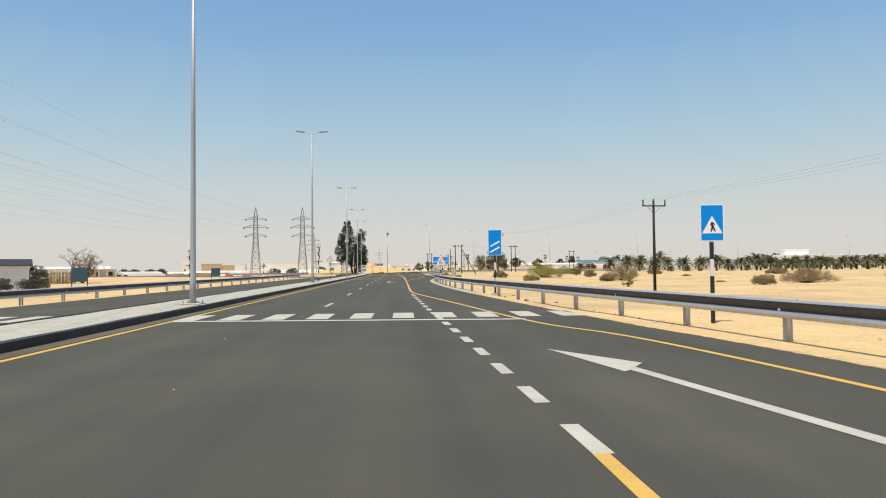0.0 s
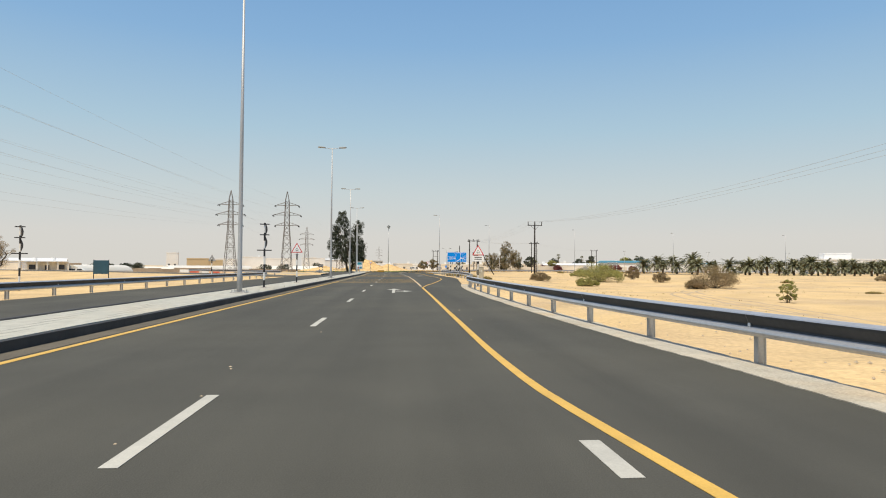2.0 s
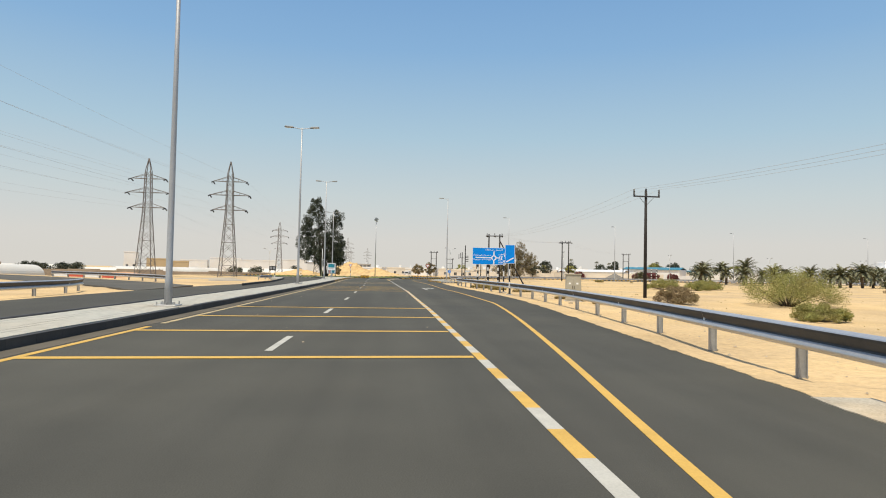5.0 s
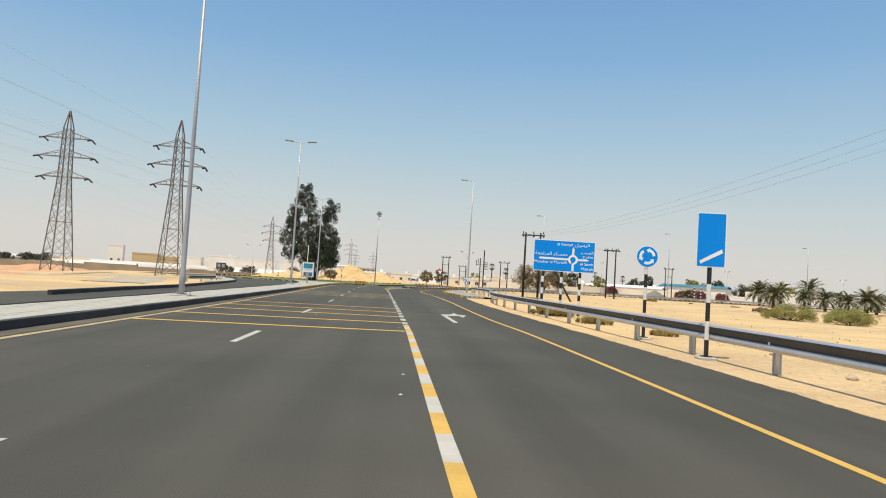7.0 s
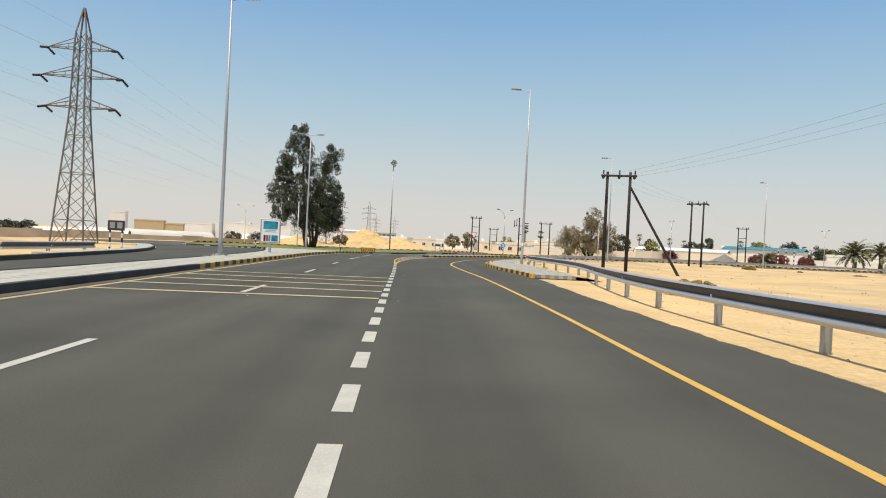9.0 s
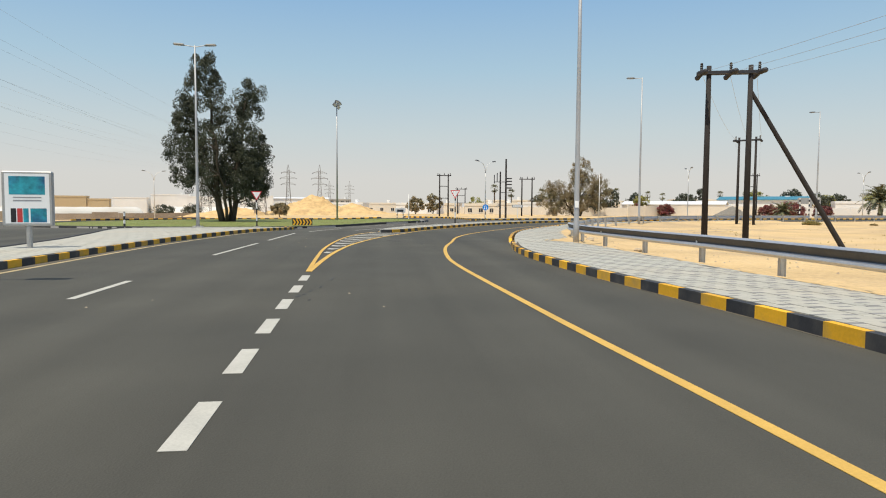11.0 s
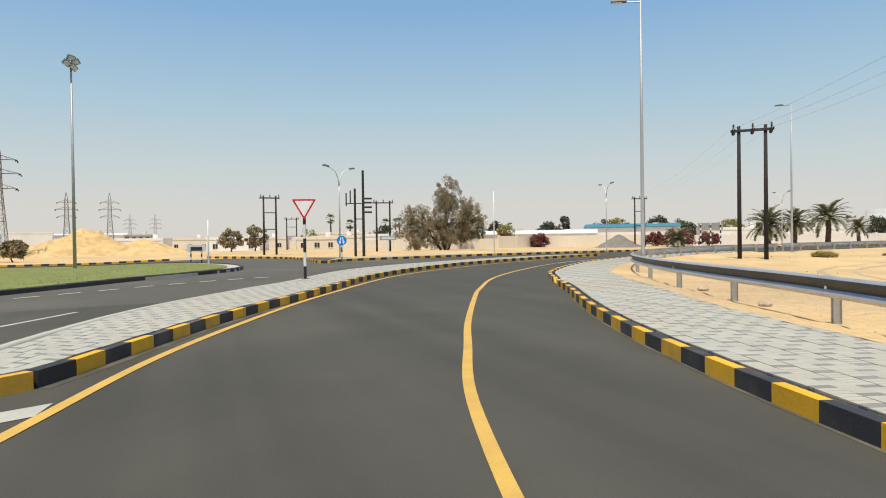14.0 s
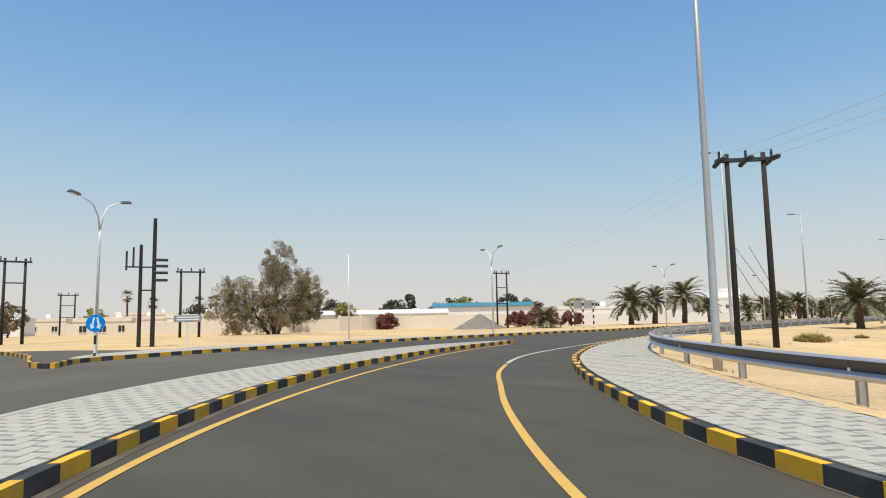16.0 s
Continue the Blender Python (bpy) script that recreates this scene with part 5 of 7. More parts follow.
# ---- pylons ----
def pylon(x, y, turn, h=20.4):
    ob = thing("pylon", "grey steel lattice pylon with three pairs of arms", "pylon", x, y, -0.3, turn, "pylons")

    def half(z):
        return float(np.interp(z, [0, h * 0.56, h * 0.88, h], [1.38, 0.60, 0.47, 0.04]))
    bm = bmesh.new()
    lv = [0, 2.2, 4.3, 6.2, 7.9, 9.4, 10.7, 11.9, 13.2, 14.5, 15.7, 16.9, 18.2, h]
    cor = [[Vector((sx * half(z), sy * half(z), z)) for sx, sy in ((-1, -1), (1, -1), (1, 1), (-1, 1))] for z in lv]
    for k in range(4):
        for i in range(len(lv) - 1):
            tube(bm, cor[i][k], cor[i + 1][k], 0.075, n=4, caps=False)
    part("leg_frame", bm, PYLON, ob)
    bm = bmesh.new()
    for i in range(len(lv) - 1):
        for k in range(4):
            a, b = k, (k + 1) % 4
            tube(bm, cor[i][a], cor[i + 1][b], 0.035, n=3, caps=False)
            tube(bm, cor[i][b], cor[i + 1][a], 0.035, n=3, caps=False)
            if i % 2 == 0:
                tube(bm, cor[i + 1][a], cor[i + 1][b], 0.035, n=3, caps=False)
    part("lattice", bm, PYLON, ob)
    for z, wd in ((16.9, 2.9), (14.5, 3.4), (11.9, 2.9)):
        for s in (-1, 1):
            bm = bmesh.new()
            tip = Vector((s * wd, 0, z))
            b = half(z)
            for q in (-1, 1):
                tube(bm, (s * b, q * b, z), tip, 0.045, n=4)
                tube(bm, (s * b, q * b, z + 0.75), tip, 0.04, n=4)
            for t in (0.35, 0.65):
                tube(bm, Vector((s * b, b, z)).lerp(tip, t), Vector((s * b, b, z + 0.75)).lerp(tip, t), 0.03, n=3)
                tube(bm, Vector((s * b, b, z)).lerp(tip, t), Vector((s * b, -b, z)).lerp(tip, t), 0.03, n=3)
            arm = part("arm", bm, PYLON, ob)
            bm = bmesh.new()
            for q in (-1, 1):
                pipe(bm, [tip + Vector((0, q * 0.12 * k, -0.05 - 0.03 * k)) for k in range(10)], [0.05, 0.12] * 5, 6)
            part("insulator", bm, INSULATOR, arm)
    return ob


first = pylon(-35.8, 199.3, 2)
for x, y, t in ((-22.1, 199.9, 2), (-21, 335, 2), (-37.5, 348, 2), (-31, 462, 2), (-17.5, 462, 2), (-26, 640, 2), (-12, 640, 2)):
    copy_thing(first, pose(x, y, -0.3, 0, 0, t))
for px, fx in ((-35.8, -33.0), (-22.1, -19.0)):
    for z, wd in ((16.55, 2.9), (14.15, 3.4), (11.55, 2.9)):
        for s in (-1, 1):
            wire((fx + s * wd, -95, z + 1.5), (px + s * wd, 198.6, z + 0.02), 4.2, 0.007, "high voltage conductor hung from lattice pylons")
            wire((px + s * wd, (199.3 if px < -30 else 199.9) + 0.6, z), ((-21 if px > -30 else -37.5) + s * wd, (334.5 if px > -30 else 347.5), z), 2.2, 0.006, "high voltage conductor hung from lattice pylons")

# ---- flood mast, thin poles ----
mast = thing("floodlight_mast", "tall grey mast with a cluster of floodlights", "floodlight mast", 2.4, 256.8, height(2.4, 256) + 0.1, 20)
bm = bmesh.new()
pipe(bm, [(0, 0, -0.3), (0, 0, 15.0)], [0.13, 0.07], 12)
part("column", bm, LAMP_STEEL, mast, shade=True)
for k, (dx, dz, tl) in enumerate(((-0.3, 0.1, 25), (0.3, 0.25, -25), (0.0, 0.5, 10), (0.15, -0.15, 30))):
    bm = bmesh.new()
    box(bm, -0.27, 0.27, -0.14, 0.14, -0.2, 0.2, pose(dx, -0.12, 15.0 + dz, 35, tl, tl), bevel=0.03)
    fl = part("floodlight", bm, LAMP_HEAD, mast)
    bm = bmesh.new()
    box(bm, -0.22, 0.22, -0.165, -0.145, -0.16, 0.16, pose(dx, -0.12, 15.0 + dz, 35, tl, tl))
    part("lens", bm, GLASS_LENS, fl)


def thin_pole(x, y, h, r=0.07):
    bm = bmesh.new()
    pipe(bm, [(x, y, -0.8), (x, y, h * 0.5), (x, y, h)], [r, r * 0.85, r * 0.6], 10)
    return tagged(part("slim_pole", bm, WHITE, shade=True), "slim white painted pole standing by the road", "pole", "slim poles")


for x, y, h in ((42.3, 269.3, 7.0), (-9.0, 232, 6.2), (11.6, 251.5, 3.2)):
    thin_pole(x, y, h)
mk = thing("marker_post", "short banded marker post on the kerb", "post", -12.6, 224, height(-12, 224) + 0.1, 0)
banded_pole(mk, 1.25, 0.08, 0.3)

# ---- plants ----
rng = random.Random(7)
LEAF_DARK = material("dark_tree_leaf", (0.050, 0.060, 0.036), 0.7, spread=0.45, scale=0.5, fine=5.0, per="island", bump=0, alt=(0.085, 0.085, 0.05), alt_amount=0.6, alt_scale=0.35)
LEAF_GREY = material("dusty_leaf", (0.25, 0.195, 0.11), 0.8, spread=0.4, scale=0.5, fine=5.0, per="island", bump=0, alt=(0.12, 0.13, 0.06), alt_amount=0.8, alt_scale=0.3)
LEAF_GREEN = material("shrub_leaf", (0.27, 0.27, 0.075), 0.75, spread=0.4, scale=1.0, fine=6.0, per="island", bump=0, alt=(0.36, 0.29, 0.11), alt_amount=0.7, alt_scale=0.8)
LEAF_DRY = material("dry_shrub_twig", (0.28, 0.20, 0.11), 0.85, spread=0.4, scale=1.0, fine=6.0, per="island", bump=0, alt=(0.16, 0.15, 0.06), alt_amount=0.6, alt_scale=0.6)
LEAF_STRAW = material("straw_twig", (0.42, 0.32, 0.13), 0.85, spread=0.3, scale=1.0, fine=6.0, per="island", bump=0)
LEAF_TUFT = material("yellow_green_blade", (0.34, 0.28, 0.10), 0.85, spread=0.35, scale=1.0, fine=6.0, per="island", bump=0)
LEAF_PALM = material("palm_frond", (0.165, 0.17, 0.095), 0.65, spread=0.4, scale=1.0, fine=6.0, per="island", bump=0, alt=(0.17, 0.15, 0.07), alt_amount=0.6, alt_scale=0.7)
BOUGAINVILLEA = material("red_blossom", (0.22, 0.055, 0.06), 0.75, spread=0.4, scale=1.0, fine=6.0, per="island", bump=0, alt=(0.12, 0.10, 0.05), alt_amount=0.7, alt_scale=0.6)
BARK = material("bark", (0.075, 0.058, 0.042), 0.95, spread=0.35, scale=2.0, fine=14.0, bump=0.6)
PALM_BARK = material("palm_bark", (0.13, 0.095, 0.062), 0.95, spread=0.35, scale=2.0, fine=12.0, bump=0.6)
GRASS = material("lawn_grass", (0.165, 0.195, 0.045), 0.85, spread=0.3, scale=0.5, fine=22.0, bump=0.6, alt=(0.17, 0.15, 0.05), alt_amount=0.7, alt_scale=0.2)
BLADE = material("grass_blade", (0.16, 0.20, 0.05), 0.8, spread=0.35, scale=0.6, fine=6.0, per="island", bump=0)


def leaves(spots, per, size, squash=0.8, seed=1, droop=0.0):
    """Small bent leaf blades strewn through a list of clumps (x, y, z, radius)."""
    r = np.random.RandomState(seed)
    c = np.repeat(np.array(spots, float), per, axis=0)
    n = len(c)
    d = r.normal(size=(n, 3))
    d /= np.linalg.norm(d, axis=1)[:, None]
    rad = c[:, 3] * r.uniform(0.25, 1.0, n) ** 0.5
    p = c[:, :3] + d * rad[:, None] * np.array([1, 1, squash])
    a = r.normal(size=(n, 3)) + d * 0.8
    a[:, 2] -= droop
    a /= np.linalg.norm(a, axis=1)[:, None]
    b = np.cross(a, r.normal(size=(n, 3)))
    b /= np.linalg.norm(b, axis=1)[:, None] + 1e-9
    s = size * r.uniform(0.6, 1.4, n)
    v = np.stack([p - a * s[:, None], p + b * (0.32 * s)[:, None], p + a * s[:, None], p - b * (0.32 * s)[:, None]], 1).reshape(-1, 3)
    f = np.arange(4 * n).reshape(-1, 4)
    return v, f


def leaf_part(name, spots, per, size, mat, parent, seed, squash=0.8, droop=0.0):
    v, f = leaves(spots, per, size, squash, seed, droop)
    return part_mesh(name, pydata(name, v.tolist(), f.tolist()), mat, parent)


def limb(bm, a, b, r0, r1, wob, n=5, sides=7):
    a, b = Vector(a), Vector(b)
    pts = [a.lerp(b, k / n) + Vector((rng.uniform(-wob, wob), rng.uniform(-wob, wob), rng.uniform(-wob, wob) * 0.5)) * (1 if 0 < k < n else 0) for k in range(n + 1)]
    pipe(bm, pts, [r0 + (r1 - r0) * k / n for k in range(n + 1)], sides)
    return pts


# the big tree on the roundabout
tree = thing("tree", "tall dark green tree with two leafy crowns and forked trunk", "tree", -10.0, 249.0, height(-10, 249) + 0.1)
bm = bmesh.new()
stems = [((-0.6, 0, 0), (-2.0, 0.5, 15.5), 0.40), ((0.5, 0.3, 0), (2.4, -0.3, 14.5), 0.34), ((-0.4, -0.3, 0), (-4.3, 1.0, 10), 0.25), ((0.6, -0.2, 0), (3.4, 1.0, 8.0), 0.2), ((0, 0.4, 0), (0.5, 3.5, 10), 0.22),
         ((0, -0.4, 0), (-0.4, -3.4, 9.5), 0.2)]
tips = []
for a, b, r in stems:
    pts = limb(bm, a, b, r, 0.08, 0.28, 7, 9)
    for p in pts[2:]:
        for k in range(3):
            q = p + Vector((rng.uniform(-1.7, 1.7), rng.uniform(-2.0, 2.0), rng.uniform(-0.4, 1.6)))
            limb(bm, p, q, 0.1, 0.025, 0.15, 3, 5)
            tips.append(q)
part("trunk", bm, BARK, tree, shade=True)
spots = []
for q in tips:
    spots.append((q.x, q.y, q.z, rng.uniform(0.6, 1.15)))


def crown_column(cx, cy, z0, z1, rad, n):
    for k in range(n):
        t = rng.random()
        z = z0 + (z1 - z0) * t
        rr = rad * float(np.interp(t, [0, 0.15, 0.45, 0.75, 1.0], [0.75, 1.0, 0.92, 0.6, 0.22])) * (0.45 + 0.55 * math.sqrt(rng.random()))
        a = rng.uniform(0, 2 * math.pi)
        spots.append((cx + rr * math.cos(a), cy + rr * math.sin(a), z, rng.uniform(0.35, 0.85)))


crown_column(-2.6, 0.4, 3.8, 19.6, 3.5, 150)
crown_column(-4.9, 0.6, 5.0, 15.0, 2.2, 70)
crown_column(2.7, 0, 3.2, 16.4, 2.1, 115)
crown_column(3.2, 0.4, 3.0, 8.2, 1.6, 50)
crown_column(0.3, 2.0, 3.4, 9.0, 2.6, 50)
leaf_part("crown", spots, 170, 0.125, LEAF_DARK, tree, 3, 1.15, 1.0)

# the lawn of the roundabout
near = curve([(-23, 230), (-16, 225.2), (-10, 222.6), (-5, 222.2), (-1.8, 224.2), (2.0, 227.2), (5.4, 231.0), (8.3, 234.3), (10.8, 236.6), (12.9, 240.2), (13.4, 245), (12.2, 250.8), (8.8, 258.2), (2.0, 263.2), (-6, 265),
              (-15, 263), (-22, 257), (-26, 247), (-26, 237), (-23, 230)], 0.7)[:-1]
centre = np.array([-6.0, 244.0])
shrink = centre + (near - centre) * (1 - 0.9 / np.linalg.norm(near - centre, axis=1))[:, None]
disc("roundabout_island", [tuple(p) for p in near], tuple(centre), 0.13, CONCRETE, None)
tagged(bpy.data.objects["roundabout_island"], "pale concrete edging round the roundabout lawn", "island", kind="structure")
lawn = disc("lawn", [tuple(p) for p in shrink], tuple(centre), 0.17, GRASS, None)
tagged(lawn, "short green lawn on the roundabout, dry in patches", "lawn", kind="structure")
kerb("roundabout edge of black and pale kerb stones", curve([tuple(p) for p in near[::5]], 1.0)[::-1], [DARK_STONE, DARK_STONE], 1)
gb_v, gb_f = [], []
for k in range(9000):
    a, t = rng.uniform(0, 2 * math.pi), math.sqrt(rng.random())
    i = rng.randrange(len(shrink))
    p = centre + (shrink[i] - centre) * t
    if p[1] > 258 and rng.random() < 0.5:
        continue
    h, w_, dx = rng.uniform(0.02, 0.055), rng.uniform(0.01, 0.03), rng.uniform(-0.05, 0.05)
    z = height(*p) + 0.165
    i = len(gb_v)
    ca, sa = math.cos(a) * w_, math.sin(a) * w_
    gb_v += [(p[0] - ca, p[1] - sa, z), (p[0] + ca, p[1] + sa, z), (p[0] + dx, p[1] + dx, z + h)]
    gb_f.append((i, i + 1, i + 2))
tagged(part_mesh("grass", pydata("grass", gb_v, gb_f), BLADE), "short green grass blades on the roundabout lawn", "grass", kind="stuff")

OUTER = [(-5 + outer(d) * math.cos(radians(d)), 243 + outer(d) * math.sin(radians(d))) for d in range(150, 62, -6)]
kerb("roundabout outer kerb of alternating yellow and black stones", curve(OUTER, 0.667), STONES, -1)


def shrub(name, label, x, y, z, w, h, mat, seed, per=26, size=0.07, group="desert shrubs", flat=0.7, clumps=None):
    """A rounded shrub: thin twigs from one root and many small leaves with gaps between the clumps."""
    r = random.Random(seed)
    ob = thing(name, label, "shrub", x, y, z, r.uniform(0, 360), group)
    bm = bmesh.new()
    sp = []
    n = clumps or int(26 + 14 * w)
    for k in range(n):
        a = r.uniform(0, 2 * math.pi)
        t = math.sqrt(r.random()) * (1.0 + 0.12 * math.sin(3 * a + seed))
        dome = math.sqrt(max(0.04, 1 - 0.8 * t * t))
        q = Vector((t * w * 0.44 * math.cos(a), t * w * 0.44 * math.sin(a), h * (0.12 + 0.76 * dome * r.uniform(0.04, 1.05))))
        if k % 3 == 0:
            limb(bm, (q.x * 0.1, q.y * 0.1, -0.05), q * 0.94, 0.012 + 0.004 * w, 0.004, 0.05, 3, 4)
        sp.append((q.x, q.y, q.z, min(0.11 * w, 0.26 * h) * r.uniform(0.7, 1.2)))
    part("twig", bm, BARK, ob)
    leaf_part("foliage", sp, per, size, mat, ob, seed, flat)
    return ob


def tuft(label, x, y, z, w, h, mat, seed):
    """A tuft of thin arching grass blades rising from several roots."""
    r = random.Random(seed)
    ob = thing("grass_tuft", label, "tuft", x, y, z, r.uniform(0, 360), "grass tufts")
    v, f = [], []
    for c in range(int(16 + 22 * w)):
        a0, t0 = r.uniform(0, 6.283), math.sqrt(r.random()) * 0.44 * w
        rx, ry = t0 * math.cos(a0), t0 * math.sin(a0)
        top = h * r.uniform(0.6, 1.05) * (1 - 0.5 * t0 / (0.36 * w + 0.01))
        for b in range(70):
            a, lean = r.uniform(0, 6.283), r.uniform(0.25, 1.5)
            L = top * r.uniform(0.55, 1.0)
            dx, dy = math.cos(a) * lean * L * 0.8, math.sin(a) * lean * L * 0.8
            wv = r.uniform(0.002, 0.0045)
            px, py = -math.sin(a) * wv, math.cos(a) * wv
            i = len(v)
            v += [(rx - px, ry - py, -0.02), (rx + px, ry + py, -0.02), (rx + dx * 0.45 + px, ry + dy * 0.45 + py, L * 0.62), (rx + dx * 0.45 - px, ry + dy * 0.45 - py, L * 0.62),
                  (rx + dx, ry + dy, L * (1 - 0.35 * lean))]
            f += [(i, i + 1, i + 2, i + 3), (i + 3, i + 2, i + 4)]
    part_mesh("blade", pydata("blade", v, f), LEAF_STRAW if mat is LEAF_DRY else LEAF_TUFT, ob)
    return ob


for k, (x, y, w, h, m, lab) in enumerate((
        (35.3, 128.5, 7.2, 2.9, LEAF_GREEN, "spreading yellow-green desert shrub on sand"),
        (46.4, 115, 6.0, 3.0, LEAF_DRY, "large dry brown desert shrub on sand"), (43.2, 113.5, 3.0, 1.2, LEAF_DRY, "dry brown desert shrub on sand"),
        (54.5, 83.5, 3.2, 1.5, LEAF_DRY, "dry desert shrub with a flat top"), (66, 92, 8.0, 2.3, LEAF_DRY, "wide dry desert shrub on sand"), (86, 96, 8.0, 4.6, LEAF_GREY, "tall dusty shrub on sand"),
        (35.5, 81.4, 1.5, 1.9, LEAF_GREEN, "slender young shrub on bare sand"), (58, 102, 2.0, 0.6, LEAF_GREEN, "small green tuft on sand"),
        (26.4, 127.5, 3.2, 1.3, LEAF_DRY, "dry shrub by the power pole"), (46.3, 176, 5.2, 1.7, LEAF_GREEN, "yellow-green shrub on sand"),
        (49.5, 172, 4.0, 1.5, LEAF_GREEN, "dusty shrub with pale twigs"), (54, 178, 5.0, 1.6, LEAF_GREEN, "green desert shrub on sand"),
        (16.9, 123.2, 1.0, 0.55, LEAF_DRY, "small dry tuft by the guard rail"), (17.6, 121.4, 1.7, 0.7, LEAF_GREEN, "small green tuft by the guard rail"), (15.9, 142.0, 1.9, 0.8, LEAF_GREEN, "grassy tuft behind the guard rail"),
        (15.5, 148.0, 2.5, 0.8, LEAF_TUFT, "soft mound of straw-green shrub behind the guard rail"), (16.8, 136.5, 1.2, 0.6, LEAF_DRY, "dry tuft by the sign"), (18.0, 138.5, 1.3, 0.6, LEAF_GREEN, "green tuft by the sign"),
        (17.4, 117.0, 1.1, 0.6, LEAF_DRY, "dry brown tuft behind the guard rail"), (18.2, 167, 2.8, 0.6, LEAF_STRAW, "low straw-coloured shrub behind the guard rail"), (45.4, 142, 2.8, 2.2, LEAF_DRY, "upright thin dry shrub on sand"), (43.9, 126.4, 2.6, 1.5, LEAF_DRY, "small dry shrub with bare twigs"),
        (57.5, 240.2, 2.45, 1.15, LEAF_STRAW, "rounded straw-coloured shrub on sand"), (66, 241, 1.0, 0.5, LEAF_DRY, "small dry tuft on sand"), (74, 239, 2.4, 0.5, LEAF_DRY, "low dry shrub on sand"), (60, 205, 3.0, 0.8, LEAF_DRY, "low dry shrub on sand"),
        (70, 160, 4.0, 1.2, LEAF_DRY, "dry shrub on sand"), (30.5, 118, 3.2, 1.1, LEAF_GREEN, "yellow-green shrub on sand"), (90, 140, 5, 1.4, LEAF_DRY, "dry shrub on sand"), (64, 128, 2.2, 0.8, LEAF_DRY, "small dry shrub on sand"),
        (-45.6, 99, 3.6, 3.9, LEAF_DARK, "dense dark green bush beside a cabin"), (-42.5, 92, 4.5, 1.8, LEAF_DARK, "low dark green bush beside a cabin"), (-47.5, 93, 4.0, 1.9, LEAF_DARK, "low dark green bush beside a cabin"))):
    if w < 2.5 and h < 1.2:
        tuft(lab, x, y, terrain(x, y), w, h, m, 20 + k)
        continue
    shrub("shrub", lab, x, y, terrain(x, y), w, h, m, 20 + k, per=300 if w < 2.5 else 330, size=0.03 if w < 2.5 else 0.042)


# palms
def date_palm(seed, trunk=2.6, fronds=40, length=3.1):
    r = random.Random(seed)
    ob = thing("date_palm", "date palm with arching grey-green fronds", "palm tree", 0, 0, 0, 0, "date palms")
    bm = bmesh.new()
    zs = np.linspace(-0.4, trunk, 16)
    pipe(bm, [(0.05 * math.sin(z), 0.05 * math.cos(z * 1.3), z) for z in zs], [0.34 - 0.05 * (z / max(trunk, 1)) + (0.035 if i % 2 else -0.02) for i, z in enumerate(zs)], 10)
    part("trunk", bm, PALM_BARK, ob)
    v, f = [], []
    bm = bmesh.new()
    for k in range(fronds):
        a = k * 2.39996 + r.uniform(-0.2, 0.2)
        lift = radians(84 - 100 * (k / fronds) ** 1.05 + r.uniform(-9, 9))
        L = length * r.uniform(0.8, 1.1)
        pts, d = [], lift
        p = Vector((0, 0, trunk - 0.1))
        step = L / 9
        for i in range(10):
            pts.append(p.copy())
            p = p + Vector((math.cos(a) * math.cos(d), math.sin(a) * math.cos(d), math.sin(d))) * step
            d -= radians(6.5 + 3 * r.random())
        pipe(bm, pts, [0.05 - 0.004 * i for i in range(10)], 4)
        for i in range(1, 10):
            for half in (0.0, 0.33, 0.67):
                if i == 9 and half:
                    continue
                q = pts[i].lerp(pts[min(i + 1, 9)], half)
                fw = (pts[min(i + 1, 9)] - pts[i - 1]).normalized()
                side = fw.cross(Vector((0, 0, 1))).normalized()
                ll = 0.62 * math.sin(math.pi * (0.15 + 0.8 * i / 10)) * L / 3
                for s in (-1, 1):
                    tip = q + side * s * ll * 0.8 + fw * ll * 0.55 + Vector((0, 0, ll * r.uniform(-0.1, 0.3)))
                    wv = fw * 0.075
                    n = len(v)
                    v += [tuple(q - wv), tuple(q + wv), tuple(tip)]
                    f.append((n, n + 1, n + 2))
    part("frond_stem", bm, LEAF_PALM, ob)
    part_mesh("frond", pydata("frond", v, f), LEAF_PALM, ob)
    return ob


kinds = [date_palm(1, 2.6, 58, 3.3), date_palm(2, 3.5, 54, 3.2), date_palm(3, 1.3, 48, 3.1), date_palm(4, 2.9, 44, 2.7)]
for ob, (x, y) in zip(kinds, ((112.0, 296.5), (126.2, 295.5), (89.5, 295), (118, 296.0))):
    ob.matrix_basis = pose(x, y, terrain(x, y), 0, 0, 0) @ Matrix.Diagonal((*[1.0 if x < 100 else 1.45] * 3, 1))
palms = [(136.5, 297, 3), (145.5, 294, 2), (155, 296, 1)]
x = 88.6
while x < 190:                                          # the near row beside the far road
    palms.append((x, 249.6 - 0.055 * (x - 88) + rng.uniform(-0.8, 0.8), rng.choice((0, 1, 0, 3))))
    if x > 95:
        palms.append((x + 3.5, 257.5 - 0.055 * (x - 88) - 16 + rng.uniform(-1, 1), rng.randrange(4)))
    x += rng.uniform(4.8, 6.2)
x = 164.0
while x < 330:
    palms.append((x, 297 - 0.05 * (x - 140) + rng.uniform(-3, 3), rng.randrange(4)))
    if rng.random() < 0.35:
        palms.append((x + rng.uniform(1.5, 4), 309 - 0.05 * (x - 140) + rng.uniform(-4, 4), rng.randrange(4)))
    if x > 185:
        palms.append((x + rng.uniform(2, 4), 322 - 0.05 * (x - 140) + rng.uniform(-4, 4), rng.randrange(4)))
    x += rng.uniform(3.6, 5.0)
for x, y, k in palms:
    copy_thing(kinds[k], pose(x, y, terrain(x, y), 0, 0, rng.uniform(0, 360)) @ Matrix.Diagonal((*[rng.uniform(0.62, 0.82)] * 3, 1)))


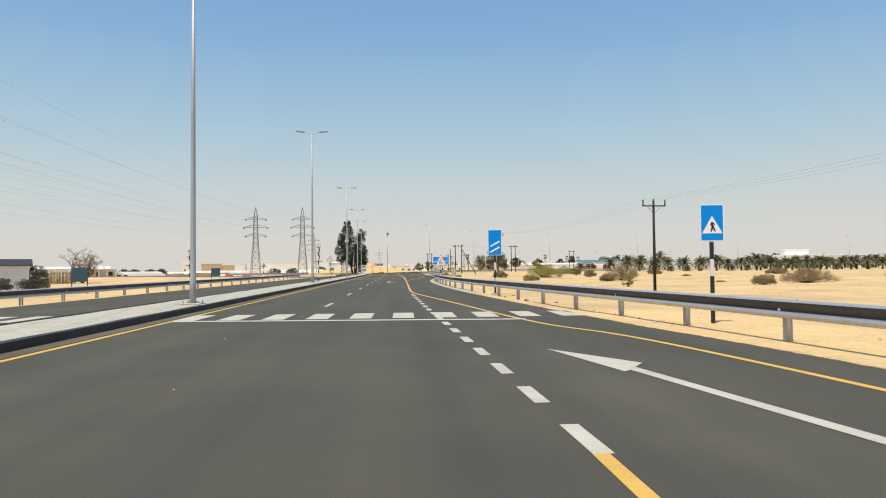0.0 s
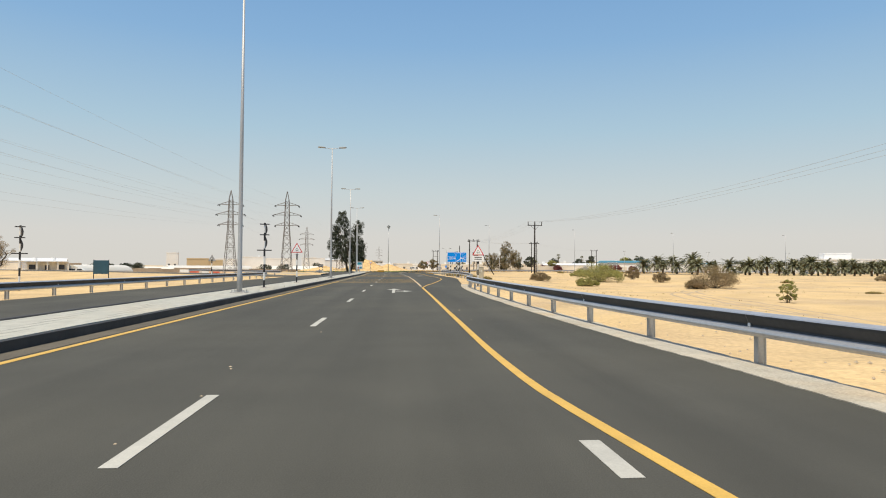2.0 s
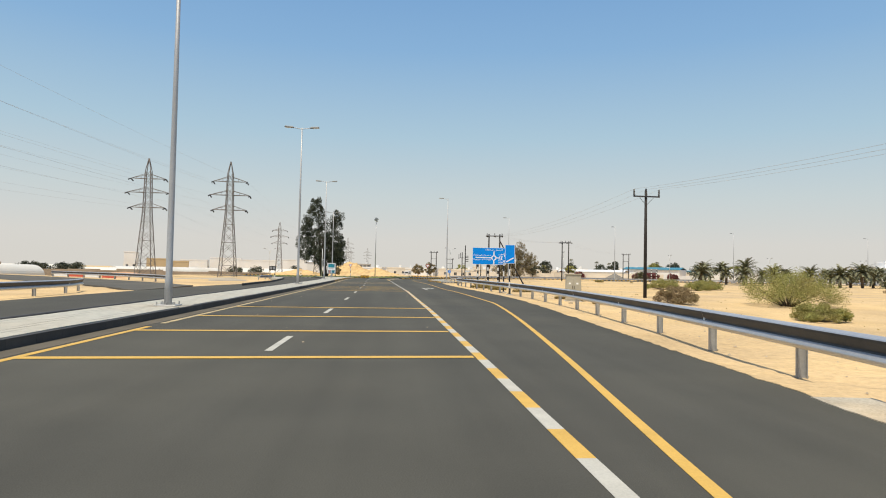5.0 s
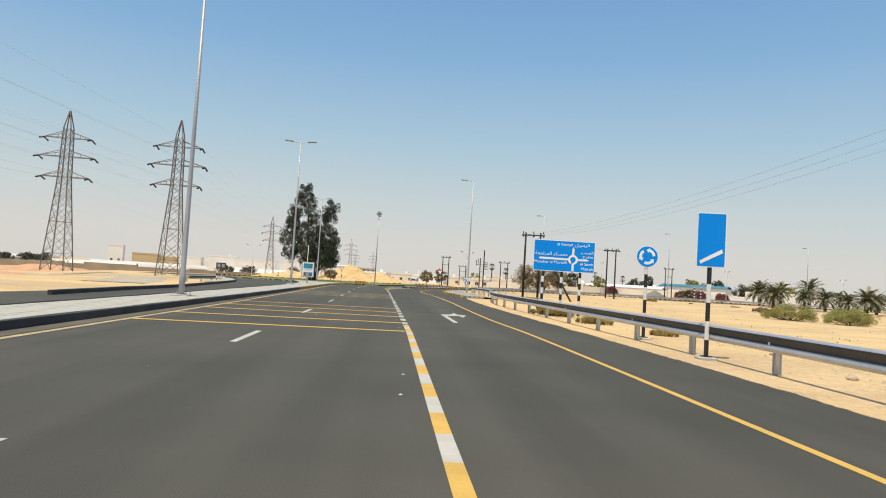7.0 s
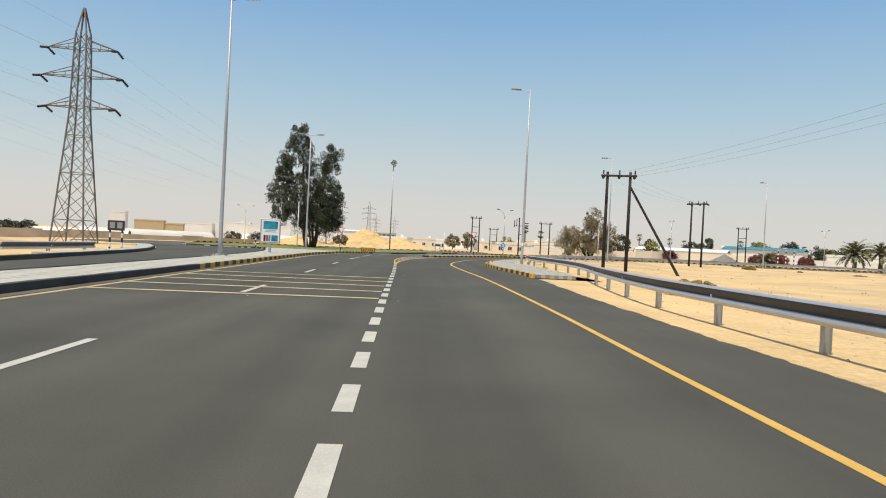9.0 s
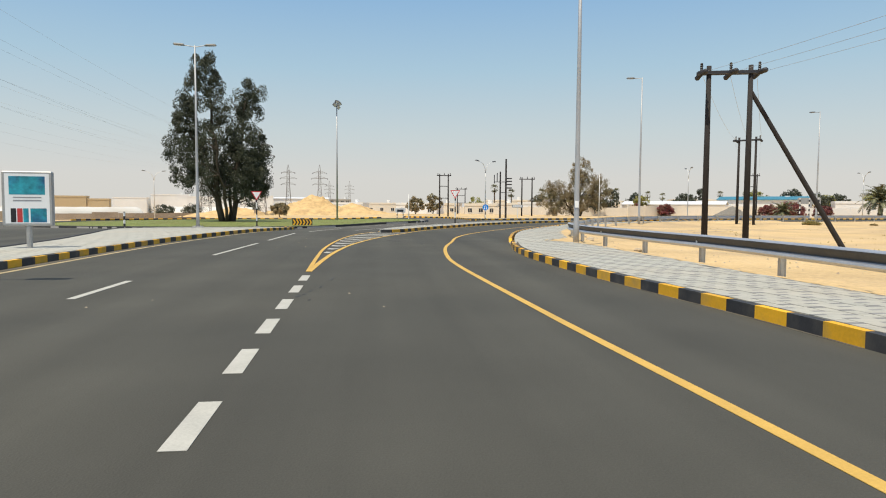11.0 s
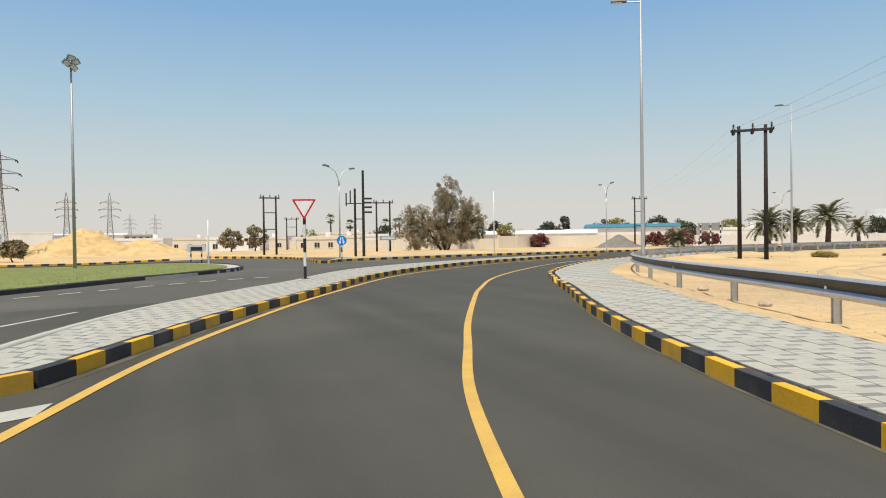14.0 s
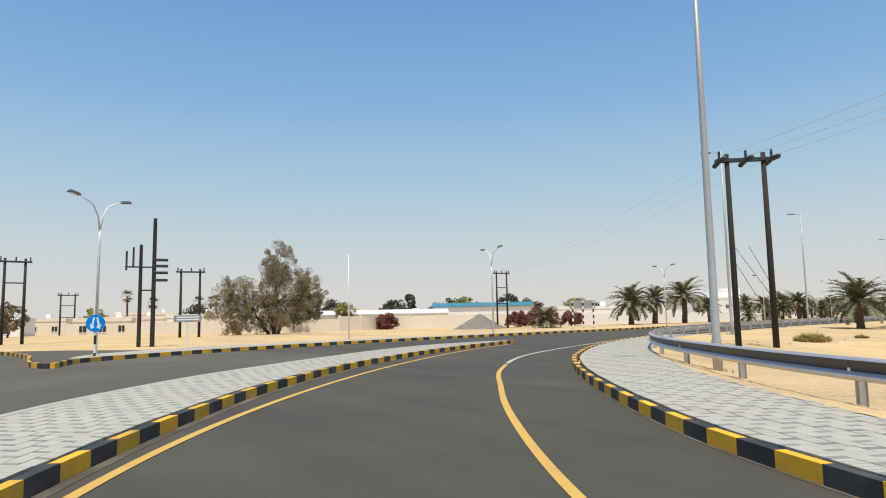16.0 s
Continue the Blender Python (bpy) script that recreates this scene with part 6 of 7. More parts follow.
def fan_palm(seed, h):
    r = random.Random(seed)
    ob = thing("fan_palm", "tall slim fan palm with a round crown", "palm tree", 0, 0, 0, 0, "fan palms")
    bm = bmesh.new()
    pipe(bm, [(0, 0, -0.3), (0.1, 0, h * 0.5), (0, 0, h)], [0.32, 0.24, 0.2], 8)
    part("trunk", bm, PALM_BARK, ob)
    v, f = [], []
    for k in range(46):
        a, e = r.uniform(0, 2 * math.pi), radians(r.uniform(-70, 75))
        d = Vector((math.cos(a) * math.cos(e), math.sin(a) * math.cos(e), math.sin(e)))
        c = Vector((0, 0, h)) + d * 0.9
        s = d.cross(Vector((0, 0, 1))).normalized()
        for q in range(-3, 4):
            t = c + (d * math.cos(q * 0.35) + s * math.sin(q * 0.35)) * 0.95
            n = len(v)
            v += [tuple(c), tuple(c + s * 0.07 + d * 0.3), tuple(t)]
            f.append((n, n + 1, n + 2))
    part_mesh("crown", pydata("crown", v, f), LEAF_PALM, ob)
    return ob


fans = [fan_palm(1, 9.0), fan_palm(2, 7.5), fan_palm(3, 8.0)]
for ob, (x, y) in zip(fans, ((47.5, 392), (64, 392), (69.5, 396))):
    ob.matrix_basis = pose(x, y, -0.6)
for x, y, k in ((55, 400, 1), (101, 420, 0), (118, 430, 2), (127, 436, 1), (160, 450, 0), (70, 402, 2), (185, 440, 1)):
    copy_thing(fans[k], pose(x, y, -0.6, 0, 0, x * 7))


def round_tree(x, y, w, h, mat, seed, label, per=70, size=0.22, trunk=0.25):
    r = random.Random(seed)
    ob = thing("tree", label, "tree", x, y, terrain(x, y), r.uniform(0, 360), "trees among the houses")
    bm = bmesh.new()
    sp = []
    limb(bm, (0, 0, -0.3), (0, 0, h * trunk), 0.05 * w * 0.6, 0.04 * w * 0.6, 0.1, 3, 8)
    for k in range(int(18 + w * 4)):
        a, t = r.uniform(0, 2 * math.pi), math.sqrt(r.random())
        zz = r.uniform(0.0, 1.0)
        rr = t * w / 2 * math.sin(math.pi * (0.18 + 0.72 * zz))
        q = Vector((rr * math.cos(a), rr * math.sin(a), h * (trunk + (0.96 - trunk) * zz)))
        if k % 2 == 0:
            limb(bm, (0, 0, h * trunk), q, 0.03 * w * 0.4, 0.02, 0.15, 3, 4)
        sp.append((q.x, q.y, q.z, w * 0.12 * r.uniform(0.6, 1.3)))
    part("trunk", bm, BARK, ob)
    leaf_part("crown", sp, per, size, mat, ob, seed, 0.85)
    return ob


# the old drooping tree in front of the garden wall
ghaf = thing("tree", "old dusty olive-brown tree with a ragged drooping crown", "tree", 49.9, 305.0, terrain(50, 305))
bm = bmesh.new()
gr = random.Random(5)
tw_v, tw_f, leaf_spots = [], [], []
for lx, ly, z0, z1, w_, n_ in ((-4.8, 0, 0.8, 7.4, 7.2, 66), (1.2, 0.5, 1.4, 9.8, 8.0, 70), (0.8, 0.3, 7.2, 11.9, 4.4, 20), (4.4, 0.4, 2.2, 8.6, 5.4, 40), (-1.2, -0.6, 0.4, 5.4, 6.2, 34)):
    root = Vector((lx * 0.12, ly, 0))
    fork = Vector((lx * 0.55, ly, z0 + (z1 - z0) * 0.35))
    limb(bm, root - Vector((0, 0, 0.4)), fork, 0.26, 0.13, 0.18, 5, 7)
    for k in range(n_):
        a, t = gr.uniform(0, 6.283), math.sqrt(gr.random())
        u = gr.random()
        rr = t * w_ / 2 * math.sin(math.pi * (0.22 + 0.66 * u))
        q = Vector((lx + rr * math.cos(a), ly + rr * math.sin(a), z0 + (z1 - z0) * u))
        if k % 3 == 0:
            limb(bm, fork, q, 0.055, 0.016, 0.25, 4, 4)
        for d in range(3):
            e = q + Vector((gr.uniform(-0.8, 0.8), gr.uniform(-0.8, 0.8), gr.uniform(-1.1, 0.5)))
            if d == 0:
                limb(bm, q, e, 0.02, 0.008, 0.12, 3, 3)
            leaf_spots.append((e.x, e.y, e.z, gr.uniform(0.3, 0.75)))
part("trunk", bm, BARK, ghaf)
leaf_part("crown", leaf_spots, 120, 0.10, LEAF_GREY, ghaf, 12, 1.15, 0.9)
for k, (x, y, w, h, m) in enumerate(((66, 330, 6, 6.5, LEAF_DARK), (78, 340, 5, 5, LEAF_GREEN), (92, 345, 6, 6, LEAF_DARK), (100, 350, 4, 7.5, LEAF_DARK), (118, 352, 7, 7, LEAF_GREEN), (133, 345, 7, 6.5, LEAF_DARK), (140, 352, 6, 6, LEAF_GREEN),
                                     (17, 331, 5, 4.0, LEAF_GREY), (22, 338, 5, 5, LEAF_GREY), (-11.5, 301, 3.6, 2.7, LEAF_GREY), (-130, 354, 6, 4.4, LEAF_DARK), (-124, 356, 7, 4.8, LEAF_DARK), (-117, 353, 6, 4.4, LEAF_DARK), (-125, 338, 6, 5.0, LEAF_DARK), (160, 380, 9, 6, LEAF_DARK), (185, 370, 9, 6, LEAF_DARK), (210, 372, 10, 6, LEAF_DARK),
                                     (240, 365, 10, 6.5, LEAF_DARK), (270, 350, 10, 7, LEAF_DARK), (300, 330, 10, 7, LEAF_DARK), (60, 380, 7, 6, LEAF_DARK), (80, 390, 7, 6, LEAF_GREEN), (150, 410, 8, 7, LEAF_DARK), (38, 372, 6, 5, LEAF_GREEN),
                                     (-60, 420, 9, 5, LEAF_DARK), (-72, 425, 8, 5, LEAF_DARK), (-120, 360, 7, 5, LEAF_DARK), (-135, 352, 8, 5, LEAF_DARK), (-150, 345, 8, 5, LEAF_DARK), (-165, 340, 8, 5, LEAF_DARK), (-48, 470, 8, 6, LEAF_DARK))):
    round_tree(x, y, w, h, m, 40 + k, "leafy tree among low houses" if x > 0 else "dark leafy tree beside the greenhouses", 45, 0.3)
for k, (x, y, w, h) in enumerate(((96, 302.5, 6.0, 3.6), (92, 304, 4, 3), (76, 320, 4, 3.2), (70, 323, 3, 3), (104, 303, 4, 3))):
    shrub("flowering_bush", "red flowering bougainvillea bush by a white wall", x, y, terrain(x, y), w, h, BOUGAINVILLEA, 90 + k, 110, 0.13, "flowering bushes")
bare = thing("bare_tree", "thorny tree with a thin leafless crown", "tree", -58.6, 141, terrain(-58.6, 141), 0)
bm = bmesh.new()
sp = []
for k in range(13):
    a = k * 0.7
    q = Vector((3.3 * math.cos(a) * rng.uniform(0.4, 1), 3.3 * math.sin(a) * rng.uniform(0.4, 1), rng.uniform(3.4, 6.4)))
    pts = limb(bm, (0, 0, 0), q, 0.14, 0.04, 0.3, 5, 6)
    for p in pts[2:]:
        for j in range(4):
            e = p + Vector((rng.uniform(-1.2, 1.2), rng.uniform(-1.2, 1.2), rng.uniform(0, 1.2)))
            limb(bm, p, e, 0.03, 0.01, 0.1, 3, 4)
            sp.append((e.x, e.y, e.z, 0.4))
part("trunk", bm, BARK, bare)
leaf_part("twig", sp, 40, 0.085, LEAF_DRY, bare, 5)

base_trees = [round_tree(120, 338, 7.5, 7.0, LEAF_DARK, 81, "leafy tree among low houses", 60, 0.3), round_tree(150, 345, 8.5, 6.0, LEAF_GREEN, 82, "dusty green tree among low houses", 60, 0.3), round_tree(58, 318, 4.6, 5.0, LEAF_DARK, 83, "small leafy tree by a wall", 60, 0.26)]
for k in range(46):
    x = 20 + k * 6.8 + rng.uniform(-3, 3)
    y = 352 + rng.uniform(-12, 40) - 0.1 * max(0, x - 100)
    sc = rng.uniform(0.65, 1.15)
    if x < 62 or (x > 105 and k % 3):
        continue
    copy_thing(base_trees[k % 3], pose(x, y, terrain(x, y), 0, 0, rng.uniform(0, 360)) @ Matrix.Diagonal((sc, sc, sc * rng.uniform(0.8, 1.1), 1)))

# ---- heaps ----
def heap(name, label, x, y, w, d, h, mat, seed, category="heap"):
    v, f = [], []
    n, m = 48, 22
    for j in range(m + 1):
        t = j / m
        for i in range(n):
            a = 2 * math.pi * i / n
            lob = 1 + 0.22 * noise.noise((math.cos(a) * 1.3 + seed, math.sin(a) * 1.3, seed))
            px, py = w / 2 * t * lob * math.cos(a), d / 2 * t * lob * math.sin(a)
            z = h * (1 - t) ** 1.15 * (1 + 0.25 * noise.noise((px * 0.35, py * 0.35, seed))) + 0.35 * h / 4 * noise.noise((px * 1.1, py * 1.1, seed + 3)) * min(1, 3 * (1 - t)) - 0.5 * t
            v.append((x + px, y + py, terrain(x, y) + z))
    for j in range(m):
        for i in range(n):
            f.append((j * n + i, j * n + (i + 1) % n, (j + 1) * n + (i + 1) % n, (j + 1) * n + i))
    return tagged(part_mesh(name, pydata(name, v, f), mat, shade=False), label, category)


HEAP_SAND = material("heap_sand", (0.60, 0.415, 0.205), 0.95, spread=0.25, scale=0.8, fine=6.0, bump=0.8, alt=(0.42, 0.29, 0.15), alt_amount=0.8, alt_scale=0.5, spec=0.1)
heap("sand_mound", "tall heap of tipped yellow sand", -9.5, 346, 32, 24, 5.3, HEAP_SAND, 1.5, "sand heap")
heap("sand_mound", "low heap of tipped yellow sand", 1, 342, 30, 18, 3.0, HEAP_SAND, 4.5, "sand heap")
heap("sand_mound", "low heap of tipped yellow sand", -28, 340, 30, 20, 2.6, HEAP_SAND, 8.5, "sand heap")
heap("gravel_mound", "grey heap of gravel in front of a wall", 84, 304, 12, 8, 2.4, material("gravel", (0.19, 0.175, 0.15), 0.9, spread=0.25, scale=2, fine=12, bump=0.8), 2.2, "gravel heap")
EARTH = material("reddish_earth", (0.50, 0.29, 0.17), 0.95, spread=0.25, scale=0.5, fine=6, bump=0.5)
heap("earth_bank", "low bank of reddish earth beyond the road", -45, 215, 34, 8, 1.1, EARTH, 5.2, "earth bank")
heap("earth_bank", "low bank of reddish earth beyond the side road", -40, 186, 26, 6, 0.9, EARTH, 6.2, "earth bank")

# ---- buildings ----
WALL_CREAM = material("cream_render", (0.76, 0.69, 0.58), 0.9, spread=0.1, scale=0.3, fine=4.0, alt=(0.64, 0.56, 0.45), alt_amount=0.5, alt_scale=0.15)
WALL_WHITE = material("white_render", (0.82, 0.81, 0.79), 0.9, spread=0.08, scale=0.3, fine=4.0, alt=(0.70, 0.67, 0.62), alt_amount=0.5, alt_scale=0.15)
WALL_TAN = material("tan_render", (0.56, 0.43, 0.26), 0.9, spread=0.08, scale=0.2, fine=3.0, alt=(0.50, 0.37, 0.22), alt_amount=0.5, alt_scale=0.1)
WINDOW = material("dark_window", (0.035, 0.04, 0.05), 0.15, spread=0.2, bump=0)
ROOF_BLUE = material("blue_roof_sheet", (0.04, 0.19, 0.27), 0.5, spread=0.12, scale=0.4)
ROOF_PALE = material("pale_roof_sheet", (0.66, 0.67, 0.68), 0.5, spread=0.1, scale=0.4)
TUNNEL = material("greenhouse_film", (0.66, 0.64, 0.58), 0.5, spread=0.1, scale=0.2, alt=(0.55, 0.5, 0.42), alt_amount=0.6, alt_scale=0.1)
MESH_BROWN = material("brown_screen", (0.32, 0.255, 0.19), 0.9, spread=0.4, scale=0.15, fine=5.0)


def house(x, y, w, d, h, turn, wall, label, roof=None, windows=4, rows=1, door=True, group="low houses", tank=True):
    """A flat-roofed block with a parapet, recessed windows with frames, a door and a roof tank."""
    ob = thing("house", label, "house", x, y, -0.7 if x > -20 else terrain(x, y), turn, group)
    bm = bmesh.new()
    box(bm, -w / 2, w / 2, -d / 2, d / 2, -0.5, h)
    part("wall", bm, wall, ob)
    bm = bmesh.new()
    for x0, x1, y0, y1 in ((-w / 2 - 0.1, w / 2 + 0.1, -d / 2 - 0.1, -d / 2 + 0.15), (-w / 2 - 0.1, w / 2 + 0.1, d / 2 - 0.15, d / 2 + 0.1), (-w / 2 - 0.1, -w / 2 + 0.15, -d / 2 + 0.15, d / 2 - 0.15), (w / 2 - 0.15, w / 2 + 0.1, -d / 2 + 0.15, d / 2 - 0.15)):
        box(bm, x0, x1, y0, y1, h - 0.1, h + 0.55)
    part("parapet", bm, wall, ob)
    if roof:
        bm = bmesh.new()
        pts = [(-d / 2 - 0.4, h + 0.45), (0, h + 1.3), (d / 2 + 0.4, h + 0.45), (d / 2 + 0.4, h + 0.57), (0, h + 1.45), (-d / 2 - 0.4, h + 0.57)]
        a = [bm.verts.new((-w / 2 - 0.3, p[0], p[1])) for p in pts]
        b = [bm.verts.new((w / 2 + 0.3, p[0], p[1])) for p in pts]
        for i in range(6):
            bm.faces.new((a[i], a[(i + 1) % 6], b[(i + 1) % 6], b[i]))
        bm.faces.new(a[::-1])
        bm.faces.new(b)
        bmesh.ops.recalc_face_normals(bm, faces=bm.faces)
        part("roof", bm, roof, ob)
    for r in range(rows):
        for k in range(windows):
            cx = -w / 2 + w * (k + 0.5) / windows
            z0 = 1.1 + r * 3.0
            bm = bmesh.new()
            box(bm, cx - 0.55, cx + 0.55, -d / 2 - 0.04, -d / 2 + 0.1, z0, z0 + 1.1)
            wn = part("window", bm, WINDOW, ob)
            bm = bmesh.new()
            box(bm, cx - 0.65, cx + 0.65, -d / 2 - 0.07, -d / 2 + 0.05, z0 - 0.1, z0)
            box(bm, cx - 0.03, cx + 0.03, -d / 2 - 0.06, -d / 2 - 0.035, z0, z0 + 1.1)
            part("frame", bm, WALL_WHITE, wn)
    if tank:
        bm = bmesh.new()
        tube(bm, (w * 0.25, 0, h + 0.3), (w * 0.25, 0, h + 1.6), 0.7, n=14)
        part("water_tank", bm, WALL_WHITE, ob)
    return ob


def wall_run(pts, h, mat, label, name="garden_wall", thick=0.2, pillars=True):
    ob = thing(name, label, "wall", group="boundary walls")
    for (x0, y0), (x1, y1) in zip(pts, pts[1:]):
        L = math.hypot(x1 - x0, y1 - y0)
        m = pose(x0, y0, -0.8 if x1 > -20 else terrain((x0 + x1) / 2, (y0 + y1) / 2) - 0.8, 0, 0, math.degrees(math.atan2(y1 - y0, x1 - x0)))
        n = max(1, int(L / 5))
        for k in range(n):
            bm = bmesh.new()
            box(bm, k * L / n, (k + 1) * L / n - 0.02, -thick / 2, thick / 2, 0, h + 0.8 + (0.06 if pillars else 0.3) * math.sin(k * 3.1 + k * k), m)
            part("wall_panel", bm, mat, ob)
            if pillars:
                bm = bmesh.new()
                box(bm, k * L / n - 0.17, k * L / n + 0.17, -thick / 2 - 0.08, thick / 2 + 0.08, 0, h + 1.0, m)
                part("pillar", bm, mat, ob)
    return ob


wall_run([(32, 362), (44, 338), (52, 318), (66, 318)], 1.9, WALL_CREAM, "cream rendered garden wall with pillars")
wall_run([(66, 318), (76, 322), (90, 316), (104, 310)], 2.3, WALL_CREAM, "pale pink boundary wall with pillars")
wall_run([(104, 310), (125, 306), (150, 306), (190, 312)], 2.0, WALL_WHITE, "white boundary wall behind palms")
house(88, 341, 26, 9, 3.0, -33, WALL_WHITE, "long low white house with a pale sheet roof", ROOF_PALE, 8)
house(112, 338, 22, 10, 4.4, -38, WALL_WHITE, "white workshop with a blue sheet roof", ROOF_BLUE, 6)
house(133, 326, 16, 9, 4.0, -30, WALL_WHITE, "white block with a flat roof", None, 5)
house(150, 322, 16, 9, 3.8, -25, WALL_WHITE, "white rendered block behind palms", None, 5)
house(62, 352, 14, 10, 3.6, -25, WALL_CREAM, "cream flat-roofed house behind a wall", None, 4)
house(45, 372, 14, 10, 3.4, -20, WALL_CREAM, "cream flat-roofed house behind a wall", None, 4)
house(28, 395, 16, 10, 3.4, -15, WALL_CREAM, "cream flat-roofed house behind a wall", None, 4)
house(78, 372, 14, 10, 3.8, -25, WALL_WHITE, "white flat-roofed house among trees", None, 4)
house(8, 420, 16, 10, 3.6, -8, WALL_CREAM, "cream flat-roofed house far off", None, 4)
house(106, 372, 18, 10, 3.8, -25, WALL_WHITE, "white flat-roofed house among trees", None, 5)
house(140, 372, 22, 10, 3.8, -25, WALL_CREAM, "cream flat-roofed house among trees", None, 5)
for k, (x, y, w_, h_) in enumerate(((20, 360, 12, 3.2), (37, 352, 9, 3.0), (55, 362, 11, 3.6), (70, 348, 10, 3.3), (122, 360, 14, 4.2), (160, 352, 14, 3.6), (178, 372, 16, 4.2), (95, 395, 14, 4.6), (205, 360, 14, 3.6), (58, 420, 16, 5.0), (-2, 395, 12, 3.4), (128, 410, 18, 5.5))):
    house(x, y, w_, 8, h_, -20 + 5 * (k % 3), WALL_CREAM if k % 2 else WALL_WHITE, "low flat-roofed house in cream render" if k % 2 else "low flat-roofed house in white render", None, 3)
house(232, 345, 54, 18, 7.2, -20, WALL_WHITE, "large white two-storey building on a rise behind palms", None, 14, 2, group="large buildings", tank=False)
house(226, 352, 12, 12, 10.2, -20, WALL_WHITE, "white upper storey of a large building", None, 6, 1, group="large buildings", tank=False)
house(150, 470, 30, 12, 4.0, -20, WALL_WHITE, "long white shed far off", ROOF_PALE, 6)
house(190, 440, 30, 12, 4.5, -20, WALL_WHITE, "long white shed far off", ROOF_BLUE, 6)
house(-121.5, 462, 13, 8, 8.3, 14, WALL_TAN, "large tan flat-roofed hall", None, 5, 1, group="large buildings", tank=False)
house(-111, 464.6, 8.5, 7, 7.2, 14, WALL_TAN, "lower tan wing beside a flat-roofed hall", None, 3, 1, group="large buildings", tank=False)
for x, y, w_, h_, n_ in ((-126, 545, 17, 10.6, 5), (-107, 552, 20, 12.4, 6), (-84, 548, 25, 11.2, 8), (-61, 556, 18, 12.0, 5)):
    house(x, y, w_, 12, h_ - 1.6, 8, WALL_WHITE, "plain white flat-roofed factory block far off", None, 0, group="large buildings", tank=n_ == 6)
house(-40, 575, 36, 14, 8.5, 4, WALL_WHITE, "white hall far off", ROOF_PALE, 8, 1, group="large buildings", tank=False)
house(-9, 470, 9, 9, 5.5, 0, CONCRETE, "unfinished concrete block far off", None, 4, 2, group="large buildings")
house(-50, 98, 7, 5, 2.9, 26, WALL_WHITE, "cream cabin with a dark flat roof edge", STEEL_DARK, 0, tank=False)


def reed_fence(pts, h, label):
    """A fence of upright dry reeds tied to rails: a dense row of thin leaning stalks."""
    r = random.Random(61)
    ob = thing("reed_fence", label, "fence", group="boundary walls")
    v, f = [], []
    for (x0, y0), (x1, y1) in zip(pts, pts[1:]):
        L = math.hypot(x1 - x0, y1 - y0)
        ux, uy = (x1 - x0) / L, (y1 - y0) / L
        for k in range(int(L / 0.07)):
            q = k * 0.07 + r.uniform(-0.03, 0.03)
            off, lean, top = r.uniform(-0.06, 0.06), r.uniform(-0.12, 0.12), h * r.uniform(0.9, 1.06)
            bx, by = x0 + ux * q - uy * off, y0 + uy * q + ux * off
            z = terrain(bx, by) - 0.1
            wd = r.uniform(0.03, 0.06)
            i = len(v)
            for e in (-1, 1):
                v += [(bx + ux * wd * e, by + uy * wd * e, z), (bx + ux * (lean + wd * 0.6 * e), by + uy * (lean + wd * 0.6 * e), z + top)]
            v += [(bx - uy * 0.04, by + ux * 0.04, z), (bx + ux * lean - uy * 0.03, by + uy * lean + ux * 0.03, z + top)]
            f += [(i, i + 2, i + 3, i + 1), (i + 2, i + 4, i + 5, i + 3), (i + 4, i, i + 1, i + 5)]
    part_mesh("reed", pydata("reed", v, f), REED, ob, "dry brown reeds")
    for z in (0.35, 0.8):
        bm = bmesh.new()
        for (x0, y0), (x1, y1) in zip(pts, pts[1:]):
            tube(bm, (x0, y0, terrain(x0, y0) + h * z), (x1, y1, terrain(x1, y1) + h * z), 0.04, n=6)
        part("rail", bm, BARK, ob)
    return ob


REED = material("dry_reed", (0.25, 0.185, 0.115), 0.9, spread=0.4, scale=0.4, fine=6.0, per="island", bump=0)
reed_fence([(-59.5, 140.0), (-76, 136.5), (-96, 132)], 2.7, "brown reed fence beside a thorny tree")


END_NET = material("dark_shade_net", (0.075, 0.08, 0.075), 0.9, spread=0.4, scale=1.5, fine=10.0)


def tunnel_house(x, y, length, rad, turn):
    ob = thing("greenhouse", "long white plastic tunnel greenhouse", "greenhouse", x, y, terrain(x, y) - 0.1, turn, "tunnel greenhouses")
    n = 14
    v, f = [], []
    segs = int(length / 4)
    for j in range(segs + 1):
        for i in range(n + 1):
            a = math.pi * i / n
            v.append((j * length / segs, -rad * math.cos(a), rad * 0.85 * math.sin(a) * (1 if j % 2 else 0.985) + 0.6))
    for j in range(segs):
        for i in range(n):
            a = j * (n + 1) + i
            f.append((a, a + n + 1, a + n + 2, a + 1))
    f.append(tuple(range(n + 1)))
    f.append(tuple(range(segs * (n + 1) + n, segs * (n + 1) - 1, -1)))
    part_mesh("film", pydata("film", v, f), TUNNEL, ob)
    bm = bmesh.new()
    box(bm, 0, length, -rad, rad, -0.2, 0.62)
    part("base_wall", bm, MESH_BROWN, ob)
    bm = bmesh.new()
    plate(bm, [(0.97 * rad * math.cos(math.pi * i / 12), 0.6 + 0.82 * rad * math.sin(math.pi * i / 12)) for i in range(13)], -0.03, 0.03)
    bmesh.ops.transform(bm, matrix=pose(length + 0.02, 0, 0, 0, 0, 90), verts=bm.verts)
    net = part("end_wall", bm, END_NET if rad > 3.35 else TUNNEL, ob, "shade net closing the end" if rad > 3.35 else "")
    bm = bmesh.new()
    w_ = 1.4 if rad < 3.35 else 1.0
    box(bm, length + 0.06, length + 0.12, -w_, w_, 0.1, 2.3)
    part("door", bm, WINDOW, net)
    return ob


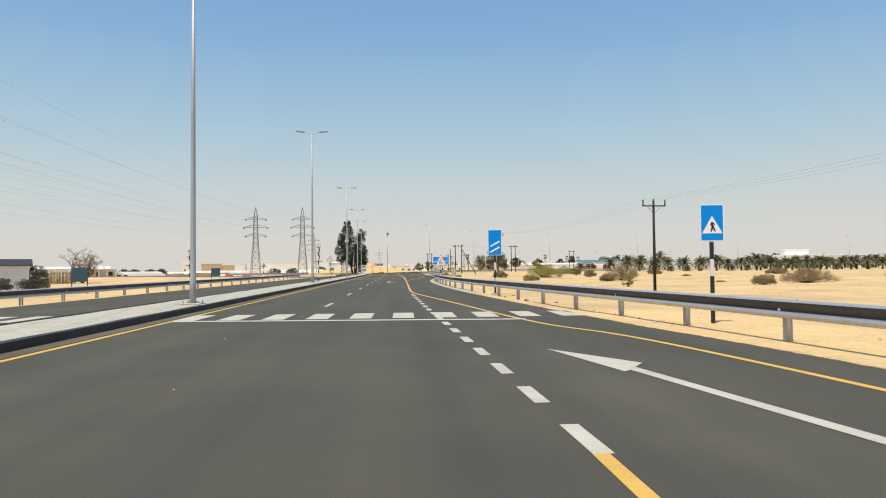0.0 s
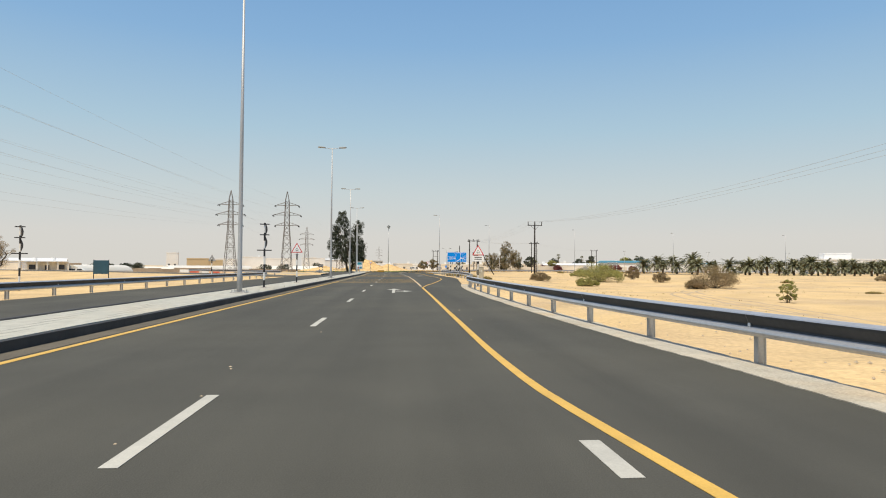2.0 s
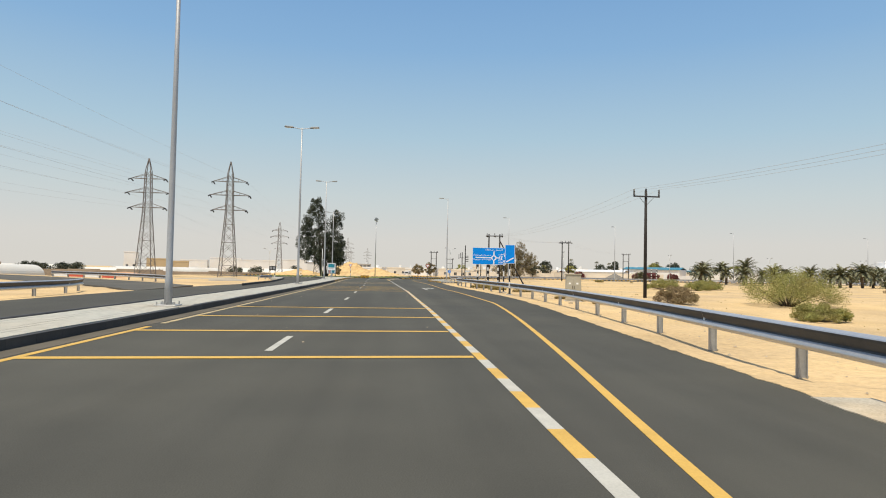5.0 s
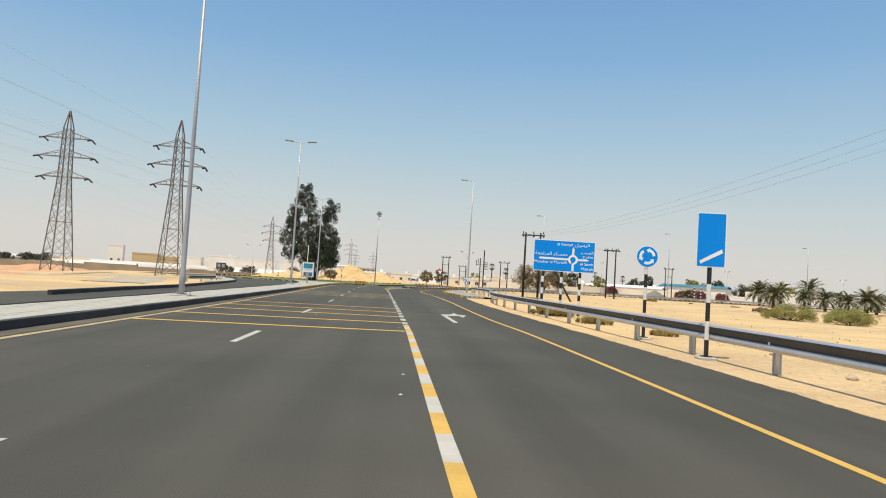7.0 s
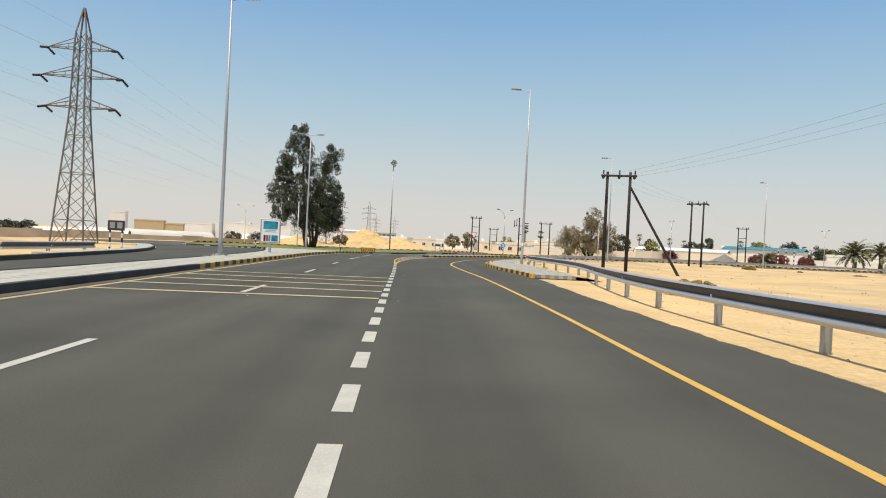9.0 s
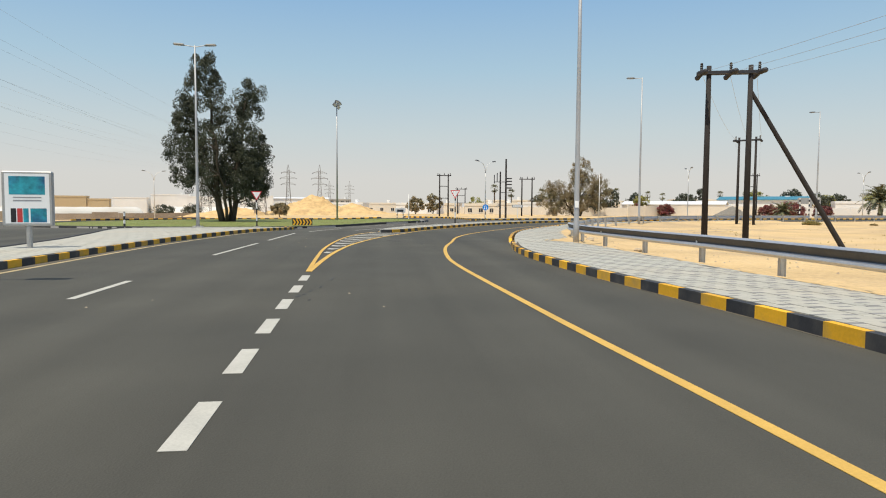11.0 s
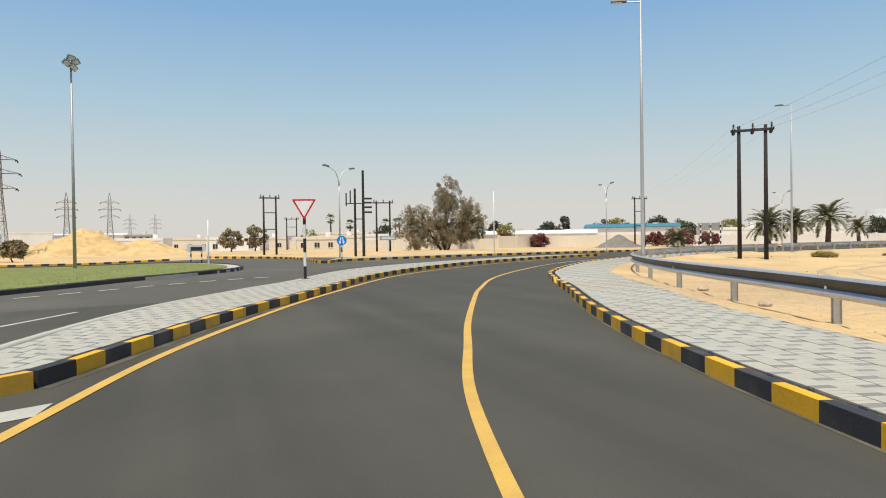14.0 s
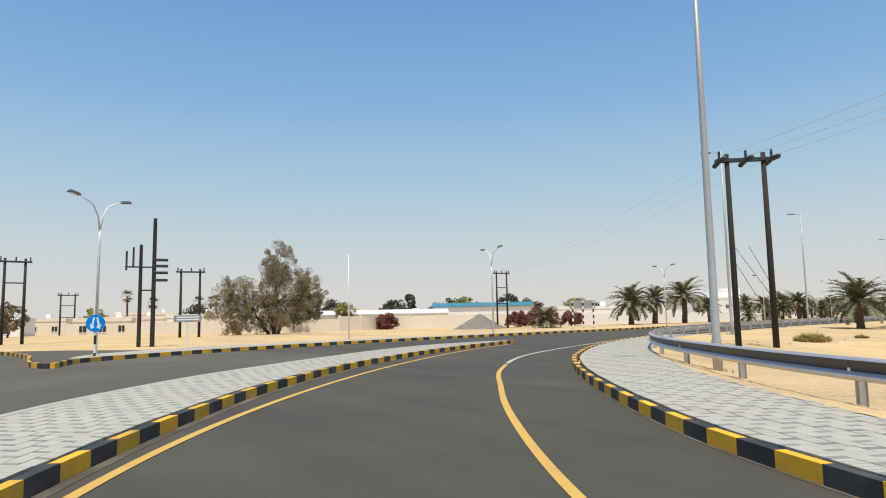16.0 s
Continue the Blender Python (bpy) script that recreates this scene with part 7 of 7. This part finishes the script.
for x, y, L, r, t in ((-260, 400, 103, 4.4, 8), (-112, 376, 57, 4.3, 58), (-78, 446, 34, 4.6, 10), (-300, 440, 130, 4.6, 6), (-86.6, 262, 34, 3.3, -92), (-150, 352, 62, 3.4, 14)):
    tunnel_house(x, y, L, r, t)
wall_run([(-130, 326), (-62, 338), (-40, 346)], 2.7, MESH_BROWN, "low brown screened fence along the greenhouses", "screen_fence", 0.08, False)
wall_run([(-240, 318), (-130, 326)], 4.8, MESH_BROWN, "brown screened fence along the greenhouses", "screen_fence", 0.08, False)
wall_run([(-70, 300), (-46, 306), (-30, 318)], 1.2, MESH_BROWN, "low brown screened fence", "screen_fence", 0.08)

GRAVEL = material("grey_gravel_yard", (0.40, 0.345, 0.265), 0.95, spread=0.25, scale=0.4, fine=8.0, bump=0.5, alt=(0.33, 0.30, 0.25), alt_amount=0.8, alt_scale=0.12, spec=0.1)


def yard(name, centre_line, half, mat, label):
    """A broad worn track that follows the ground, with ragged edges."""
    c = curve(centre_line, 2.0)
    nn_ = normals(c)
    v, f = [], []
    for i, p in enumerate(c):
        for j, o in enumerate((-1.0, -0.6, -0.2, 0.2, 0.6, 1.0)):
            q = p + nn_[i] * (o * half + (1.2 * noise.noise((p[0] * 0.15, p[1] * 0.15, o)) if abs(o) > 0.9 else 0))
            v.append((q[0], q[1], terrain(q[0], q[1]) + (0.03 if abs(o) < 0.9 else -0.06)))
    for i in range(len(c) - 1):
        for j in range(5):
            f.append((6 * i + j, 6 * i + j + 1, 6 * i + j + 7, 6 * i + j + 6))
    part_mesh(name, pydata(name, v, f), mat, ground, label, shade=True)


yard("gravel_track", [(-150, 208), (-105, 204), (-70, 196), (-45, 196), (-27, 190), (-17, 186)], 5.0, GRAVEL, "grey gravel track across the sand")
yard("gravel_track", [(-45, 300), (-60, 262), (-92, 216), (-110, 206)], 5.5, GRAVEL, "grey gravel yard before the farm")
yard("gravel_track", [(-12.5, 160), (-15.5, 172), (-20, 184), (-28, 196)], 3.0, GRAVEL, "grey gravel strip beside the far road")
kerb("far kerb of yellow and black stones beside the sand", curve([(-112, 254), (-84, 250), (-66, 249), (-57, 252), (-53, 262), (-50, 280), (-52, 297)], 0.667), STONES, 1, ground_at=terrain)


def farm_house(x, y, turn):
    """A low white farm house: thick walls, a porch on square posts, two barred windows and roof tanks."""
    ob = thing("farm_house", "low white farm house with a porch and roof tanks", "house", x, y, terrain(x, y), turn, "low houses")
    bm = bmesh.new()
    box(bm, -5.0, 5.0, 0, 6.0, -0.4, 3.1, bevel=0.03)
    part("wall", bm, WALL_CREAM, ob)
    bm = bmesh.new()
    box(bm, -5.3, 5.3, -2.4, 6.3, 3.1, 3.32, bevel=0.02)
    part("roof", bm, WALL_WHITE, ob)
    for px in (-5.0, -2.5, 0.0, 2.5, 5.0):
        bm = bmesh.new()
        box(bm, px - 0.18, px + 0.18, -2.3, -1.94, -0.3, 3.1)
        part("post", bm, WALL_CREAM, ob)
    for px in (-3.6, 3.4):
        bm = bmesh.new()
        box(bm, px - 0.8, px + 0.8, -0.05, 0.1, 1.0, 2.3)
        wn = part("window", bm, WINDOW, ob)
        for q in range(5):
            bm = bmesh.new()
            box(bm, px - 0.7 + q * 0.35 - 0.02, px - 0.7 + q * 0.35 + 0.02, -0.1, -0.05, 1.0, 2.3)
            part("bar", bm, STEEL_DARK, wn)
    bm = bmesh.new()
    box(bm, -0.6, 0.5, -0.06, 0.1, 0, 2.2)
    part("door", bm, STEEL_DARK, ob)
    for px in (-3, 1.5):
        bm = bmesh.new()
        tube(bm, (px, 3.5, 3.3), (px, 3.5, 4.3), 0.6, n=14)
        part("water_tank", bm, WALL_WHITE, ob)
    return ob


farm_house(-92.0, 224, 28)
house(-112, 246, 26, 8, 3.6, 24, WALL_WHITE, "long low white farm shed with a pale roof", ROOF_PALE, 5, tank=False)
wall_run([(-97.5, 221.0), (-124, 232)], 2.2, WALL_CREAM, "cream yard wall beside the farm house")
house(-140, 470, 7, 7, 12.0, 14, WALL_WHITE, "narrow white tower beside a tan hall", None, 2, 2, group="large buildings", tank=False)


def pickup(x, y, turn):
    """A small white pickup: bonnet, cab with glass, open bed and four wheels."""
    ob = thing("pickup", "small white pickup parked by a greenhouse", "car", x, y, terrain(x, y), turn)
    bm = bmesh.new()
    plate(bm, [(-2.5, 0.45), (2.45, 0.45), (2.5, 0.85), (1.35, 1.0), (0.75, 1.6), (-0.55, 1.62), (-0.75, 1.05), (-2.5, 1.02)], -0.85, 0.85)
    bmesh.ops.bevel(bm, geom=list(bm.edges), offset=0.05, segments=2, affect="EDGES", profile=0.5)
    part("body", bm, WHITE, ob)
    for sy in (-0.87, 0.87):
        bm = bmesh.new()
        plate(bm, [(-0.45, 1.1), (0.95, 1.1), (0.62, 1.5), (-0.42, 1.52)], sy - 0.008, sy + 0.008)
        part("side_glass", bm, WINDOW, ob)
        for wx in (-1.55, 1.55):
            bm = bmesh.new()
            tube(bm, (wx, sy - 0.1, 0.34), (wx, sy + 0.1, 0.34), 0.34, n=16)
            part("wheel", bm, BLACK, ob)
    return ob


pickup(-83.5, 224.5, 12)

BOARD_PAINT = material("blue_green_board_paint", (0.018, 0.075, 0.115), 0.6, spread=0.25, scale=1.5, alt=(0.03, 0.06, 0.07), alt_amount=0.6, alt_scale=1.0)
for bx, by, lab in ((-15.7, 82.3, "dark blue-green board on two thin legs in sand"), (-15.5, 47.4, "blue board on two thin legs behind the guard rail")):
    board = thing("notice_board", lab, "board", bx, by, -0.25, 8, "roadside boards")
    bm = bmesh.new()
    box(bm, -0.52, 0.52, -0.03, 0.03, 1.03, 2.02, bevel=0.01)
    part("board", bm, BOARD_PAINT, board)
    for s in (-1, 1):
        bm = bmesh.new()
        box(bm, s * 0.5 - 0.025, s * 0.5 + 0.025, 0.03, 0.08, -0.4, 2.06)
        part("leg", bm, STEEL_DARK, board)
tb = thing("notice_board", "dark board on two banded legs by the far road", "board", -11.8, 184.9, -0.1, 10)
bm = bmesh.new()
box(bm, -0.5, 0.5, -0.04, 0.04, 1.35, 2.0, bevel=0.015)
tbb = part("board", bm, STEEL_DARK, tb)
for q in (-0.22, 0.22):
    bm = bmesh.new()
    box(bm, q - 0.15, q + 0.15, -0.052, -0.041, 1.5, 1.88)
    part("panel", bm, SIGN_BACK, tbb)
for q in (-0.36, 0.36):
    banded_pole(tb, 1.45, 0.06, 0.3, "leg", q, 0.0, 0.05)
board2 = thing("lane_board", "grey board on three banded posts by the far road", "road sign", 90.3, 288, -0.5, -25)
bm = bmesh.new()
box(bm, -2.0, 2.0, -0.05, 0.0, 3.2, 4.4)
part("board", bm, SIGN_BACK, board2)
for s in (-1.6, 0, 1.6):
    banded_pole(board2, 4.3, 0.12, 0.45, "post", s, 0.0, -0.2)

fb = thing("frame_board", "small white framed board on two banded legs beside the lawn", "road sign", 10.8, 259.5, height(10.8, 259.5), 10)
for s in (-0.42, 0.42):
    banded_pole(fb, 1.0, 0.06, 0.25, "leg", s, 0.0, 0.05)
bm = bmesh.new()
box(bm, -0.75, 0.75, -0.03, 0.03, 0.95, 1.5, bevel=0.01)
part("board", bm, WHITE, fb)
bm = bmesh.new()
box(bm, -0.45, 0.45, -0.045, -0.033, 1.02, 1.32)
part("panel", bm, STEEL_DARK, fb, "dark inset panel")


def crane(a, b):
    """A far crane: a thin boom rising from a low cab behind the white building."""
    a, b = Vector(a), Vector(b)
    ob = thing("crane", "far mobile crane with a thin slanting boom", "crane", b.x, b.y, -0.8, 0, "far cranes")
    bm = bmesh.new()
    tube(bm, (0, 0, 2.5), a - Vector((b.x, b.y, -0.8)), 0.22, 0.14, 6)
    part("boom", bm, STEEL_DARK, ob)
    bm = bmesh.new()
    box(bm, -3.5, 3.5, -1.4, 1.4, 0.3, 2.6, bevel=0.1)
    part("body", bm, CONCRETE, ob)


for a, b in (((375.7, 432.3, 42.7), (388.0, 411.0, 3)), ((380.3, 424.5, 40.0), (388.7, 408.9, 3)), ((375.1, 433.1, 35.5), (383.8, 418.0, 3))):
    crane(a, b)

BARRIER_RED = material("red_barrier_plastic", (0.55, 0.09, 0.05), 0.6, spread=0.2, scale=1.0)


def barrier(x, y, turn, red):
    """A plastic road barrier: a wide foot tapering to a narrow top, with two slots."""
    ob = thing("road_barrier", "red plastic road barrier on sand" if red else "white plastic road barrier on sand", "barrier", x, y, terrain(x, y), turn, "road barriers")
    bm = bmesh.new()
    vs = box(bm, -0.95, 0.95, -0.22, 0.22, -0.05, 0.85, bevel=0.03)
    for v in bm.verts:
        if v.co.z > 0.4:
            v.co.y *= 0.45
    part("body", bm, BARRIER_RED if red else WHITE, ob)
    for s in (-0.5, 0.5):
        bm = bmesh.new()
        box(bm, s - 0.2, s + 0.2, -0.24, 0.24, -0.06, 0.1)
        part("slot", bm, BLACK, ob)


for k, (x, y, t) in enumerate(((-41, 181, 12), (-39, 181.3, 10), (-36.9, 181.6, 4), (-34.6, 181.8, 0), (4, 440, 5), (6.2, 440.4, 5), (8.6, 441, 10), (13, 444, 3), (15.4, 444, 0))):
    barrier(x, y, t, k % 2 == 1)

# ---- small things ----
STONE = material("pale_rubble", (0.46, 0.37, 0.26), 0.9, spread=0.25, scale=3.0, fine=20.0, bump=0.6)


def rubble(x, y, s, seed):
    r = random.Random(seed)
    bm = bmesh.new()
    bmesh.ops.create_icosphere(bm, subdivisions=2, radius=s)
    for v in bm.verts:
        v.co *= 1 + 0.3 * noise.noise(v.co * 4 / max(s, 0.05) * 0.3 + Vector((seed, 0, 0)))
        v.co.z *= 0.6
    bmesh.ops.transform(bm, matrix=pose(x, y, terrain(x, y) + s * 0.35, 0, 0, seed * 50), verts=bm.verts)
    return tagged(part("rubble_stone", bm, STONE), "broken pale lump of rubble on sand", "stone", "rubble stones")


for k, (x, y, s) in enumerate(((11.9, 33.3, 0.16), (12.3, 34.6, 0.11), (11.0, 44.0, 0.12), (10.95, 46.5, 0.15), (12.6, 30.5, 0.12), (12.9, 35.8, 0.1), (15.6, 116.5, 0.13), (16.4, 126, 0.12), (17.8, 199.3, 0.2), (18.4, 201.0, 0.16), (18.9, 203.5, 0.13),
                               (17.3, 192.2, 0.15), (22.6, 213.0, 0.14), (24.5, 217.0, 0.16), (13.4, 28.0, 0.1), (17.7, 131, 0.12))):
    rubble(x, y, s, k + 1)
pv, pf = [], []
for k in range(2600):                                   # pebbles and straw litter on the verge
    i = rng.randrange(len(RAIL_R))
    base = RAIL_R[i]
    if base[1] > 226 or base[1] < -5:
        continue
    px, py = base[0] + rng.uniform(-0.8, 6.5) ** 1.0, base[1] + rng.uniform(-1, 1)
    if px < float(np.interp(py, EDGE_R[:520, 1], EDGE_R[:520, 0])) + (0.7 if py < 172 else 3.4):
        continue
    s, z = rng.uniform(0.012, 0.05), terrain(px, py)
    i = len(pv)
    pv += [(px + s, py, z), (px - s * 0.6, py + s, z), (px - s * 0.5, py - s, z), (px, py, z + s * 0.9)]
    pf += [(i, i + 1, i + 3), (i + 1, i + 2, i + 3), (i + 2, i, i + 3)]
tagged(part_mesh("pebble", pydata("pebble", pv, pf), STONE), "small pebbles scattered over the sandy verge", "pebbles", kind="stuff")
ev, ef = [], []
edge = kr + pn * wid[:, None]
for k in range(2600):                                   # broken concrete and grit along the footway's sandy edge
    i = rng.randrange(len(edge) - 1)
    c = edge[i] + (edge[i + 1] - edge[i]) * rng.random() + pn[i] * rng.gauss(0.08, 0.16)
    if not (198 < c[1] < 242):
        continue
    s, z = rng.uniform(0.015, 0.085) * (1.0 if rng.random() < 0.85 else 1.6), height(*c) + 0.02
    a = rng.uniform(0, 6.28)
    ca, sa = math.cos(a) * s, math.sin(a) * s
    q = len(ev)
    ev += [(c[0] + ca, c[1] + sa, z), (c[0] - sa * 0.7, c[1] + ca * 0.7, z + s * 0.1), (c[0] - ca, c[1] - sa, z), (c[0] + sa * 0.6, c[1] - ca * 0.6, z), (c[0] + 0.2 * ca, c[1], z + s * 0.45 + 0.03)]
    ef += [(q, q + 1, q + 4), (q + 1, q + 2, q + 4), (q + 2, q + 3, q + 4), (q + 3, q, q + 4)]
tagged(part_mesh("rubble", pydata("rubble", ev, ef), STONE), "broken concrete and grit along the footway edge", "rubble", kind="stuff")
# wheel tracks over the sand
TRACK = material("rutted_sand", (0.42, 0.325, 0.215), 0.95, spread=0.25, scale=0.5, fine=8.0, bump=0.6, alt=(0.36, 0.30, 0.22), alt_amount=0.8, alt_scale=0.2, spec=0.1)


def wheel_track(pts, width=0.42, gauge=1.55):
    c = curve(pts, 0.8)
    nn = normals(c)
    for s in (-1, 1):
        v, f = [], []
        for i, p in enumerate(c):
            wd = width * (1 + 0.35 * noise.noise((p[0] * 0.3, p[1] * 0.3, s)))
            mid = p + nn[i] * s * gauge / 2 + nn[i] * 0.15 * noise.noise((p[0] * 0.2, p[1] * 0.2, 3.0))
            for o in (-0.5, -0.3, 0.3, 0.5):
                q = mid + nn[i] * o * wd
                v.append((q[0], q[1], terrain(q[0], q[1]) + (0.012 if abs(o) < 0.4 else -0.05)))
        for i in range(len(c) - 1):
            for k in range(3):
                f.append((4 * i + k, 4 * i + k + 1, 4 * i + k + 5, 4 * i + k + 4))
        part_mesh("wheel_rut", pydata("wheel_rut", v, f), TRACK, ground, shade=True)


wheel_track([(22, 30), (30, 70), (38, 104), (52, 122), (80, 140), (120, 160)])
wheel_track([(26, 60), (33, 95), (46, 112), (64, 118), (100, 122)], 0.5)
wheel_track([(22, 150), (34, 158), (50, 160), (80, 150), (110, 152)])
wheel_track([(30, 215), (44, 228), (60, 234), (90, 240), (115, 243)], 0.5)
lv, lf = [], []
for k in range(3600):                                   # dry twigs, tufts and grit strewn over the open sand
    px, py = 13 + 85 * rng.random() ** 1.5, rng.uniform(-5, 262)
    if road_gap(px, py) < 1.0 or (py > 172 and px < 45 and road_gap(px, py) < 4):
        continue
    if noise.noise((px * 0.12, py * 0.12, 1.7)) < -0.05:
        continue
    z = terrain(px, py)
    for j in range(rng.choice((1, 1, 2, 4))):
        s = rng.uniform(0.015, 0.07)
        a = rng.uniform(0, 6.28)
        qx, qy = px + rng.uniform(-0.12, 0.12), py + rng.uniform(-0.12, 0.12)
        i = len(lv)
        lv += [(qx + s * math.cos(a), qy + s * math.sin(a), z - 0.01), (qx - s * math.cos(a), qy - s * math.sin(a), z - 0.01), (qx + rng.uniform(-s, s), qy + rng.uniform(-s, s), z + s * rng.uniform(0.5, 1.6))]
        lf.append((i, i + 1, i + 2))
tagged(part_mesh("scrub_litter", pydata("scrub_litter", lv, lf), LEAF_STRAW), "dry twigs and small tufts strewn over the sand", "scrub", kind="stuff")
cv, cf = [], []
for k in range(70):                                     # pale chips and crumbs lying on the asphalt
    t = rng.random()
    cy = rng.uniform(8, 205)
    cx = rng.choice((rng.uniform(0.4, 3.2), rng.uniform(6.8, 7.9), rng.uniform(3.3, 4.2))) + (0.8 if cy > 185 else 0)
    s, z = rng.uniform(0.008, 0.035), height(cx, cy) + 0.001
    i = len(cv)
    a = rng.uniform(0, 6.28)
    ca, sa = s * math.cos(a), s * math.sin(a)
    cv += [(cx + ca, cy + sa, z), (cx - sa, cy + ca, z), (cx - ca, cy - sa, z), (cx + sa, cy - ca, z), (cx, cy, z + s * 0.5)]
    cf += [(i, i + 1, i + 4), (i + 1, i + 2, i + 4), (i + 2, i + 3, i + 4), (i + 3, i, i + 4)]
tagged(part_mesh("stone_chip", pydata("stone_chip", cv, cf), STONE), "pale stone chips lying on the asphalt", "stone chips", kind="stuff")
# tar crack and wear marks on the slip road
TAR = material("tar_seal", (0.036, 0.034, 0.031), 0.5, spread=0.2, bump=0.1)
stripe("tar_crack", curve([(7.5, 200.7), (7.75, 200.2), (8.1, 199.73), (8.35, 199.3), (8.65, 198.58)], 0.2), 0.012, TAR, road, 0.007)
stripe("tar_crack", curve([(9.5, 196.5), (9.58, 196.2), (9.52, 195.9), (9.6, 195.5)], 0.1), 0.014, TAR, road, 0.007)
